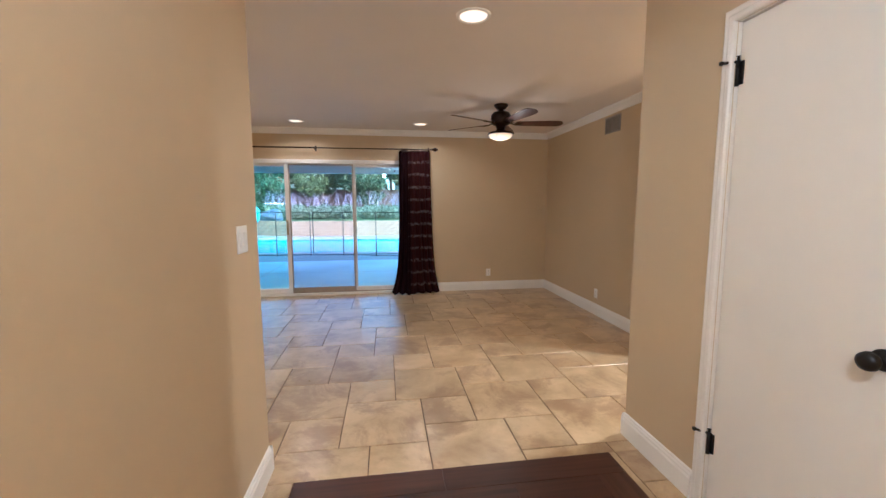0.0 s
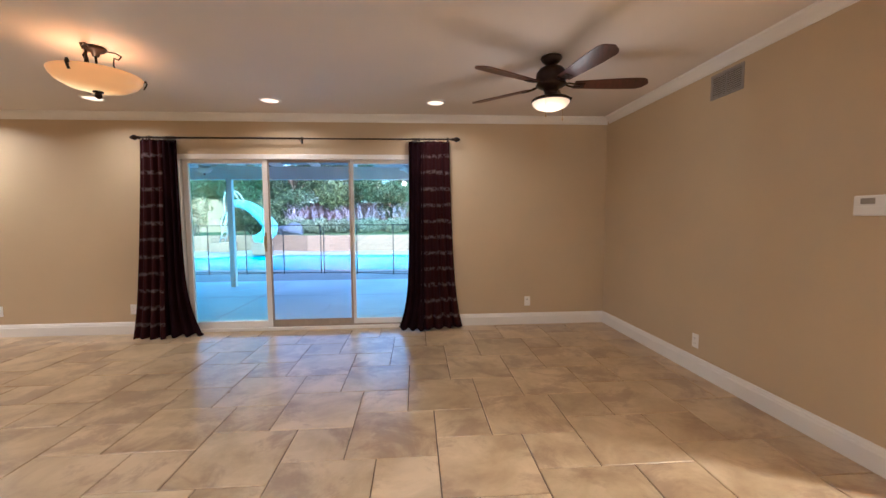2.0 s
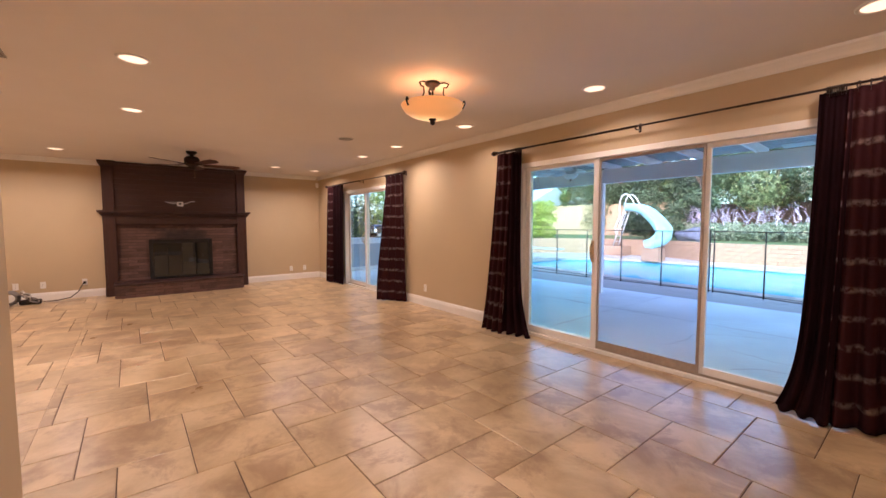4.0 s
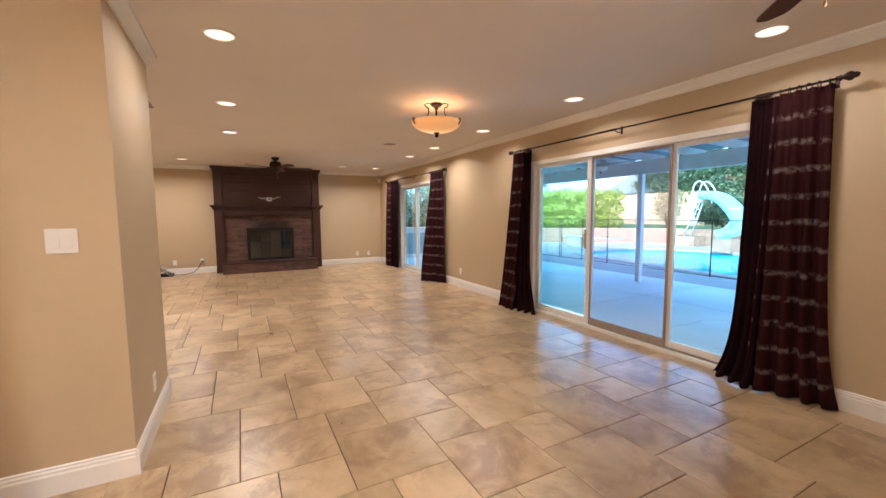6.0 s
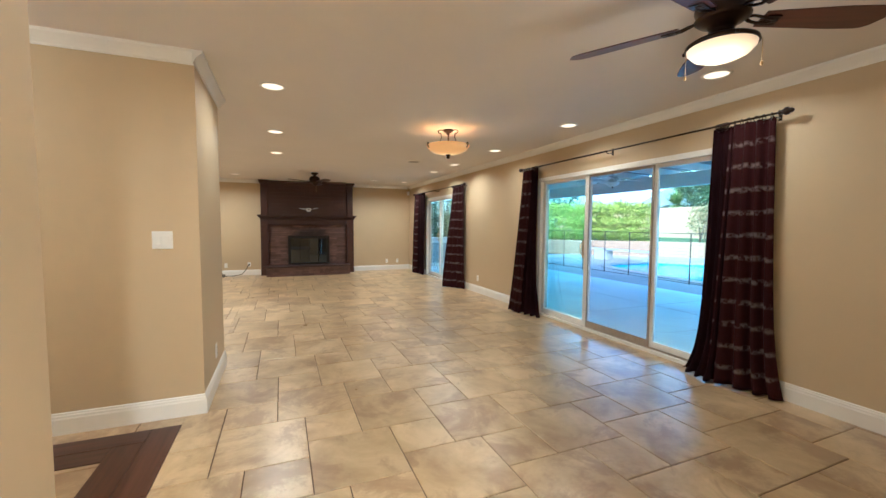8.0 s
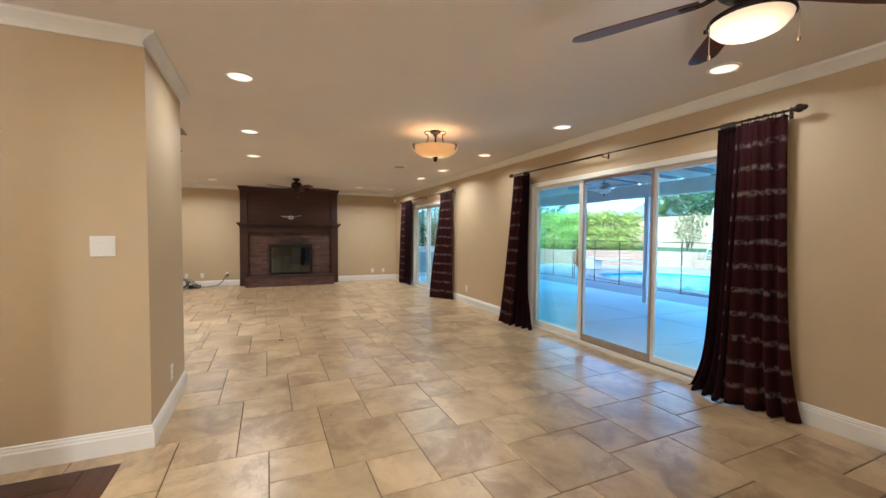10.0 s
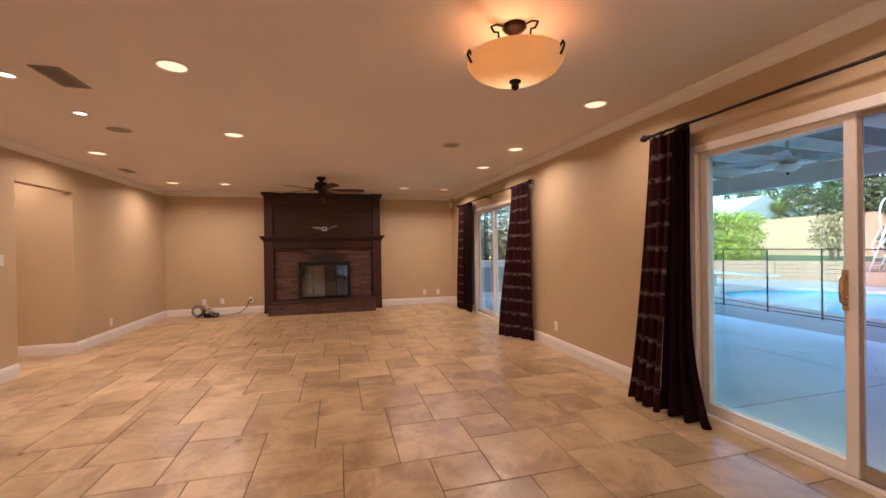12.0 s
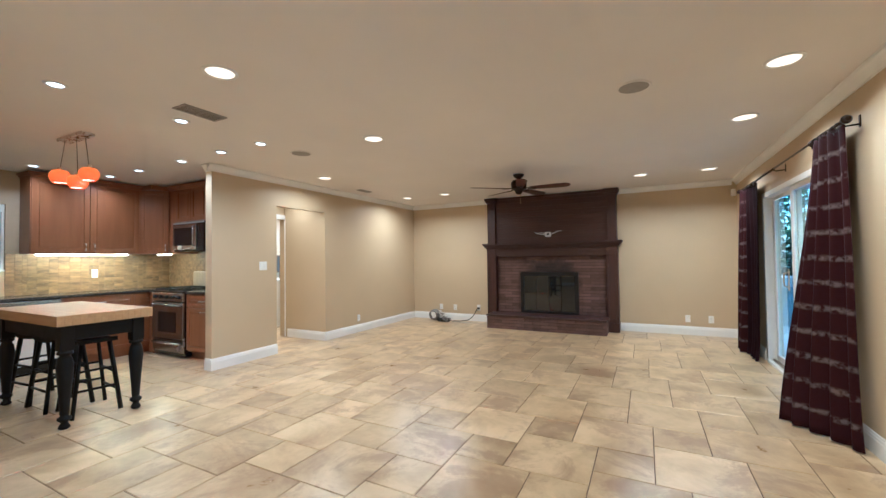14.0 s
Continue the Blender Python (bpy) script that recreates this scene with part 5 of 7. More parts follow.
def south_base(xa, xb, doors):
    d = cabinet("base_cabinet", (0, 0, 0), "cherry base cabinet with panelled doors")
    bm = bmesh.new()
    box(bm, xa, xb, K_SOUTH + 0.003, CS - 0.003, 0.10, 0.875)
    box(bm, xa, xb, K_SOUTH + 0.003, CS - 0.06, 0.0, 0.10)
    part("body", bm, M["cherry"], d)
    w = (xb - xa) / doors
    for k in range(doors):
        panel_door(d, 'x', xa + k * w + 0.004, xa + (k + 1) * w - 0.004, 0.12, 0.69, CS, 1, (xa + (k + (0.85 if k % 2 == 0 else 0.15)) * w, 0.62, True))
        panel_door(d, 'x', xa + k * w + 0.004, xa + (k + 1) * w - 0.004, 0.70, 0.865, CS, 1, (xa + (k + 0.5) * w, 0.785, False))


south_base(K_WEST + 0.01, -3.16, 2)
south_base(-2.55, STUB_X0 - 0.01, 2)
# corner unit beside the range
d = cabinet("base_cabinet", (0, 0, 0), "cherry corner base cabinet beside the range")
part("body", bm_box(K_WEST + 0.003, CX - 0.003, CS + 0.004, -1.245, 0.0, 0.875), M["cherry"], d)


def dishwasher():
    d = thing("dishwasher", (-2.855, CS, 0), "stainless steel dishwasher under the counter", "dishwasher")
    part("body", bm_box(-0.298, 0.298, -0.58, -0.002, 0.02, 0.873), M["enamel"], d)
    part("front", bm_box(-0.296, 0.296, 0.0, 0.022, 0.11, 0.74, bevel=0.006), M["white_app"], d, "pale dishwasher door")
    part("control_panel", bm_box(-0.296, 0.296, 0.0, 0.026, 0.745, 0.868, bevel=0.006), M["steel"], d)
    bm = bmesh.new()
    tube(bm, [(-0.22, 0.022, 0.72), (-0.22, 0.055, 0.72), (0.22, 0.055, 0.72), (0.22, 0.022, 0.72)], 0.010, 8)
    part("handle", bm, M["steel"], d)


dishwasher()


def counter():
    bm = bmesh.new()
    box(bm, K_WEST + 0.003, STUB_X0 - 0.003, K_SOUTH + 0.003, CS + 0.03, 0.877, 0.912, 0.005)
    box(bm, K_WEST + 0.003, CX + 0.03, CS + 0.031, -1.246, 0.877, 0.912, 0.005)
    ob = tagged(obj("countertop", bm, M["granite"]), "dark polished granite kitchen countertop", "countertop")
    bm = bm_box(K_WEST + 0.003, CX + 0.03, -0.474, SOUTH - T - 0.006, 0.877, 0.912, bevel=0.005)
    tagged(obj("countertop", bm, M["granite"]), "short dark granite countertop beside the range", "countertop")


counter()


def upper(name, boxes, doors, label):
    d = cabinet(name, (0, 0, 0), label)
    bm = bmesh.new()
    for b in boxes:
        box(bm, *b)
    part("body", bm, M["cherry"], d)
    for dd in doors:
        panel_door(d, *dd)
    return d


UZ0, UZ1 = 1.44, 2.40
UX, UY = K_WEST + 0.325, K_SOUTH + 0.325
upper("upper_cabinet", [(-4.13, -2.945, K_SOUTH + 0.003, UY, UZ0, UZ1)],
      [('x', -4.125, -3.535, UZ0, UZ1, UY, 1, (-3.58, 1.53, True)), ('x', -3.53, -2.95, UZ0, UZ1, UY, 1, (-3.485, 1.53, True))], "cherry wall cabinet with two panelled doors")
upper("upper_cabinet", [(K_WEST + 0.003, UX, -0.485, SOUTH - T - 0.01, UZ0, UZ1)],
      [('y', -0.48, SOUTH - T - 0.015, UZ0, UZ1, UX, 1, (-0.44, 1.53, True))], "cherry wall cabinet beside the microwave")
upper("upper_cabinet", [(K_WEST + 0.003, UX, -1.245, -0.488, 1.905, UZ1)],
      [('y', -1.24, -0.868, 1.91, UZ1, UX, 1, None), ('y', -0.866, -0.492, 1.91, UZ1, UX, 1, None)], "short cherry cabinet over the microwave")
# diagonal corner unit
d = cabinet("corner_cabinet", (0, 0, 0), "cherry diagonal corner wall cabinet")
bm = bmesh.new()
foot = [(K_WEST + 0.003, K_SOUTH + 0.003), (-4.133, K_SOUTH + 0.003), (-4.133, UY), (UX, -1.43), (UX, -1.248), (K_WEST + 0.003, -1.248)]
lo_ = [bm.verts.new((x, y, UZ0)) for x, y in foot]
hi_ = [bm.verts.new((x, y, UZ1)) for x, y in foot]
bm.faces.new(lo_[::-1])
bm.faces.new(hi_)
for i in range(len(foot)):
    j = (i + 1) % len(foot)
    bm.faces.new((lo_[i], lo_[j], hi_[j], hi_[i]))
part("body", bm, M["cherry"], d)
ax, ay, bx_, by_ = -4.133, UY, UX, -1.43
ln = math.hypot(bx_ - ax, by_ - ay)
door = panel_door(d, 'x', 0.01, ln - 0.01, UZ0, UZ1, 0, -1, (ln - 0.05, 1.53, True))
door.matrix_basis = pose(ax, ay, 0, 0, 0, math.degrees(math.atan2(by_ - ay, bx_ - ax)))
bm = bmesh.new()
for e, za, zb in ((0.006, 2.40, 2.42), (0.022, 2.42, 2.44), (0.038, 2.44, 2.465)):
    box(bm, -4.16, -2.945 + e, K_SOUTH + 0.003, UY + 0.02 + e, za, zb, 0.004)
    box(bm, K_WEST + 0.003, UX + 0.02 + e, -1.45, SOUTH - T - 0.01, za + 0.001, zb + 0.001, 0.004)
    box(bm, K_WEST + 0.003, -4.161, K_SOUTH + 0.003, -1.451, za, zb)
tagged(obj("cabinet_crown", bm, M["cherry"]), "cherry crown moulding on the wall cabinets", "moulding")


def microwave():
    d = thing("microwave", (UX, -0.867, 1.46), "stainless over-range microwave oven", "microwave")
    part("body", bm_box(-0.32, 0.045, -0.377, 0.377, 0, 0.44, bevel=0.004), M["enamel"], d)
    part("door", bm_box(0.046, 0.064, -0.375, 0.20, 0.03, 0.41, bevel=0.004), M["steel"], d)
    part("window", bm_box(0.064, 0.067, -0.33, 0.13, 0.09, 0.35, bevel=0.001), M["oven_glass"], d, "dark glass window")
    part("control_panel", bm_box(0.046, 0.062, 0.205, 0.375, 0.03, 0.41, bevel=0.003), M["enamel"], d)
    bm = bmesh.new()
    tube(bm, [(0.064, 0.175, 0.08), (0.095, 0.175, 0.08), (0.095, 0.175, 0.36), (0.064, 0.175, 0.36)], 0.009, 8)
    part("handle", bm, M["steel"], d)
    part("vent", bm_box(0.046, 0.055, -0.375, 0.375, 0.412, 0.436, bevel=0.002), M["grey"], d)


microwave()


def gas_range():
    d = thing("gas_range", (-4.10, -0.86, 0), "stainless gas range with black grates and knobs", "range")
    part("body", bm_box(-0.62, -0.005, -0.378, 0.378, 0.02, 0.885), M["enamel"], d)
    part("drawer", bm_box(-0.005, 0.018, -0.374, 0.374, 0.07, 0.235, bevel=0.008), M["steel"], d)
    part("oven_door", bm_box(-0.005, 0.030, -0.374, 0.374, 0.245, 0.755, bevel=0.010), M["steel"], d)
    part("oven_window", bm_box(0.030, 0.033, -0.22, 0.22, 0.34, 0.62, bevel=0.001), M["oven_glass"], d, "dark oven window")
    for z in (0.20, 0.715):
        bm = bmesh.new()
        tube(bm, [(0.018, -0.33, z), (0.065, -0.31, z), (0.072, 0, z), (0.065, 0.31, z), (0.018, 0.33, z)], 0.012, 8)
        part("handle", bm, M["steel"], d)
    bm = bm_box(-0.005, 0.030, -0.376, 0.376, 0.765, 0.885, bevel=0.008)
    part("knob_panel", bm, M["steel"], d)
    for k in range(5):
        bm = bmesh.new()
        lathe(bm, [(0, 0), (0.024, 0), (0.022, 0.018), (0.016, 0.030), (0, 0.031)], 16, (0.030, -0.28 + 0.14 * k, 0.825), Matrix.Rotation(radians(90), 4, 'Y'))
        part("knob", bm, M["enamel"], d, "black knob")
    part("cooktop", bm_box(-0.62, 0.025, -0.378, 0.378, 0.887, 0.905, bevel=0.004), M["enamel"], d)
    for cy in (-0.19, 0.19):
        bm = bmesh.new()
        for yy in (-0.17, 0, 0.17):
            box(bm, -0.54, -0.02, cy + yy - 0.007, cy + yy + 0.007, 0.925, 0.942)
        for xx in (-0.54, -0.28, -0.034):
            box(bm, xx, xx + 0.014, cy - 0.177, cy + 0.177, 0.924, 0.941)
            for yy in (-0.17, 0.17):
                box(bm, xx, xx + 0.014, cy + yy - 0.007, cy + yy + 0.007, 0.905, 0.926)
        part("grate", bm, M["black"], d, "black cast iron grate")
        for xx in (-0.42, -0.15):
            bm = bmesh.new()
            lathe(bm, [(0, 0.0), (0.05, 0.0), (0.045, 0.012), (0.03, 0.016), (0, 0.017)], 18, (xx, cy, 0.905))
            part("burner", bm, M["black"], d)
    part("backguard", bm_box(-0.63, -0.55, -0.378, 0.378, 0.90, 1.16, bevel=0.012), M["alum"], d, "pale backguard with a clock")
    part("clock", bm_box(-0.55, -0.545, -0.02, 0.17, 1.05, 1.12, bevel=0.001), M["enamel"], d)


gas_range()

# backsplash of small slate tiles
bm = bmesh.new()
box(bm, K_WEST + 0.010, KW[0], K_SOUTH + 0.001, K_SOUTH + 0.004, 0.912, UZ0)
box(bm, K_WEST + 0.001, K_WEST + 0.004, K_SOUTH + 0.004, SOUTH - T - 0.01, 0.912, 1.46)
splash = structure("backsplash", bm, M["splash_joint"], "tan and brown slate mosaic backsplash", "backsplash")
rnd = random.Random(11)
sq = 0.046
vv, ff = [], []
def mosaic(o, ux, uz, nx, width, z0, z1):
    global vv, ff
    a = 0.0
    while a < width - 0.01:
        z, wide = z0, sq * rnd.choice((1.0, 1.5, 2.0, 2.6))
        while z < z1 - 0.01:
            w_, h_ = min(wide - 0.003, width - a), min(sq - 0.003, z1 - z)
            d_ = 0.004 + rnd.uniform(0.001, 0.004)
            n = len(vv)
            for dep in (0.0, d_):
                for (p, q) in ((a, z), (a + w_, z), (a + w_, z + h_), (a, z + h_)):
                    vv.append((o[0] + ux[0] * p + nx[0] * dep, o[1] + ux[1] * p + nx[1] * dep, q))
            ff += [(n + i, n + (i + 1) % 4, n + 4 + (i + 1) % 4, n + 4 + i) for i in range(4)] + [(n + 4, n + 5, n + 6, n + 7)]
            z += sq
        a += wide


mosaic((K_WEST + 0.012, K_SOUTH + 0.003), (1, 0), 0, (0, 1), KW[0] - K_WEST - 0.012, 0.914, UZ0)
mosaic((K_WEST + 0.003, K_SOUTH + 0.012), (0, 1), 0, (1, 0), SOUTH - T - 0.01 - K_SOUTH - 0.012, 0.914, 1.458)
me = bpy.data.meshes.new("mosaic_tiles")
me.from_pydata(vv, [], ff)
me.materials.append(M["splash"])
ob = new("mosaic_tiles", me)
ob.parent = splash
ob["kind"] = "stuff"
outlet((-3.72, K_SOUTH + 0.008, 1.16), "N")

for (sx0, sx1, sy0, sy1) in ((-4.0, -3.02, UY - 0.07, UY - 0.03), (UX - 0.07, UX - 0.03, -0.40, 0.10), (-4.40, -4.36, -1.66, -1.36)):
    d = thing("under_cabinet_light", ((sx0 + sx1) / 2, (sy0 + sy1) / 2, UZ0 - 0.012), "glowing strip light under the wall cabinet", "strip light", "under-cabinet lights")
    hx, hy = (sx1 - sx0) / 2, (sy1 - sy0) / 2
    part("housing", bm_box(-hx - 0.01, hx + 0.01, -hy - 0.01, hy + 0.01, 0.0, 0.0115), M["plastic"], d)
    part("tube", bm_box(-hx, hx, -hy, hy, -0.008, 0.0), M["strip"], d, "glowing strip")

# kitchen window
d = thing("window_1", ((KW[0] + KW[1]) / 2, K_SOUTH, KW[2]), "white framed kitchen window with a sill", "window")
d["kind"] = "structure"
hw, hh = (KW[1] - KW[0]) / 2, KW[3] - KW[2]
bm = bmesh.new()
for b in ((-hw + 0.001, -hw + 0.03, -0.10, -0.02, 0.0, hh - 0.001), (hw - 0.03, hw - 0.001, -0.10, -0.02, 0.0, hh - 0.001), (-hw + 0.03, hw - 0.03, -0.10, -0.02, hh - 0.03, hh - 0.001), (-hw + 0.03, hw - 0.03, -0.10, -0.02, 0.001, 0.03), (-hw + 0.03, hw - 0.03, -0.06, -0.02, hh * 0.48, hh * 0.48 + 0.04)):
    box(bm, *b, bevel=0.003)
part("window_frame", bm, M["vinyl"], d)
part("window_sill", bm_box(-hw + 0.002, hw - 0.002, -0.018, 0.02, 0.002, 0.022, bevel=0.004), M["vinyl"], d)
for za, zb in ((0.03, hh * 0.48), (hh * 0.48 + 0.04, hh - 0.03)):
    o = part("pane", bm_box(-hw + 0.03, hw - 0.03, -0.045, -0.039, za, zb), M["glass"], d)
    o.visible_shadow = False
part("blind", bm_box(-hw + 0.03, hw - 0.03, -0.018, -0.002, hh - 0.10, hh - 0.03, bevel=0.004), M["trim"], d, "rolled-up white blind")


# ---- butcher block table and stools ----
def turned_leg(h, r):
    return [(0, 0), (r * 0.45, 0), (r * 0.75, 0.012), (r * 0.62, 0.03), (r * 0.40, 0.05), (r * 0.52, 0.058), (r * 0.85, 0.075), (r * 0.85, 0.09), (r * 0.5, 0.105), (r * 0.58, 0.125), (r * 0.62, h * 0.22),
            (r * 0.95, h * 0.50), (r * 1.05, h * 0.60), (r * 0.88, h * 0.68), (r * 0.62, h * 0.71), (r * 1.0, h * 0.725), (r * 1.0, h * 0.745), (r * 0.7, h * 0.755), (r * 0.85, h * 0.78), (0, h * 0.78)]


def island_table():
    tx0, tx1, ty0, ty1 = -2.95, -2.29, -0.36, 1.05
    d = thing("butcher_block_table", ((tx0 + tx1) / 2, (ty0 + ty1) / 2, 0), "counter-height butcher block table with black turned legs", "table")
    hx, hy = (tx1 - tx0) / 2, (ty1 - ty0) / 2
    bm = bmesh.new()
    n = 14
    for k in range(n):
        a = -hx + 2 * hx * k / n
        box(bm, a + 0.0003, a + 2 * hx / n - 0.0003, -hy, hy, 0.818, 0.900, 0.0015)
    part("tabletop", bm, M["butcher"], d, "thick maple butcher block top")
    bm = bmesh.new()
    for b in ((-hx + 0.07, hx - 0.07, -hy + 0.075, -hy + 0.10), (-hx + 0.07, hx - 0.07, hy - 0.10, hy - 0.075), (-hx + 0.06, -hx + 0.085, -hy + 0.08, hy - 0.08), (hx - 0.085, hx - 0.06, -hy + 0.08, hy - 0.08)):
        box(bm, *b, 0.69, 0.817, 0.002)
    part("apron", bm, M["black_wood"], d)
    for sx in (-1, 1):
        for sy in (-1, 1):
            bm = bmesh.new()
            lx, ly = sx * (hx - 0.085), sy * (hy - 0.10)
            lathe(bm, turned_leg(0.815, 0.052), 20, (lx, ly, 0))
            box(bm, lx - 0.045, lx + 0.045, ly - 0.045, ly + 0.045, 0.615, 0.817, 0.004)
            part("leg", bm, M["black_wood"], d, "black turned leg")


island_table()


def stool(at, rz):
    d = thing("bar_stool", at, "black wooden saddle stool tucked under the table", "stool", "bar stools", rz=rz)
    bm = bmesh.new()
    n = 10
    for i in range(n):
        u = -1 + 2 * (i + 0.5) / n
        z = 0.600 + 0.022 * u * u
        box(bm, 0.21 * (u - 1 / n), 0.21 * (u + 1 / n), -0.135, 0.135, z, z + 0.034)
    part("seat", bm, M["black_wood"], d, "curved black saddle seat")
    for sx in (-1, 1):
        for sy in (-1, 1):
            bm = bmesh.new()
            tube(bm, [(sx * 0.195, sy * 0.165, 0), (sx * 0.145, sy * 0.095, 0.612)], 0.019, 4)
            part("leg", bm, M["black_wood"], d)
    for z, k in ((0.18, 0.7), (0.34, 0.45)):
        ex, ey = 0.195 - 0.05 * z / 0.6, 0.165 - 0.07 * z / 0.6
        for s in (-1, 1):
            bm = bmesh.new()
            tube(bm, [(-ex, s * ey, z), (ex, s * ey, z)], 0.011, 6)
            tube(bm, [(s * ex, -ey, z + 0.04), (s * ex, ey, z + 0.04)], 0.011, 6)
            part("stretcher", bm, M["black_wood"], d)
    return d


first = stool((-2.60, 0.21, 0), 90)
copy_thing(first, pose(-2.66, 0.62, 0, 0, 0, 84))
copy_thing(first, pose(-2.60, -0.20, 0, 0, 0, 95))


# ---- pendant lamp over the table ----
def pendant():
    glow = bowl_glow("lit_orange_glass", (1.0, 0.20, 0.015), (1.0, 0.055, 0.002), 0.14, 0.042, (0, 0, 0.03))
    d = thing("pendant_lamp", (-2.63, 0.38, CEIL), "three orange glass pendants on a nickel bar", "pendant lamp")
    part("canopy", bm_box(-0.055, 0.055, -0.24, 0.24, -0.028, 0, bevel=0.006), M["chrome"], d, "brushed nickel canopy bar")
    for k, (px, py, drop) in enumerate(((0.06, -0.14, 0.37), (-0.02, 0.0, 0.42), (-0.05, 0.14, 0.36))):
        bm = bmesh.new()
        tube(bm, [(px * 0.4, py, -0.02), (px, py, -drop + 0.06)], 0.0025, 6)
        part("cord", bm, M["black"], d)
        bm = bmesh.new()
        lathe(bm, [(0, 0.085), (0.016, 0.083), (0.018, 0.060), (0, 0.058)], 16, (px, py, -drop))
        part("cap", bm, M["chrome"], d)
        bm = bmesh.new()
        lathe(bm, [(0.018, 0.060), (0.055, 0.052), (0.076, 0.020), (0.078, -0.010), (0.066, -0.045), (0.050, -0.062), (0.046, -0.060), (0.060, -0.042), (0.071, -0.010), (0.068, 0.018), (0.050, 0.046), (0.018, 0.055), (0.018, 0.060)], 28)
        o = part("shade", bm, glow, d, "glowing orange glass shade")
        o.location = (px, py, -drop)
        b = bpy.data.lights.new("pendant_bulb", 'POINT')
        b.energy, b.color, b.shadow_soft_size = 0.5, (1.0, 0.5, 0.2), 0.02
        q = new("pendant_bulb", b)
        q.matrix_basis = Matrix.Translation((-2.63 + px, 0.38 + py, CEIL - drop - 0.03))


pendant()

# ---- laundry beyond the passage ----
bm = bmesh.new()
box(bm, p0 - 0.062, p0 + 0.012, LDY - 0.002, LDY + 0.018, 0, 2.09, 0.003)
box(bm, p0 + 0.013, p1 - 0.001, LDY - T, LDY + 0.018, 2.02, 2.10, 0.003)
structure("laundry_casing", bm, M["trim"], "white casing of the laundry doorway", "casing")
bm = bm_box(p0 + 0.013, p1 - 0.001, LDY - T, LDY - 0.001, 2.101, CEIL - 0.002)
structure("wall_laundry_head", bm, M["wall"], "wall above the laundry doorway", "wall")
d = thing("laundry_cabinet", (-6.2, K_SOUTH, 1.42), "white laundry wall cabinet with panelled doors", "cabinet")
part("body", bm_box(-0.70, 0.70, 0.003, 0.32, 0, 0.78), M["white_app"], d)
for k in range(3):
    panel_door(d, 'x', -0.70 + 0.466 * k, -0.70 + 0.466 * (k + 1), 0.0, 0.78, 0.32, 1, None, "door_white")
for k, lab in enumerate(("white front-loading washing machine", "white clothes dryer beside the washer")):
    d = thing("washing_machine" if k == 0 else "dryer", (-6.52 + 0.70 * k, K_SOUTH + 0.36, 0), lab, "washing machine" if k == 0 else "dryer")
    part("body", bm_box(-0.34, 0.34, -0.33, 0.33, 0.02, 0.93, bevel=0.012), M["white_app"], d)
    part("control_panel", bm_box(-0.335, 0.335, -0.33, -0.24, 0.93, 1.06, bevel=0.01), M["white_app"], d)
    part("lid", bm_box(-0.30, 0.30, -0.22, 0.31, 0.93, 0.944, bevel=0.005), M["white_app"], d)
# Both lamps are unseen, added to brighten the passage and the laundry.
lamp = recessed((-5.4, -0.1, CEIL), 0.06, "lens", 1.1, WARM, "recessed room lights")
recessed((-6.0, -1.2, CEIL), 0.06, "lens", 4.5, WARM, "recessed room lights")


# ---- outdoors ----
M["concrete"] = material("pale_concrete", (0.76, 0.80, 0.77), 0.85, vary=0.12, scale=0.8, fine=60, bump=0.25)
M["deck"] = material("pool_deck", (0.36, 0.345, 0.305), 0.8, vary=0.08, scale=2, fine=70, bump=0.2)
M["soil"] = material("dry_ground", (0.16, 0.13, 0.085), 0.95, vary=0.3, scale=0.7, fine=25, bump=0.5)
M["lawn"] = material("mown_lawn", (0.085, 0.13, 0.035), 0.9, vary=0.3, scale=2.0, fine=80, bump=0.8)
M["block"] = material("tan_garden_block", (0.33, 0.225, 0.145), 0.85, vary=0.2, scale=5, fine=60, bump=0.5, dark=(0.22, 0.15, 0.10))
M["pool_shell"] = material("pool_plaster", (0.30, 0.72, 0.80), 0.6, vary=0.06, scale=2, bump=0.1)
M["pool_tile"] = material("blue_waterline_tile", (0.10, 0.24, 0.38), 0.2, vary=0.3, scale=18, bump=0.05)
M["cover_board"] = grained("grey_roof_board", (0.34, 0.33, 0.31), (0.24, 0.23, 0.215), 0, 0.8, per_piece=0.1)
M["white_wood"] = material("white_painted_beam", (0.78, 0.79, 0.78), 0.55, vary=0.06, scale=4, fine=70, bump=0.15)
M["fence_wood"] = grained("weathered_fence_board", (0.20, 0.10, 0.065), (0.10, 0.05, 0.035), 2, 0.8, per_piece=0.2)
M["stucco"] = material("cream_stucco", (0.32, 0.225, 0.135), 0.9, vary=0.08, scale=2, fine=60, bump=0.5)
M["roof_pale"] = material("pale_roof", (0.36, 0.40, 0.42), 0.7, vary=0.08, scale=3, bump=0.2)
M["bark"] = material("grey_bark", (0.13, 0.095, 0.07), 0.9, vary=0.35, scale=9, fine=40, bump=1.0)
M["slide"] = material("pale_blue_fibreglass", (0.20, 0.42, 0.45), 0.35, vary=0.05, scale=3, bump=0.02)
M["white_tube"] = material("white_enamel_tube", (0.44, 0.46, 0.46), 0.3, vary=0.03, scale=8, bump=0.0)


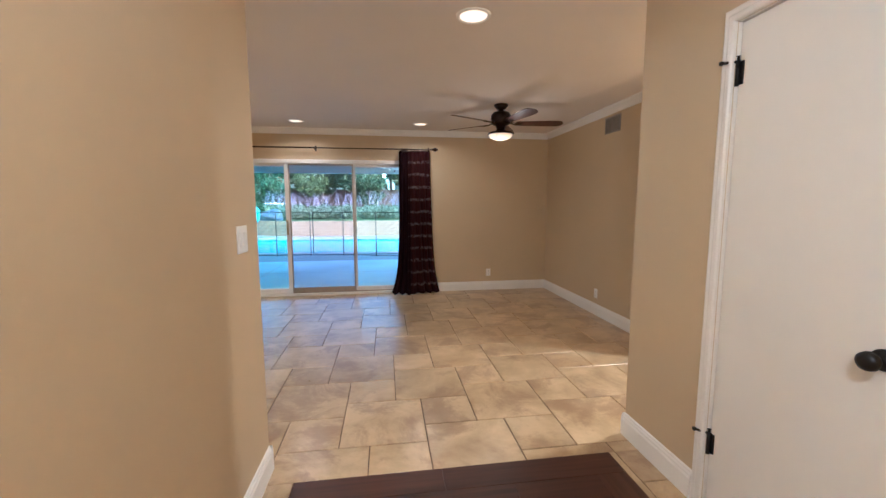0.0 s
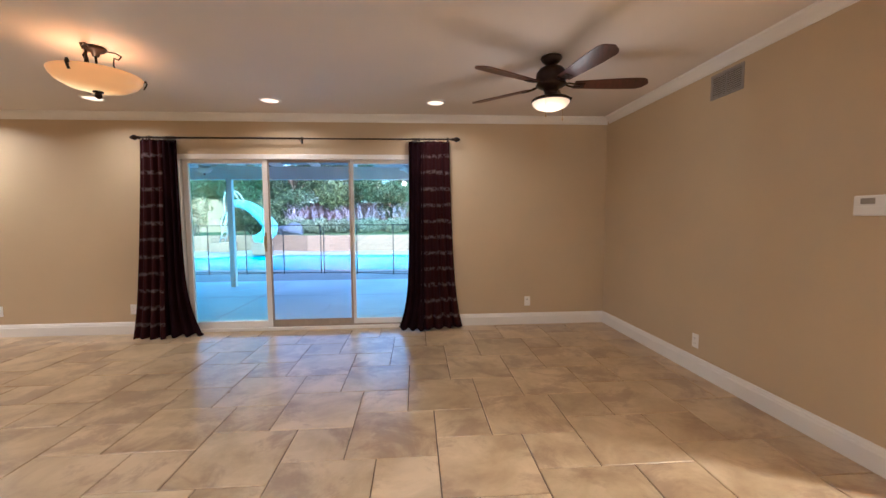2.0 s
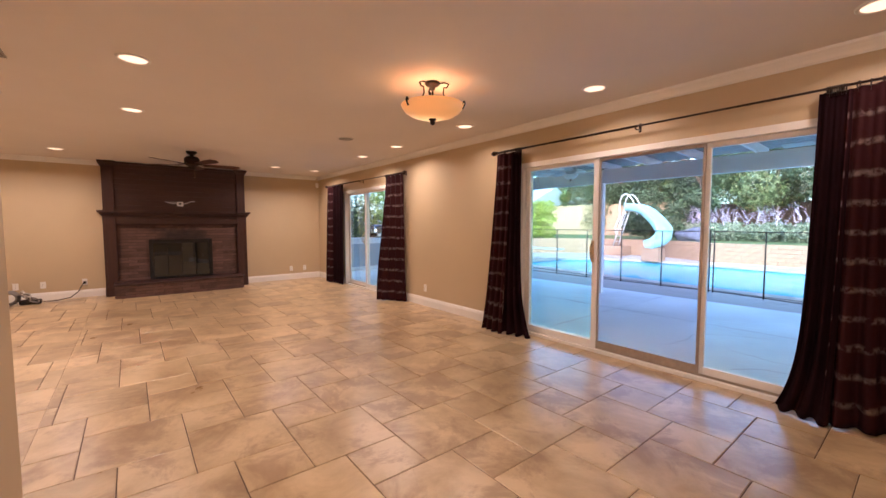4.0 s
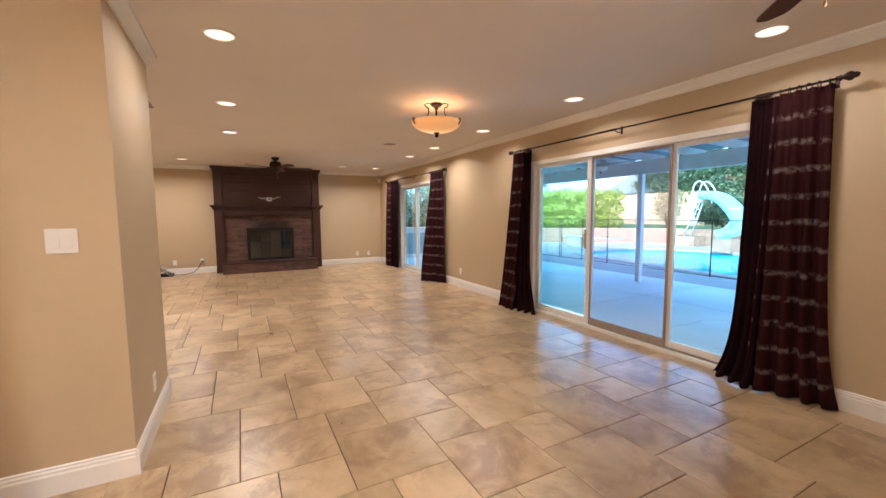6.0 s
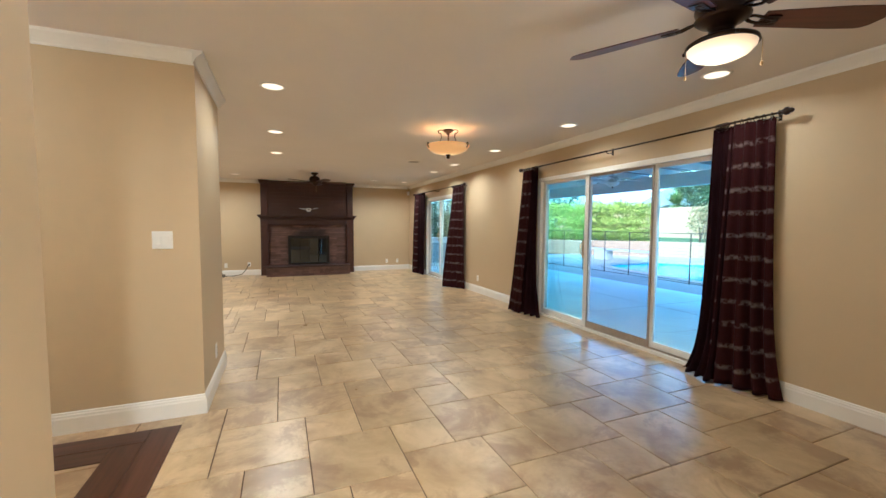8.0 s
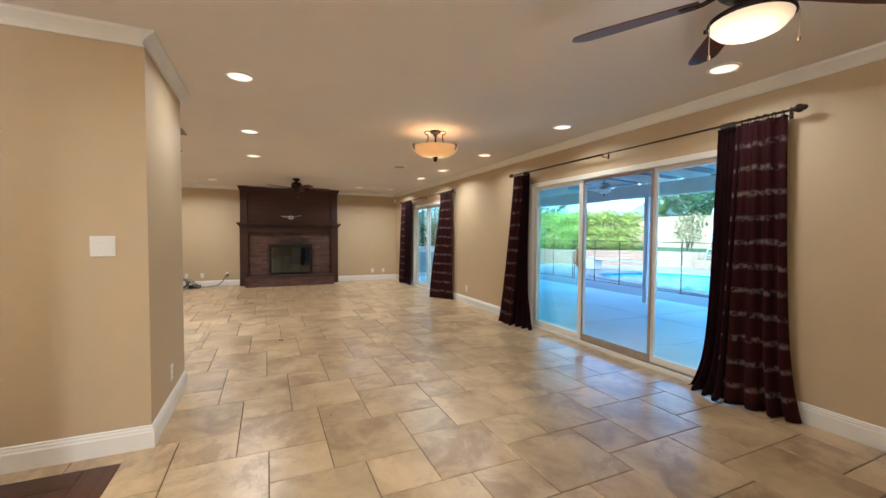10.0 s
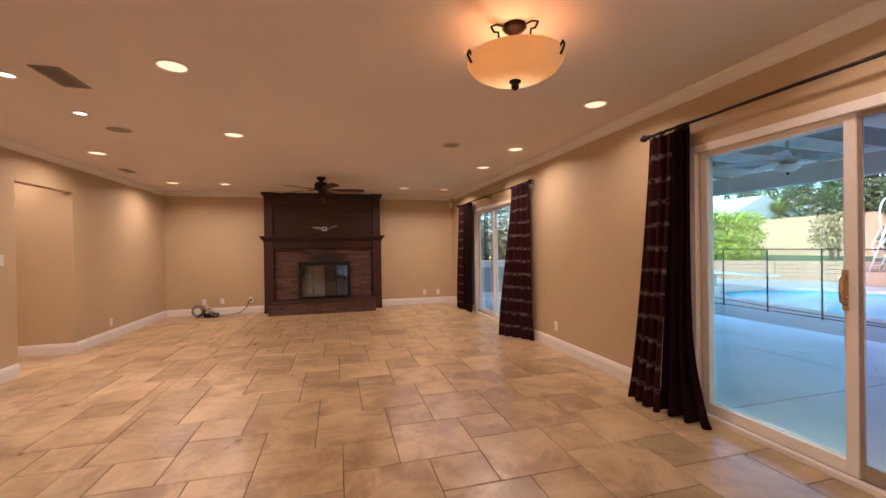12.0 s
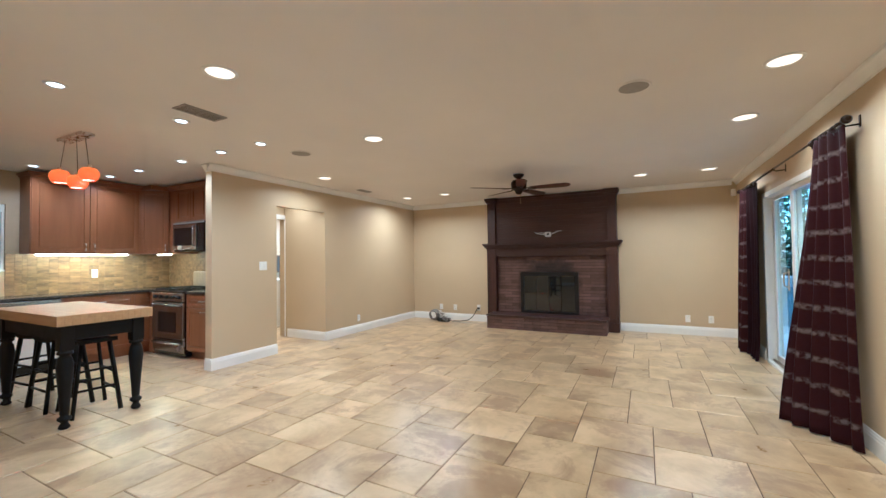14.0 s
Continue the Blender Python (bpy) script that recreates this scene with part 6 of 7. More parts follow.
def water():
    m = bpy.data.materials.new("pool_water")
    m.use_nodes = True
    nt = m.node_tree
    p = nt.nodes["Principled BSDF"]
    p.inputs["Base Color"].default_value = (0.10, 0.50, 0.66, 1)
    p.inputs["Roughness"].default_value = 0.05
    p.inputs["IOR"].default_value = 1.33
    p.inputs["Specular IOR Level"].default_value = 0.09
    tc = nt.nodes.new("ShaderNodeTexCoord")
    nz = nt.nodes.new("ShaderNodeTexNoise")
    nz.inputs["Scale"].default_value, nz.inputs["Detail"].default_value = 1.6, 3
    nt.links.new(tc.outputs["Object"], nz.inputs["Vector"])
    ramp = nt.nodes.new("ShaderNodeValToRGB")
    ramp.color_ramp.elements[0].color, ramp.color_ramp.elements[1].color = (0.05, 0.36, 0.50, 1), (0.10, 0.48, 0.60, 1)
    ramp.color_ramp.elements[0].position, ramp.color_ramp.elements[1].position = 0.35, 0.65
    nt.links.new(nz.outputs[0], ramp.inputs[0])
    nt.links.new(ramp.outputs[0], p.inputs["Base Color"])
    b = nt.nodes.new("ShaderNodeBump")
    b.inputs["Strength"].default_value, b.inputs["Distance"].default_value = 0.12, 0.03
    nt.links.new(nz.outputs[0], b.inputs["Height"])
    nt.links.new(b.outputs[0], p.inputs["Normal"])
    return m


def leafy(name, a, b):
    m = bpy.data.materials.new(name)
    m.use_nodes = True
    nt = m.node_tree
    p = nt.nodes["Principled BSDF"]
    geo = nt.nodes.new("ShaderNodeNewGeometry")
    ramp = nt.nodes.new("ShaderNodeValToRGB")
    ramp.color_ramp.elements[0].color, ramp.color_ramp.elements[1].color = (*a, 1), (*b, 1)
    nt.links.new(geo.outputs["Random Per Island"], ramp.inputs[0])
    nt.links.new(ramp.outputs[0], p.inputs["Base Color"])
    p.inputs["Roughness"].default_value = 0.55
    p.inputs["Transmission Weight"].default_value = 0.0
    p.inputs["Subsurface Weight"].default_value = 0.0
    return m


M["water"] = water()
# Yellow-green leaf, its tones raised to carry the sunlight on the hedges.
M["leaf_sunlit"] = leafy("sunlit_hedge_leaf", (0.110, 0.170, 0.018), (0.300, 0.340, 0.040))
M["leaf_dark"] = leafy("dark_leaf", (0.020, 0.042, 0.017), (0.055, 0.090, 0.034))
M["leaf_mid"] = leafy("olive_leaf", (0.045, 0.070, 0.026), (0.120, 0.150, 0.050))
M["leaf_red"] = leafy("red_tinged_leaf", (0.085, 0.105, 0.034), (0.250, 0.160, 0.075))
M["leaf_blue"] = leafy("grey_green_leaf", (0.080, 0.112, 0.072), (0.200, 0.235, 0.150))
M["bloom"] = leafy("purple_sage_bloom", (0.17, 0.135, 0.20), (0.34, 0.30, 0.35))
M["blade_leaf"] = leafy("yucca_blade", (0.080, 0.135, 0.045), (0.220, 0.280, 0.100))

GZ = -0.30
POOL = (-2.2, 15.35)


def pool_outline(grow=0.0, n=72):
    """A freeform pool, long along x, with a rounded west end."""
    out = []
    for i in range(n):
        a = 2 * math.pi * i / n
        rx, ry = 6.4 + grow, 2.70 + grow
        k = 2.9
        ca, sa = math.cos(a), math.sin(a)
        x = math.copysign(abs(ca) ** (2 / k), ca) * rx
        y = math.copysign(abs(sa) ** (2 / k), sa) * ry - 0.22 * math.sin(x * 0.45)
        out.append((POOL[0] + x, POOL[1] + y))
    return out


def sheet_with_hole(x0_, x1_, y0_, y1_, hole, z, thick):
    bm = bmesh.new()
    n = len(hole)
    cx_, cy_ = POOL
    outer = []
    for (hx, hy) in hole:
        dx, dy = hx - cx_, hy - cy_
        t = min(((x1_ if dx > 0 else x0_) - cx_) / dx if abs(dx) > 1e-6 else 1e9, ((y1_ if dy > 0 else y0_) - cy_) / dy if abs(dy) > 1e-6 else 1e9)
        outer.append((cx_ + dx * t, cy_ + dy * t))
    corners = [(x1_, y1_), (x0_, y1_), (x0_, y0_), (x1_, y0_)]
    for c_ in corners:
        k = min(range(n), key=lambda i: (outer[i][0] - c_[0]) ** 2 + (outer[i][1] - c_[1]) ** 2)
        outer[k] = c_
    a = [bm.verts.new((x, y, z)) for x, y in hole]
    b = [bm.verts.new((x, y, z)) for x, y in outer]
    low = [bm.verts.new((x, y, z - thick)) for x, y in hole]
    for i in range(n):
        j = (i + 1) % n
        bm.faces.new((a[i], a[j], b[j], b[i]))
        bm.faces.new((low[i], low[j], a[j], a[i]))
    return bm


bm = sheet_with_hole(-3000, 3000, -3000, 3000, pool_outline(0.4), GZ, 0.05)
structure("ground", bm, M["soil"], "dry brown garden ground", "ground")
bm = bmesh.new()
box(bm, -11.2, 9, OUT, 10.9, GZ - 0.02, PATIO)
patio = structure("pavement", bm, M["concrete"], "pale concrete patio slab with hairline cracks", "patio")
M["crack"] = material("dark_crack", (0.40, 0.39, 0.375), 0.95, vary=0.2, scale=20, bump=0.2)
crack_rng = random.Random(17)


def crack(x, y, heading, steps, width):
    bm = bmesh.new()
    rows_ = []
    for k in range(steps + 1):
        w = width * (1 - 0.7 * k / steps)
        nx, ny = -math.sin(heading), math.cos(heading)
        rows_.append((bm.verts.new((x + nx * w, y + ny * w, PATIO + 0.0012)), bm.verts.new((x - nx * w, y - ny * w, PATIO + 0.0012))))
        heading += crack_rng.uniform(-0.55, 0.55)
        heading *= 0.96
        x += 0.11 * math.cos(heading)
        y += 0.11 * math.sin(heading)
    for (a, b), (c_, d_) in zip(rows_, rows_[1:]):
        bm.faces.new((a, b, d_, c_))
    part("crack", bm, M["crack"], patio, "hairline crack in the concrete")


crack(-0.9, 7.5, 0.9, 18, 0.006)
crack(-0.3, 7.9, -0.8, 12, 0.005)
crack(-4.6, 8.3, 0.25, 30, 0.005)
crack(-0.1, 7.2, 0.5, 16, 0.006)
crack(-3.4, 9.4, -0.2, 34, 0.004)
part("joint", bm_box(-11, 9, 9.02, 9.032, PATIO, PATIO + 0.0011), M["crack"], patio)
part("joint", bm_box(-2.21, -2.198, OUT, 10.9, PATIO, PATIO + 0.0013), M["crack"], patio)
bm = sheet_with_hole(-13.5, 9, 10.9, 21.2, pool_outline(0.32), PATIO - 0.012, 0.2)
structure("pool_deck", bm, M["deck"], "pale pool deck round the water", "pool deck")
# coping, shell and water
out_, in_ = pool_outline(0.33), pool_outline(0.0)
bm = bmesh.new()
ra = [bm.verts.new((x, y, PATIO + 0.012)) for x, y in out_]
rb = [bm.verts.new((x, y, PATIO + 0.020)) for x, y in in_]
rc = [bm.verts.new((x, y, PATIO - 0.05)) for x, y in in_]
rd = [bm.verts.new((x, y, PATIO - 0.05)) for x, y in out_]
for i in range(len(out_)):
    j = (i + 1) % len(out_)
    for p_, q_ in ((ra, rb), (rb, rc), (rd, ra)):
        bm.faces.new((p_[i], p_[j], q_[j], q_[i]))
structure("pool_coping", bm, M["deck"], "pale rounded pool coping", "coping")
inn = pool_outline(0.015)
bm = bmesh.new()
t0 = [bm.verts.new((x, y, PATIO - 0.04)) for x, y in inn]
t1 = [bm.verts.new((x, y, PATIO - 0.26)) for x, y in inn]
for i in range(len(inn)):
    j = (i + 1) % len(inn)
    bm.faces.new((t0[i], t0[j], t1[j], t1[i]))
structure("pool_waterline", bm, M["pool_tile"], "dark blue waterline tile band", "pool tile")
bm = bmesh.new()
bm.faces.new([bm.verts.new((x, y, PATIO - 0.09)) for x, y in pool_outline(0.012)])
structure("water", bm, M["water"], "clear turquoise pool water", "water")


# ---- patio cover ----
def patio_cover():
    d = thing("patio_cover", (-2.0, 10.2, PATIO), "white painted timber patio cover on posts", "patio cover")
    Z = -PATIO
    part("beam", bm_box(-8.5, 9.5, -0.05, 0.05, 2.13 + Z, 2.40 + Z, bevel=0.006), M["white_wood"], d)
    for px in (-7.0, -1.2, 5.2):
        bm = bm_box(px - 0.05, px + 0.05, -0.051, 0.049, 0, 2.13 + Z, bevel=0.004)
        post = part("post", bm, M["white_wood"], d)
        bm = bmesh.new()
        for zz in (0.07, 0.14):
            lathe(bm, [(0, 0), (0.012, 0), (0.010, 0.008), (0, 0.009)], 8, (px + 0.02, -0.051, zz), Matrix.Rotation(radians(90), 4, 'X'))
        part("bolt", bm, M["alum"], post)
    x = -8.4
    while x < 9.4:
        bm = bmesh.new()
        vs = [(-0.02, OUT - 10.2, 2.52), (0.02, OUT - 10.2, 2.52), (0.02, 0.55, 2.385), (-0.02, 0.55, 2.385)]
        lo = [bm.verts.new((x + a, b, c_ + Z)) for a, b, c_ in vs]
        hi = [bm.verts.new((x + a, b, c_ + 0.14 + Z)) for a, b, c_ in vs]
        bm.faces.new(lo[::-1])
        bm.faces.new(hi)
        for i in range(4):
            bm.faces.new((lo[i], lo[(i + 1) % 4], hi[(i + 1) % 4], hi[i]))
        part("rafter", bm, M["white_wood"], d)
        x += 0.81
    bm = bmesh.new()
    lo = [bm.verts.new(p) for p in ((-8.6, OUT - 10.2, 2.665 + Z), (9.6, OUT - 10.2, 2.665 + Z), (9.6, 0.65, 2.53 + Z), (-8.6, 0.65, 2.53 + Z))]
    hi = [bm.verts.new((v.co.x, v.co.y, v.co.z + 0.05)) for v in lo]
    bm.faces.new(lo[::-1])
    bm.faces.new(hi)
    for i in range(4):
        bm.faces.new((lo[i], lo[(i + 1) % 4], hi[(i + 1) % 4], hi[i]))
    part("roof", bm, M["cover_board"], d, "weathered grey roof boards")


patio_cover()


def patio_fan(at, turn):
    d = thing("patio_fan", at, "white five-blade patio ceiling fan with a glass bowl", "ceiling fan", "patio fans", rz=turn)
    bm = bmesh.new()
    tube(bm, [(0, 0, 0), (0, 0, -0.22)], 0.014, 8)
    lathe(bm, [(0, 0), (0.07, 0), (0.05, -0.04), (0, -0.045)], 20)
    part("downrod", bm, M["white_tube"], d)
    bm = bmesh.new()
    lathe(bm, [(0, -0.20), (0.09, -0.215), (0.11, -0.26), (0.09, -0.30), (0.05, -0.33), (0, -0.33)], 24)
    part("motor", bm, M["white_tube"], d)
    bm = bmesh.new()
    lathe(bm, [(0.12, -0.335), (0.115, -0.36), (0.07, -0.40), (0.02, -0.415), (0, -0.42), (0, -0.33), (0.12, -0.335)], 24)
    part("glass_bowl", bm, M["white_app"], d, "white glass bowl")
    bm = bmesh.new()
    lathe(bm, [(0, -0.41), (0.02, -0.415), (0.012, -0.44), (0, -0.45)], 12)
    part("finial", bm, M["bronze"], d)
    for k in range(5):
        bm = bmesh.new()
        box(bm, 0.12, 0.64, -0.065, 0.065, -0.003, 0.003, 0.002)
        bmesh.ops.transform(bm, matrix=Matrix.Rotation(radians(72 * k), 4, 'Z') @ Matrix.Translation((0, 0, -0.28)) @ Matrix.Rotation(radians(12), 4, 'X'), verts=bm.verts[:])
        part("blade", bm, M["white_tube"], d)


patio_fan((-2.9, 8.65, 2.50), 10)
patio_fan((0.55, 8.65, 2.50), 33)


# ---- pool fence ----
def pool_fence():
    M["mesh"] = material("black_fence_mesh", (0.015, 0.015, 0.015), 0.6, vary=0.2, scale=20, bump=0.0)
    nt = M["mesh"].node_tree
    tr, mx = nt.nodes.new("ShaderNodeBsdfTransparent"), nt.nodes.new("ShaderNodeMixShader")
    mx.inputs[0].default_value = 0.13
    nt.links.new(tr.outputs[0], mx.inputs[1])
    nt.links.new(nt.nodes["Principled BSDF"].outputs[0], mx.inputs[2])
    nt.links.new(mx.outputs[0], nt.nodes["Material Output"].inputs["Surface"])
    d = thing("pool_fence", (0, 12.1, PATIO), "see-through black mesh pool fence with slim posts", "fence")
    x, k = -3.70 - 10 * 0.94, 0
    prev = None
    while x < 8.5:
        y = -0.05 + 0.04 * math.sin(0.7 * x) - 0.30 * min(max(0.0, x + 1.4), 3.0)
        bm = bmesh.new()
        tube(bm, [(x, y, 0), (x, y, 1.27)], 0.013, 8)
        part("post", bm, M["black"], d)
        if k % 6 == 0:
            bm = bmesh.new()
            tube(bm, [(x + 0.075, y, 0), (x + 0.075, y, 1.27)], 0.013, 8)
            part("post", bm, M["black"], d)
        if prev:
            px, py = prev
            bm = bmesh.new()
            v = [bm.verts.new(p) for p in ((px, py, 0.03), (x, y, 0.03), (x, y, 1.26), (px, py, 1.26))]
            bm.faces.new(v)
            part("mesh_panel", bm, M["mesh"], d, "sheer black mesh")
            bm = bmesh.new()
            tube(bm, [(px, py, 1.26), (x, y, 1.26)], 0.011, 6)
            tube(bm, [(px, py, 0.03), (x, y, 0.03)], 0.009, 6)
            part("edge_band", bm, M["black"], d)
        prev = (x + (0.075 if k % 6 == 0 else 0), y)
        x += 0.94
        k += 1


pool_fence()


# ---- garden wall of blocks ----
def block_wall():
    pts = [(-17.5, 13.2), (-13.2, 16.4), (-10.6, 19.5), (-8.9, 20.7), (-6.2, 20.6), (-4.2, 19.6), (9.0, 19.4)]
    d = structure("garden_wall", bmesh.new(), M["block"], "low tan block retaining wall", "retaining wall")
    meshes = {}
    bl, bh = 0.40, 0.145
    for (ax, ay), (bx1_, by1_) in zip(pts, pts[1:]):
        L = math.hypot(bx1_ - ax, by1_ - ay)
        ang = math.atan2(by1_ - ay, bx1_ - ax)
        for row in range(5):
            s = -(bl / 2 if row % 2 else 0)
            while s < L - 0.02:
                a, b = max(0, s), min(s + bl, L)
                key = round(b - a, 3)
                if key > 0.03:
                    if key not in meshes:
                        bm = bmesh.new()
                        box(bm, 0.003, key - 0.003, 0, 0.20, 0.002, bh - 0.004, 0.008)
                        me = bpy.data.meshes.new("block")
                        bm.to_mesh(me)
                        bm.free()
                        me.materials.append(M["block"])
                        meshes[key] = me
                    o = new("block", meshes[key])
                    o.parent = d
                    o.matrix_basis = pose(ax + math.cos(ang) * a, ay + math.sin(ang) * a, PATIO - 0.02 + row * bh, 0, 0, math.degrees(ang))
                s += bl
    bm = bmesh.new()
    top_pts = pts + [(9.0, 60), (-60, 60), (-60, 13.2)]
    bm.faces.new([bm.verts.new((x + (0.02 if i < len(pts) else 0), y + (0.15 if i < len(pts) else 0), 0.58)) for i, (x, y) in enumerate(top_pts)])
    structure("lawn", bm, M["lawn"], "raised lawn behind the garden wall", "lawn")


block_wall()


# ---- foliage ----
def leaf_cloud(blobs, n, size, seed, flat=0.6, spiky=False):
    """Many small bent leaves scattered through ellipsoids; returns verts and faces."""
    rng = np.random.default_rng(seed)
    vol = np.array([b[3] * b[4] * b[5] for b in blobs]) ** (2 / 3)
    pick = rng.choice(len(blobs), n, p=vol / vol.sum())
    bl = np.array(blobs)[pick]
    u = rng.normal(size=(n, 3))
    u /= np.linalg.norm(u, axis=1)[:, None]
    rad = rng.uniform(0.35, 1.0, n) ** 0.45
    rad *= 1 + 0.18 * np.sin(7 * u[:, 0] + 5 * u[:, 1] * 2 + seed) * np.cos(6 * u[:, 2])
    pos = bl[:, :3] + u * rad[:, None] * bl[:, 3:6]
    a = rng.normal(size=(n, 3)) * 0.7 + u
    a[:, 2] -= 0.2
    a /= np.linalg.norm(a, axis=1)[:, None]
    b = np.cross(a, rng.normal(size=(n, 3)))
    b /= np.linalg.norm(b, axis=1)[:, None]
    c_ = np.cross(a, b)
    s = size * rng.uniform(0.6, 1.3, n)[:, None]
    v = np.stack([pos - b * s * 0.5, pos + c_ * s * 0.28 + a * s * 0.08, pos + b * s * 0.5, pos - c_ * s * 0.28 + a * s * 0.08], axis=1).reshape(-1, 3)
    f = np.arange(4 * n).reshape(-1, 4)
    return v, f


def leaf_mesh(name, blobs, n, size, seed, mat, parent=None, label=""):
    v, f = leaf_cloud(blobs, n, size, seed)
    me = bpy.data.meshes.new(name)
    me.from_pydata(v.tolist(), [], f.tolist())
    me.materials.append(mat)
    o = new(name, me)
    if parent is not None:
        o.parent = parent
    if label:
        o["label"] = label
    return o


def shrub(at, blobs, n, size, seed, mat, name, label, stems=5, category="shrub"):
    d = thing(name, at, label, category)
    rnd = random.Random(seed)
    bm = bmesh.new()
    for k in range(stems):
        b = rnd.choice(blobs)
        x, y = b[0] * 0.25 + rnd.uniform(-0.1, 0.1), b[1] * 0.25 + rnd.uniform(-0.1, 0.1)
        tube(bm, [(x, y, 0), ((x + b[0]) / 2, (y + b[1]) / 2, b[2] * 0.5), (b[0], b[1], b[2])], 0.035, 6, 0.010)
    part("stems", bm, M["bark"], d)
    leaf_mesh("foliage", blobs, n, size, seed, mat, d)
    return d


def tree(at, height, spread, seed, mat, label, n=5200, size=0.20, low=0.32):
    d = thing("tree", at, label, "tree", "garden trees")
    rnd = random.Random(seed)
    bm = bmesh.new()
    lean = (rnd.uniform(-0.3, 0.3), rnd.uniform(-0.3, 0.3))
    tube(bm, [(0, 0, -0.1), (lean[0] * 0.3, lean[1] * 0.3, height * low * 0.6), (lean[0], lean[1], height * 0.6), (lean[0] * 1.3, lean[1] * 1.3, height * 0.85)], 0.04 * height * 0.6, 9, 0.03)
    blobs = []
    for k in range(11):
        a = 2.4 * k + rnd.uniform(-0.4, 0.4)
        r = spread * rnd.uniform(0.3, 0.95)
        z = height * rnd.uniform(low + 0.08, 0.92)
        e = (lean[0] + r * math.cos(a), lean[1] + r * math.sin(a), z)
        tube(bm, [(lean[0] * 0.6, lean[1] * 0.6, z * 0.55), ((e[0] + lean[0]) / 2, (e[1] + lean[1]) / 2, z * 0.82), e], 0.05, 6, 0.012)
        blobs.append((*e, spread * rnd.uniform(0.35, 0.55), spread * rnd.uniform(0.35, 0.55), height * rnd.uniform(0.09, 0.17)))
    part("trunk", bm, M["bark"], d)
    leaf_mesh("crown", blobs, n, size, seed, mat, d)
    return d


def hedge(pts, w, z0, z1, n, size, seed, mat, label):
    rnd = random.Random(seed)
    d = thing("hedge", (pts[0][0], pts[0][1], z0), label, "hedge")
    blobs = []
    bm = bmesh.new()
    for (ax, ay), (bx2, by2) in zip(pts, pts[1:]):
        L = math.hypot(bx2 - ax, by2 - ay)
        steps = int(L / 0.55) + 1
        for i in range(steps + 1):
            u = i / steps
            x, y = ax + (bx2 - ax) * u - pts[0][0], ay + (by2 - ay) * u - pts[0][1]
            tube(bm, [(x, y, 0), (x + rnd.uniform(-0.2, 0.2), y + rnd.uniform(-0.2, 0.2), (z1 - z0) * 0.8)], 0.03, 5, 0.012)
            for k in range(3):
                z = (z1 - z0) * (0.17 + 0.33 * k) + rnd.uniform(-0.06, 0.08)
                blobs.append((x + rnd.uniform(-0.12, 0.12), y + rnd.uniform(-0.12, 0.12), z, 0.48 + rnd.uniform(-0.05, 0.12), w * rnd.uniform(0.85, 1.15), (z1 - z0) * 0.20))
    part("stems", bm, M["bark"], d)
    leaf_mesh("foliage", blobs, n, size, seed, mat, d)


hedge([(-16.2, 15.6), (-13.6, 17.6), (-11.9, 20.0)], 0.55, 0.58, 2.55, 26000, 0.11, 4, M["leaf_sunlit"], "clipped sunlit yellow-green hedge on the raised bed")
hedge([(-12.0, 6.0), (-11.9, 9.0)], 0.6, GZ, 3.4, 20000, 0.10, 8, M["leaf_dark"], "tall dark green hedge beside the patio")
hedge([(-11.9, 9.4), (-12.2, 13.0)], 0.55, GZ, 3.0, 18000, 0.10, 18, M["leaf_sunlit"], "bright green hedge beyond the barbecue island")


def yucca(at, h, seed, r=1.0):
    d = thing("yucca", at, "spiky yucca with a rosette of stiff blades", "yucca", "yuccas")
    bm = bmesh.new()
    tube(bm, [(0, 0, 0), (0.05, 0, h * 0.5), (0, 0.03, h)], 0.12, 8, 0.08)
    part("trunk", bm, M["bark"], d)
    rng = np.random.default_rng(seed)
    v, f = [], []
    for k in range(250):
        a, e = rng.uniform(0, 2 * math.pi), rng.uniform(-0.5, 1.4)
        dvec = Vector((math.cos(a) * math.cos(e), math.sin(a) * math.cos(e), math.sin(e)))
        side = dvec.cross(Vector((0, 0, 1)))
        side = side.normalized() * 0.042 if side.length > 1e-3 else Vector((0.028, 0, 0))
        L = r * rng.uniform(0.75, 1.05)
        o = Vector((0, 0, h))
        n = len(v)
        v += [tuple(o + side), tuple(o - side), tuple(o + dvec * L * 0.6 - side * 0.8), tuple(o + dvec * L * 0.6 + side * 0.8), tuple(o + dvec * L - Vector((0, 0, 0.1 * L)))]
        f += [(n, n + 1, n + 2, n + 3), (n + 3, n + 2, n + 4)]
    me = bpy.data.meshes.new("blades")
    me.from_pydata(v, [], f)
    me.materials.append(M["blade_leaf"])
    o = new("blades", me)
    o.parent = d


for k, (yx, yy, yh) in enumerate(((-16.2, 28.0, 2.6), (-13.9, 28.1, 3.0), (-12.4, 27.9, 2.7), (-11.0, 28.3, 3.9), (-9.2, 28.0, 2.9))):
    yucca((yx, yy, GZ), yh + 0.55, 40 + k, 1.2)


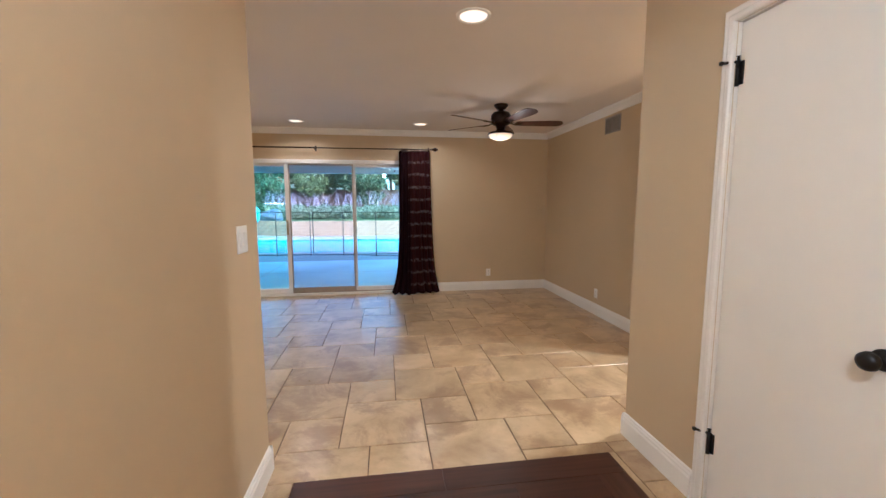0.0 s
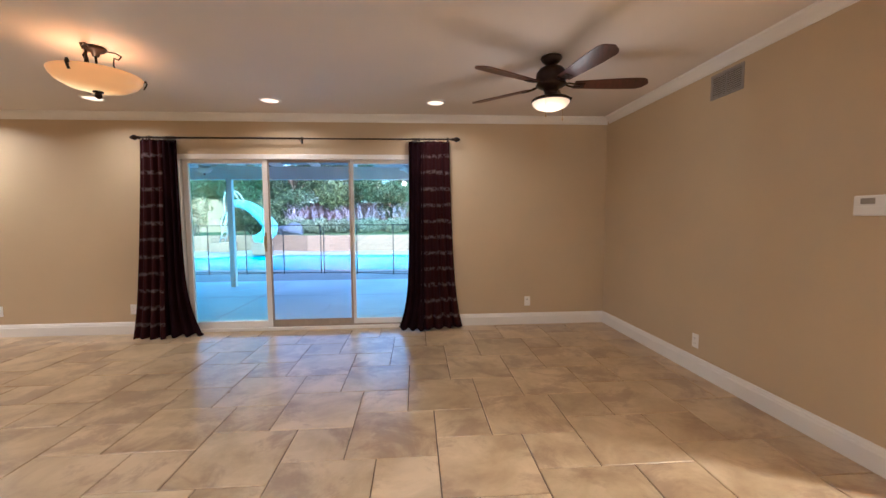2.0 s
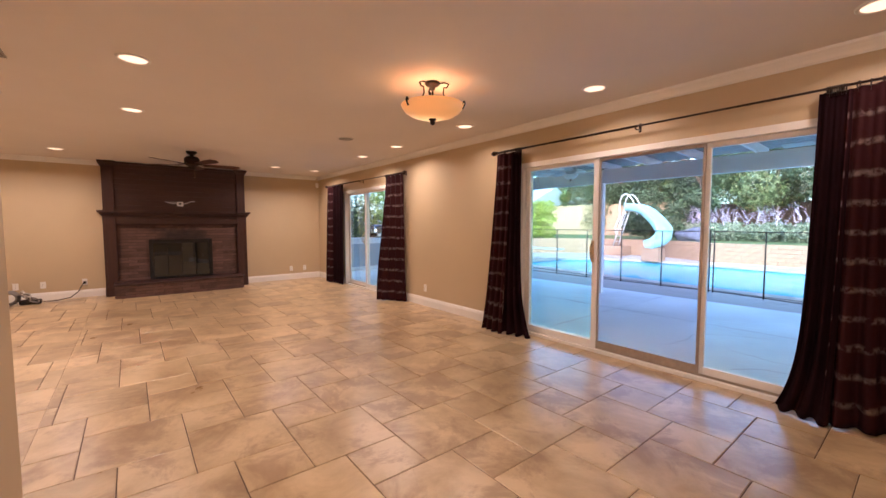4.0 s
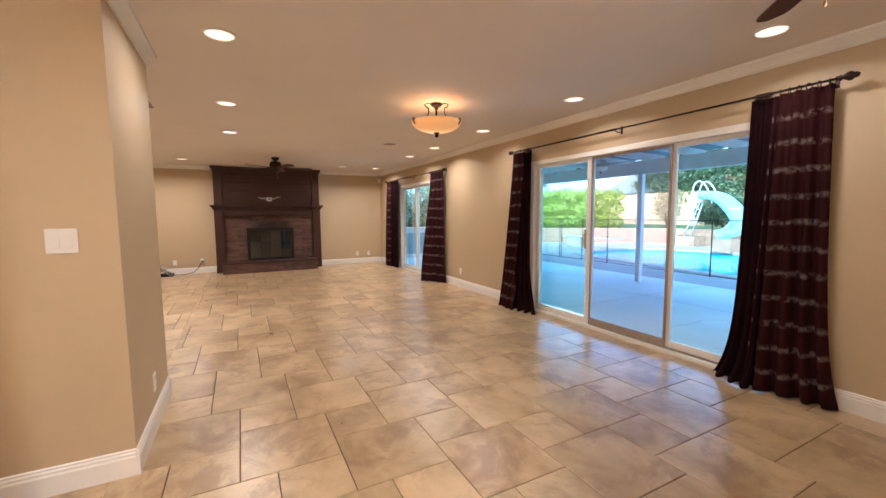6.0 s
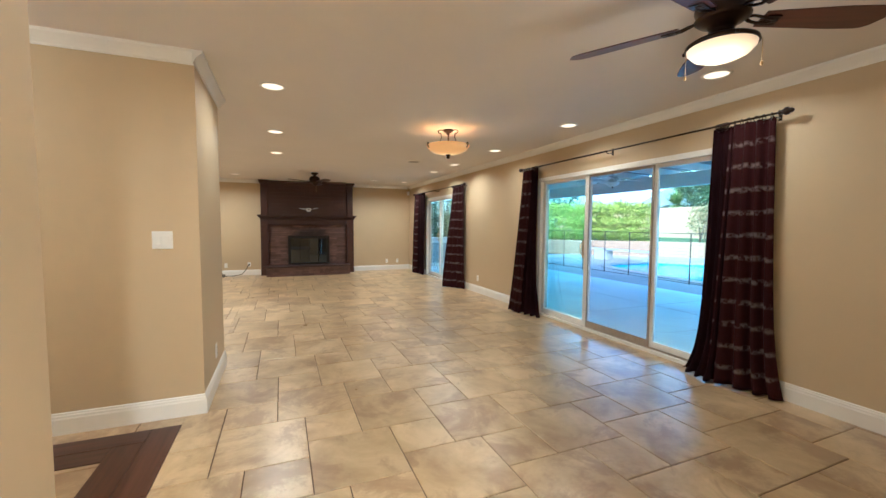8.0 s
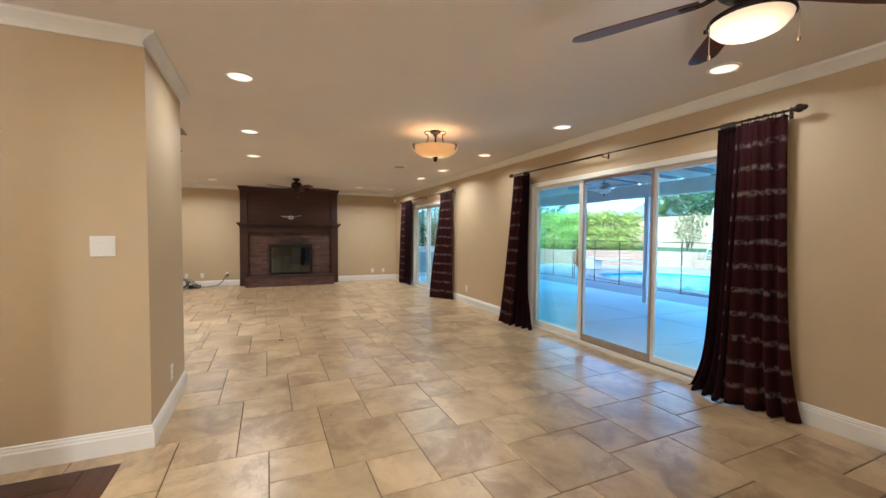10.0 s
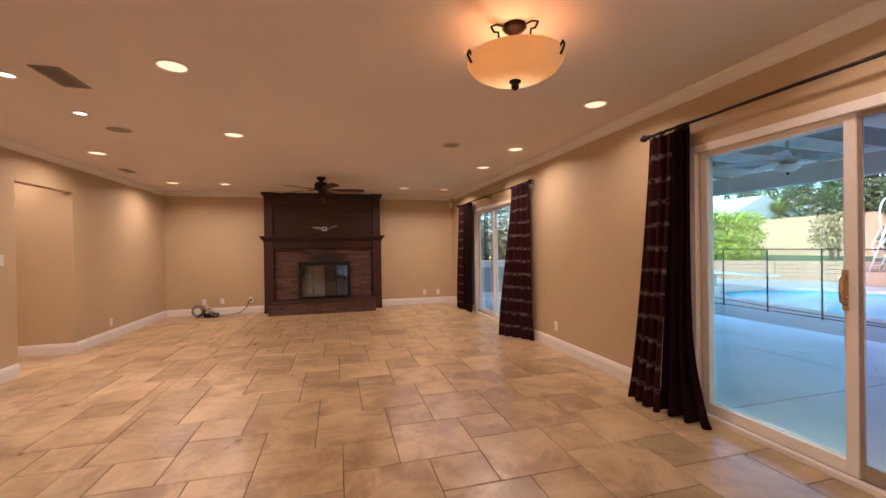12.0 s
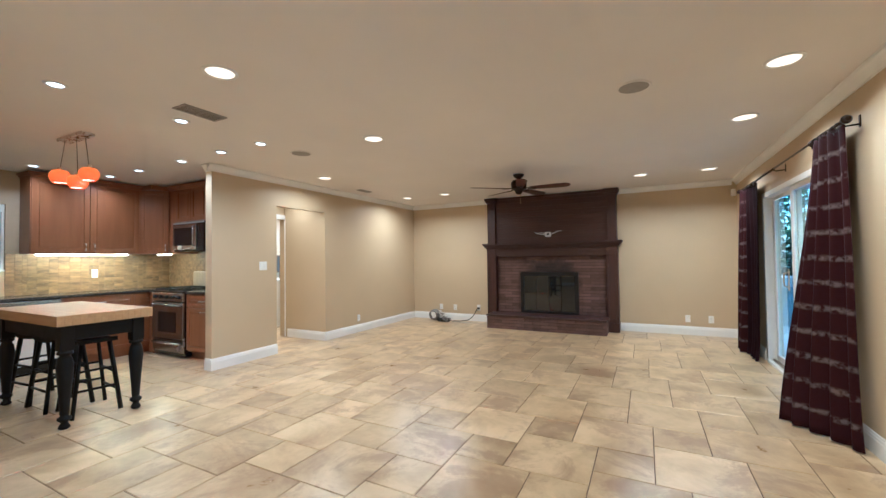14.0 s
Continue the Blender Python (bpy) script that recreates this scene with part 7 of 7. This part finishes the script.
def sage(at, seed, n=70):
    d = thing("sage_bush", at, "grey-green sage bush with purple flower spikes", "shrub", "flowering sage bushes")
    rng = np.random.default_rng(seed)
    leaf_mesh("foliage", [(0, 0, 0.35, 0.75, 0.6, 0.42), (0.3, 0.1, 0.45, 0.55, 0.5, 0.40), (-0.35, 0, 0.4, 0.5, 0.5, 0.36)], 2200, 0.12, seed, M["leaf_blue"], d)
    v, f = [], []
    for k in range(n):
        a = rng.uniform(0, 2 * math.pi)
        lean = rng.uniform(0.2, 0.95)
        base = Vector((rng.uniform(-0.5, 0.5), rng.uniform(-0.4, 0.4), 0.45))
        tip = base + Vector((math.cos(a) * lean, math.sin(a) * lean, rng.uniform(0.55, 1.15)))
        for s in range(12):
            p = base.lerp(tip, 0.40 + 0.60 * s / 11) + Vector((0, 0, 0.16 * math.sin(math.pi * s / 11))) + Vector(rng.normal(size=3)) * 0.016
            n0 = len(v)
            q = 0.030 * (1.1 - s / 12)
            v += [tuple(p + Vector((q, 0, -q))), tuple(p + Vector((0, q, q))), tuple(p + Vector((-q, -q, 0)))]
            f.append((n0, n0 + 1, n0 + 2))
    me = bpy.data.meshes.new("blooms")
    me.from_pydata(v, [], f)
    me.materials.append(M["bloom"])
    o = new("blooms", me)
    o.parent = d
    o["label"] = "purple flower spikes"


for k, (sx, sy) in enumerate(((-4.6, 22.6), (-3.3, 22.9), (-1.9, 22.5), (-0.4, 22.8), (0.9, 22.4), (2.3, 22.7), (3.9, 22.5), (-5.8, 23.0))):
    sage((sx, sy, 0.58), 60 + k, 24)
shrub((-7.3, 21.6, 0.58), [(0, 0, 0.7, 0.9, 0.8, 0.6), (0.7, 0.1, 0.6, 0.7, 0.7, 0.55), (-0.7, 0, 0.75, 0.7, 0.7, 0.6), (0.1, 0, 1.1, 0.7, 0.6, 0.5)], 6500, 0.13, 5, M["leaf_dark"], "shrub", "rounded dark green shrub behind the slide")
shrub((-10.3, 22.0, 0.58), [(0, 0, 0.8, 0.7, 0.6, 0.5), (0.3, 0, 1.4, 0.6, 0.6, 0.5), (-0.3, 0.1, 1.3, 0.5, 0.5, 0.5)], 1100, 0.13, 6, M["leaf_red"], "shrub", "loose red-tinged shrub by the boundary wall")
M["boulder"] = material("blue_grey_boulder", (0.085, 0.10, 0.14), 0.85, vary=0.25, scale=3, fine=30, bump=0.8)
bm = bmesh.new()
bmesh.ops.create_icosphere(bm, subdivisions=3, radius=1.0)
for v in bm.verts:
    q = v.co.copy()
    k = 1 + 0.14 * math.sin(3.1 * q.x + 1.7 * q.y) + 0.10 * math.cos(4.3 * q.z + 2.9 * q.x) + 0.05 * math.sin(9 * q.y)
    v.co = Vector((q.x * 0.62 * k, q.y * 0.42 * k, q.z * 0.36 * k))
rock = tagged(obj("boulder", bm, M["boulder"]), "blue-grey boulder lying on the lawn", "boulder")
rock.location = (-5.45, 21.3, 0.78)
shrub((4.2, 21.6, 0.58), [(0, 0, 0.5, 0.6, 0.6, 0.45), (0.5, 0.1, 0.4, 0.5, 0.5, 0.4)], 2000, 0.16, 7, M["leaf_mid"], "shrub", "fresh green leafy plant")
for k, (tx, ty, th, ts, mt, lab) in enumerate((
        (-6.4, 25.5, 5.6, 2.0, "leaf_dark", "dark green garden tree"), (-3.6, 26.0, 5.0, 2.2, "leaf_mid", "olive green spreading tree"),
        (-0.6, 25.4, 4.6, 1.9, "leaf_dark", "dark leafy garden tree"), (2.6, 26.0, 5.2, 2.0, "leaf_mid", "airy olive green tree"),
        (6.2, 26.2, 5.4, 2.2, "leaf_mid", "light green garden tree"), (-9.8, 28.0, 6.4, 2.4, "leaf_dark", "tall dark green tree"),
        (-13.4, 28.5, 6.8, 2.5, "leaf_dark", "tall dark evergreen garden tree"), (-22.5, 37.0, 7.2, 2.6, "leaf_mid", "broad green garden tree"),
        (-21.0, 21.0, 6.0, 2.6, "leaf_dark", "dark tree beyond the hedge"), (0.9, 30.5, 7.5, 2.8, "leaf_dark", "tall dark tree behind the fence"),
        (-6.0, 31.5, 8.0, 3.0, "leaf_dark", "tall dark tree behind the fence"), (8.5, 31.0, 7.5, 3.0, "leaf_dark", "tall dark tree behind the fence"),
        (-11.5, 31.0, 8.0, 3.0, "leaf_dark", "tall dark tree beyond the boundary wall"), (-16.0, 32.0, 8.0, 3.0, "leaf_mid", "tall olive tree beyond the boundary wall"),
        (-2.6, 30.0, 7.0, 2.6, "leaf_mid", "olive green tree behind the fence"), (4.6, 30.0, 7.2, 2.6, "leaf_dark", "dark green tree behind the fence"))):
    tree((tx, ty, 0.58), th, ts, 80 + k, M[mt], lab, 11000, 0.15, 0.16)


for k in range(9):
    tree((-37.0 + 3.1 * k, 39.5 + 1.3 * (k % 3), 0.3), 8.4 + 0.7 * (k % 4), 1.7, 140 + k, M["leaf_dark"], "tall narrow dark cypress beyond the neighbouring house", 6500, 0.22, 0.08)


# ---- boundary fences and the neighbour's house ----
def board_fence():
    d = thing("board_fence", (0, 28.2, 0.5), "weathered brown wooden board fence", "fence")
    x = -7.5
    bm0 = bm_box(0, 0.145, -0.01, 0.01, 0, 1.9, bevel=0.0)
    me = bpy.data.meshes.new("board")
    bm0.to_mesh(me)
    bm0.free()
    me.materials.append(M["fence_wood"])
    while x < 13:
        o = new("board", me)
        o.parent = d
        o.location = (x, 0, random.uniform(-0.02, 0.02))
        x += 0.15
    for z in (0.4, 1.5):
        part("rail", bm_box(-7.5, 13, 0.012, 0.05, z, z + 0.09), M["fence_wood"], d)


board_fence()
# Added wall: it blocks the sun that would enter by the kitchen window.
bm = bm_box(-9.5, 6.0, K_SOUTH - 1.35, K_SOUTH - 1.2, GZ, 3.4)
structure("sun_block_wall", bm, M["stucco"], "plain stucco wall added to keep sun out of the kitchen", "wall")
bm = bmesh.new()
box(bm, -26, -7.6, 27.0, 27.2, 0.3, 2.5)
box(bm, -26, -7.6, 26.97, 27.23, 2.5, 2.58)
structure("boundary_wall", bm, M["stucco"], "cream stucco boundary wall", "wall")


def neighbour(at, w, dp, h, rz, label, wallmat, roofmat):
    d = thing("house", at, label, "house", rz=rz)
    part("wall", bm_box(-w / 2, w / 2, -dp / 2, dp / 2, 0, h), M[wallmat], d)
    bm = bmesh.new()
    e, r = 0.5, 1.5
    v = [bm.verts.new(p) for p in ((-w / 2 - e, -dp / 2 - e, h - 0.05), (w / 2 + e, -dp / 2 - e, h - 0.05), (w / 2 + e, dp / 2 + e, h - 0.05), (-w / 2 - e, dp / 2 + e, h - 0.05), (-w / 2 - e, 0, h + r), (w / 2 + e, 0, h + r))]
    for q in ((0, 1, 5, 4), (2, 3, 4, 5), (0, 4, 3), (1, 2, 5), (3, 2, 1, 0)):
        bm.faces.new([v[i] for i in q])
    part("roof", bm, M[roofmat], d)
    for wx in (-w / 4, w / 4):
        win = part("window", bm_box(wx - 0.6, wx + 0.6, -dp / 2 - 0.04, -dp / 2, 0.9, 2.0, bevel=0.01), M["vinyl"], d)
        part("pane", bm_box(wx - 0.53, wx + 0.53, -dp / 2 - 0.05, -dp / 2 - 0.041, 0.97, 1.93), M["oven_glass"], win)


neighbour((-24.2, 31.0, 0.3), 9, 6, 2.6, 0, "neighbouring pale bungalow with a low roof", "stucco", "roof_pale")
neighbour((6.5, 36.0, 0.3), 10, 7, 3.6, 5, "neighbouring ochre house beyond the fence", "stucco", "fence_wood")


# ---- pool slide and diving board ----
def pool_slide():
    d = thing("pool_slide", (-6.3, 19.0, PATIO), "pale blue pool slide with a white ladder", "pool slide")
    path = [(-1.25, 1.02, 2.06), (-0.8, 0.95, 2.03), (-0.35, 0.80, 1.84), (0.10, 0.55, 1.50), (0.50, 0.25, 1.18), (0.78, -0.10, 0.92), (0.85, -0.42, 0.72), (0.74, -0.74, 0.58), (0.58, -0.98, 0.52)]
    sm = []
    for i in range(len(path) - 1):
        for s in range(5):
            sm.append(Vector(path[i]).lerp(Vector(path[i + 1]), s / 5))
    sm.append(Vector(path[-1]))
    for _ in range(4):
        sm = [sm[0]] + [(sm[i - 1] + sm[i] * 2 + sm[i + 1]) / 4 for i in range(1, len(sm) - 1)] + [sm[-1]]
    bm = bmesh.new()
    prof = [(-0.27, 0.26), (-0.25, 0.05), (-0.17, -0.03), (0, -0.06), (0.17, -0.03), (0.25, 0.05), (0.27, 0.26), (0.29, 0.26), (0.275, 0.03), (0.19, -0.055), (0, -0.085), (-0.19, -0.055), (-0.275, 0.03), (-0.29, 0.26)]
    rings = []
    for i, p in enumerate(sm):
        t = (sm[min(i + 1, len(sm) - 1)] - sm[max(i - 1, 0)]).normalized()
        side = t.cross(Vector((0, 0, 1))).normalized()
        upv = side.cross(t)
        rings.append([bm.verts.new(p + side * a + upv * b) for a, b in prof])
    for a, b in zip(rings, rings[1:]):
        for k in range(len(prof)):
            f = bm.faces.new((a[k], a[(k + 1) % len(prof)], b[(k + 1) % len(prof)], b[k]))
            f.smooth = True
    bm.faces.new(rings[0][::-1])
    bm.faces.new(rings[-1])
    part("chute", bm, M["slide"], d, "curved pale blue chute")
    for s in (-1, 1):
        bm = bmesh.new()
        yy = 1.0 + s * 0.24
        tube(bm, [(-1.75, yy, 0.42), (-1.28, yy, 2.0)], 0.028, 8)
        part("ladder_rail", bm, M["white_tube"], d)
        bm = bmesh.new()
        pts = [(-1.62, yy, 0.95), (-1.68, yy, 1.25)] + [(-1.46 + 0.42 * (1 - math.cos(a)) * 0.9 - 0.16 * math.sin(a), yy, 1.80 + 0.92 * math.sin(a)) for a in [math.pi * i / 14 for i in range(15)]]
        tube(bm, pts, 0.024, 8)
        part("handrail", bm, M["white_tube"], d, "looped white handrail")
    for k in range(6):
        z = 0.62 + 0.25 * k
        x = -1.75 + 0.47 * (z - 0.42) / 1.58
        part("rung", bm_box(x - 0.05, x + 0.05, 0.77, 1.23, z - 0.012, z + 0.012, bevel=0.004), M["white_tube"], d)
    part("pedestal", bm_box(0.35, 0.98, -1.05, -0.45, 0.0, 0.50, bevel=0.02), M["block"], d, "tan block pedestal")
    part("ladder_step", bm_box(-2.15, -1.25, 0.65, 1.4, 0.0, 0.42, bevel=0.015), M["block"], d, "tan block step under the ladder")


pool_slide()


def diving_board():
    d = thing("diving_board", (-9.3, 15.6, PATIO), "white diving board on a low stand", "diving board")
    part("board", bm_box(-1.5, 1.4, -0.23, 0.23, 0.42, 0.47, bevel=0.012), M["white_tube"], d)
    part("stand", bm_box(-1.2, -0.5, -0.18, 0.18, 0.0, 0.42, bevel=0.02), M["white_tube"], d)


diving_board()


# ---- barbecue island outside the narrow door ----
def barbecue():
    d = thing("barbecue_island", (-10.3, 8.6, PATIO), "white painted barbecue island with a steel grill", "barbecue")
    bm = bm_box(-0.35, 0.35, -2.0, 2.6, 0, 0.93, bevel=0.01)
    part("base", bm, M["white_wood"], d)
    part("counter", bm_box(-0.40, 0.42, -2.05, 2.65, 0.93, 0.99, bevel=0.01), M["white_wood"], d)
    for k in range(5):
        y = -1.9 + 0.9 * k
        part("panel", bm_box(0.351, 0.365, y, y + 0.78, 0.12, 0.82, bevel=0.006), M["roof_pale"], d)
    g_ = part("grill", bm_box(-0.30, 0.36, 0.2, 1.0, 0.99, 1.15, bevel=0.02), M["steel"], d, "stainless grill")
    bm = bmesh.new()
    lathe(bm, [(0, -0.4), (0.27, -0.4), (0.27, 0.4), (0, 0.4)], 24, (0.03, 0.6, 1.15), Matrix.Rotation(radians(90), 4, 'X'))
    part("hood", bm, M["steel"], g_)
    bm = bmesh.new()
    tube(bm, [(0.26, 0.25, 1.2), (0.33, 0.25, 1.22), (0.33, 0.95, 1.22), (0.26, 0.95, 1.2)], 0.012, 8)
    part("handle", bm, M["chrome"], g_)


barbecue()

# ---- floor tiles ----
TA, TB, GR = 0.513, 0.337, 0.0055            # large and small tile with their joint
TILE_O = (0.064, 2.903)
BORDER = (-0.125, 1.565, 2.137)             # outer west, east and north edge of the plank border
BW = 0.325


def tile_mesh(name, w, h):
    bm = bmesh.new()
    b, t = 0.003, 0.010
    lo = [bm.verts.new(p) for p in ((0, 0, -t), (w, 0, -t), (w, h, -t), (0, h, -t))]
    mid = [bm.verts.new(p) for p in ((0, 0, -b), (w, 0, -b), (w, h, -b), (0, h, -b))]
    up = [bm.verts.new(p) for p in ((b, b, 0), (w - b, b, 0), (w - b, h - b, 0), (b, h - b, 0))]
    for a, c_ in ((lo, mid), (mid, up)):
        for i in range(4):
            bm.faces.new((a[i], a[(i + 1) % 4], c_[(i + 1) % 4], c_[i]))
    bm.faces.new(up)
    me = bpy.data.meshes.new(name)
    bm.to_mesh(me)
    bm.free()
    me.materials.append(M["tile"])
    return me


def clip(r, q):
    a, b, c_, d_ = max(r[0], q[0]), min(r[1], q[1]), max(r[2], q[2]), min(r[3], q[3])
    return (a, b, c_, d_) if b - a > 0.012 and d_ - c_ > 0.012 else None


def tile_rects():
    bx0, bx1, by = BORDER
    zones = [(WEST, 4.6, by, NORTH + 0.02), (WEST, bx0, K_SOUTH, by), (bx1, 4.6, K_SOUTH, by), (bx0 + BW, bx1 - BW, ENTRY_BACK, by - BW)]
    out = []
    for i in range(-26, 27):
        for j in range(-26, 27):
            ox, oy = TILE_O[0] - i * TA + j * TB, TILE_O[1] + i * TB + j * TA
            for r in ((ox, ox + TB, oy, oy + TB), (ox - TA, ox, oy + TB - TA, oy + TB)):
                r = (r[0] + GR / 2, r[1] - GR / 2, r[2] + GR / 2, r[3] - GR / 2)
                for q in zones:
                    k = clip(r, q)
                    if k and not (k[0] > ENTRY_X + T and k[3] < ENTRY_Y - T):
                        out.append(k)
    return out


shared = {}
rest = []
singles = 0
for r in tile_rects():
    w, h = round(r[1] - r[0], 3), round(r[3] - r[2], 3)
    near = -3.6 < (r[0] + r[1]) / 2 < 2.9 and (r[2] + r[3]) / 2 > 1.2
    if near and singles < 300:
        if (w, h) not in shared:
            shared[(w, h)] = tile_mesh("tile", w, h)
        o = new("tile", shared[(w, h)])
        o.location = (r[0], r[2], random.uniform(-0.0006, 0.0006))
        o.parent = floor
        singles += 1
    else:
        rest.append(r)
verts, faces = [], []
for r in rest:
    b, n = 0.003, len(verts)
    z = random.uniform(-0.0006, 0.0006)
    for (e, zz) in ((0, -0.010), (0, -b), (b, 0)):
        verts += [(r[0] + e, r[2] + e, zz + z), (r[1] - e, r[2] + e, zz + z), (r[1] - e, r[3] - e, zz + z), (r[0] + e, r[3] - e, zz + z)]
    for k in (0, 4):
        faces += [(n + k + i, n + k + (i + 1) % 4, n + k + 4 + (i + 1) % 4, n + k + 4 + i) for i in range(4)]
    faces.append((n + 8, n + 9, n + 10, n + 11))
me = bpy.data.meshes.new("far_tiles")
me.from_pydata(verts, [], faces)
me.materials.append(M["tile"])
ob = new("far_tiles", me)
ob.parent = floor
ob["kind"] = "stuff"

# dark plank border inlaid in the entry floor
bx0, bx1, by = BORDER
PW = BW / 2


def plank(xa, xb, ya, yb, mat):
    bm = bm_box(xa + 0.0015, xb - 0.0015, ya + 0.0015, yb - 0.0015, -0.010, 0.0015)
    part("plank", bm, M[mat], floor, "dark brown wood-look plank")


for k in range(2):
    ya, yb = by - (k + 1) * PW, by - k * PW
    cuts = [bx0 + k * PW, 0.62 + 0.34 * k, bx1 - k * PW]
    for a, b in zip(cuts, cuts[1:]):
        plank(a, b, ya, yb, "plank")
    for xa in (bx0 + k * PW, bx1 - (k + 1) * PW):
        ys = [ENTRY_BACK, -0.4 + 0.3 * k, 0.75 + 0.3 * k, by - (k + 1) * PW]
        for a, b in zip(ys, ys[1:]):
            plank(xa, xa + PW, a, b, "plank_y")
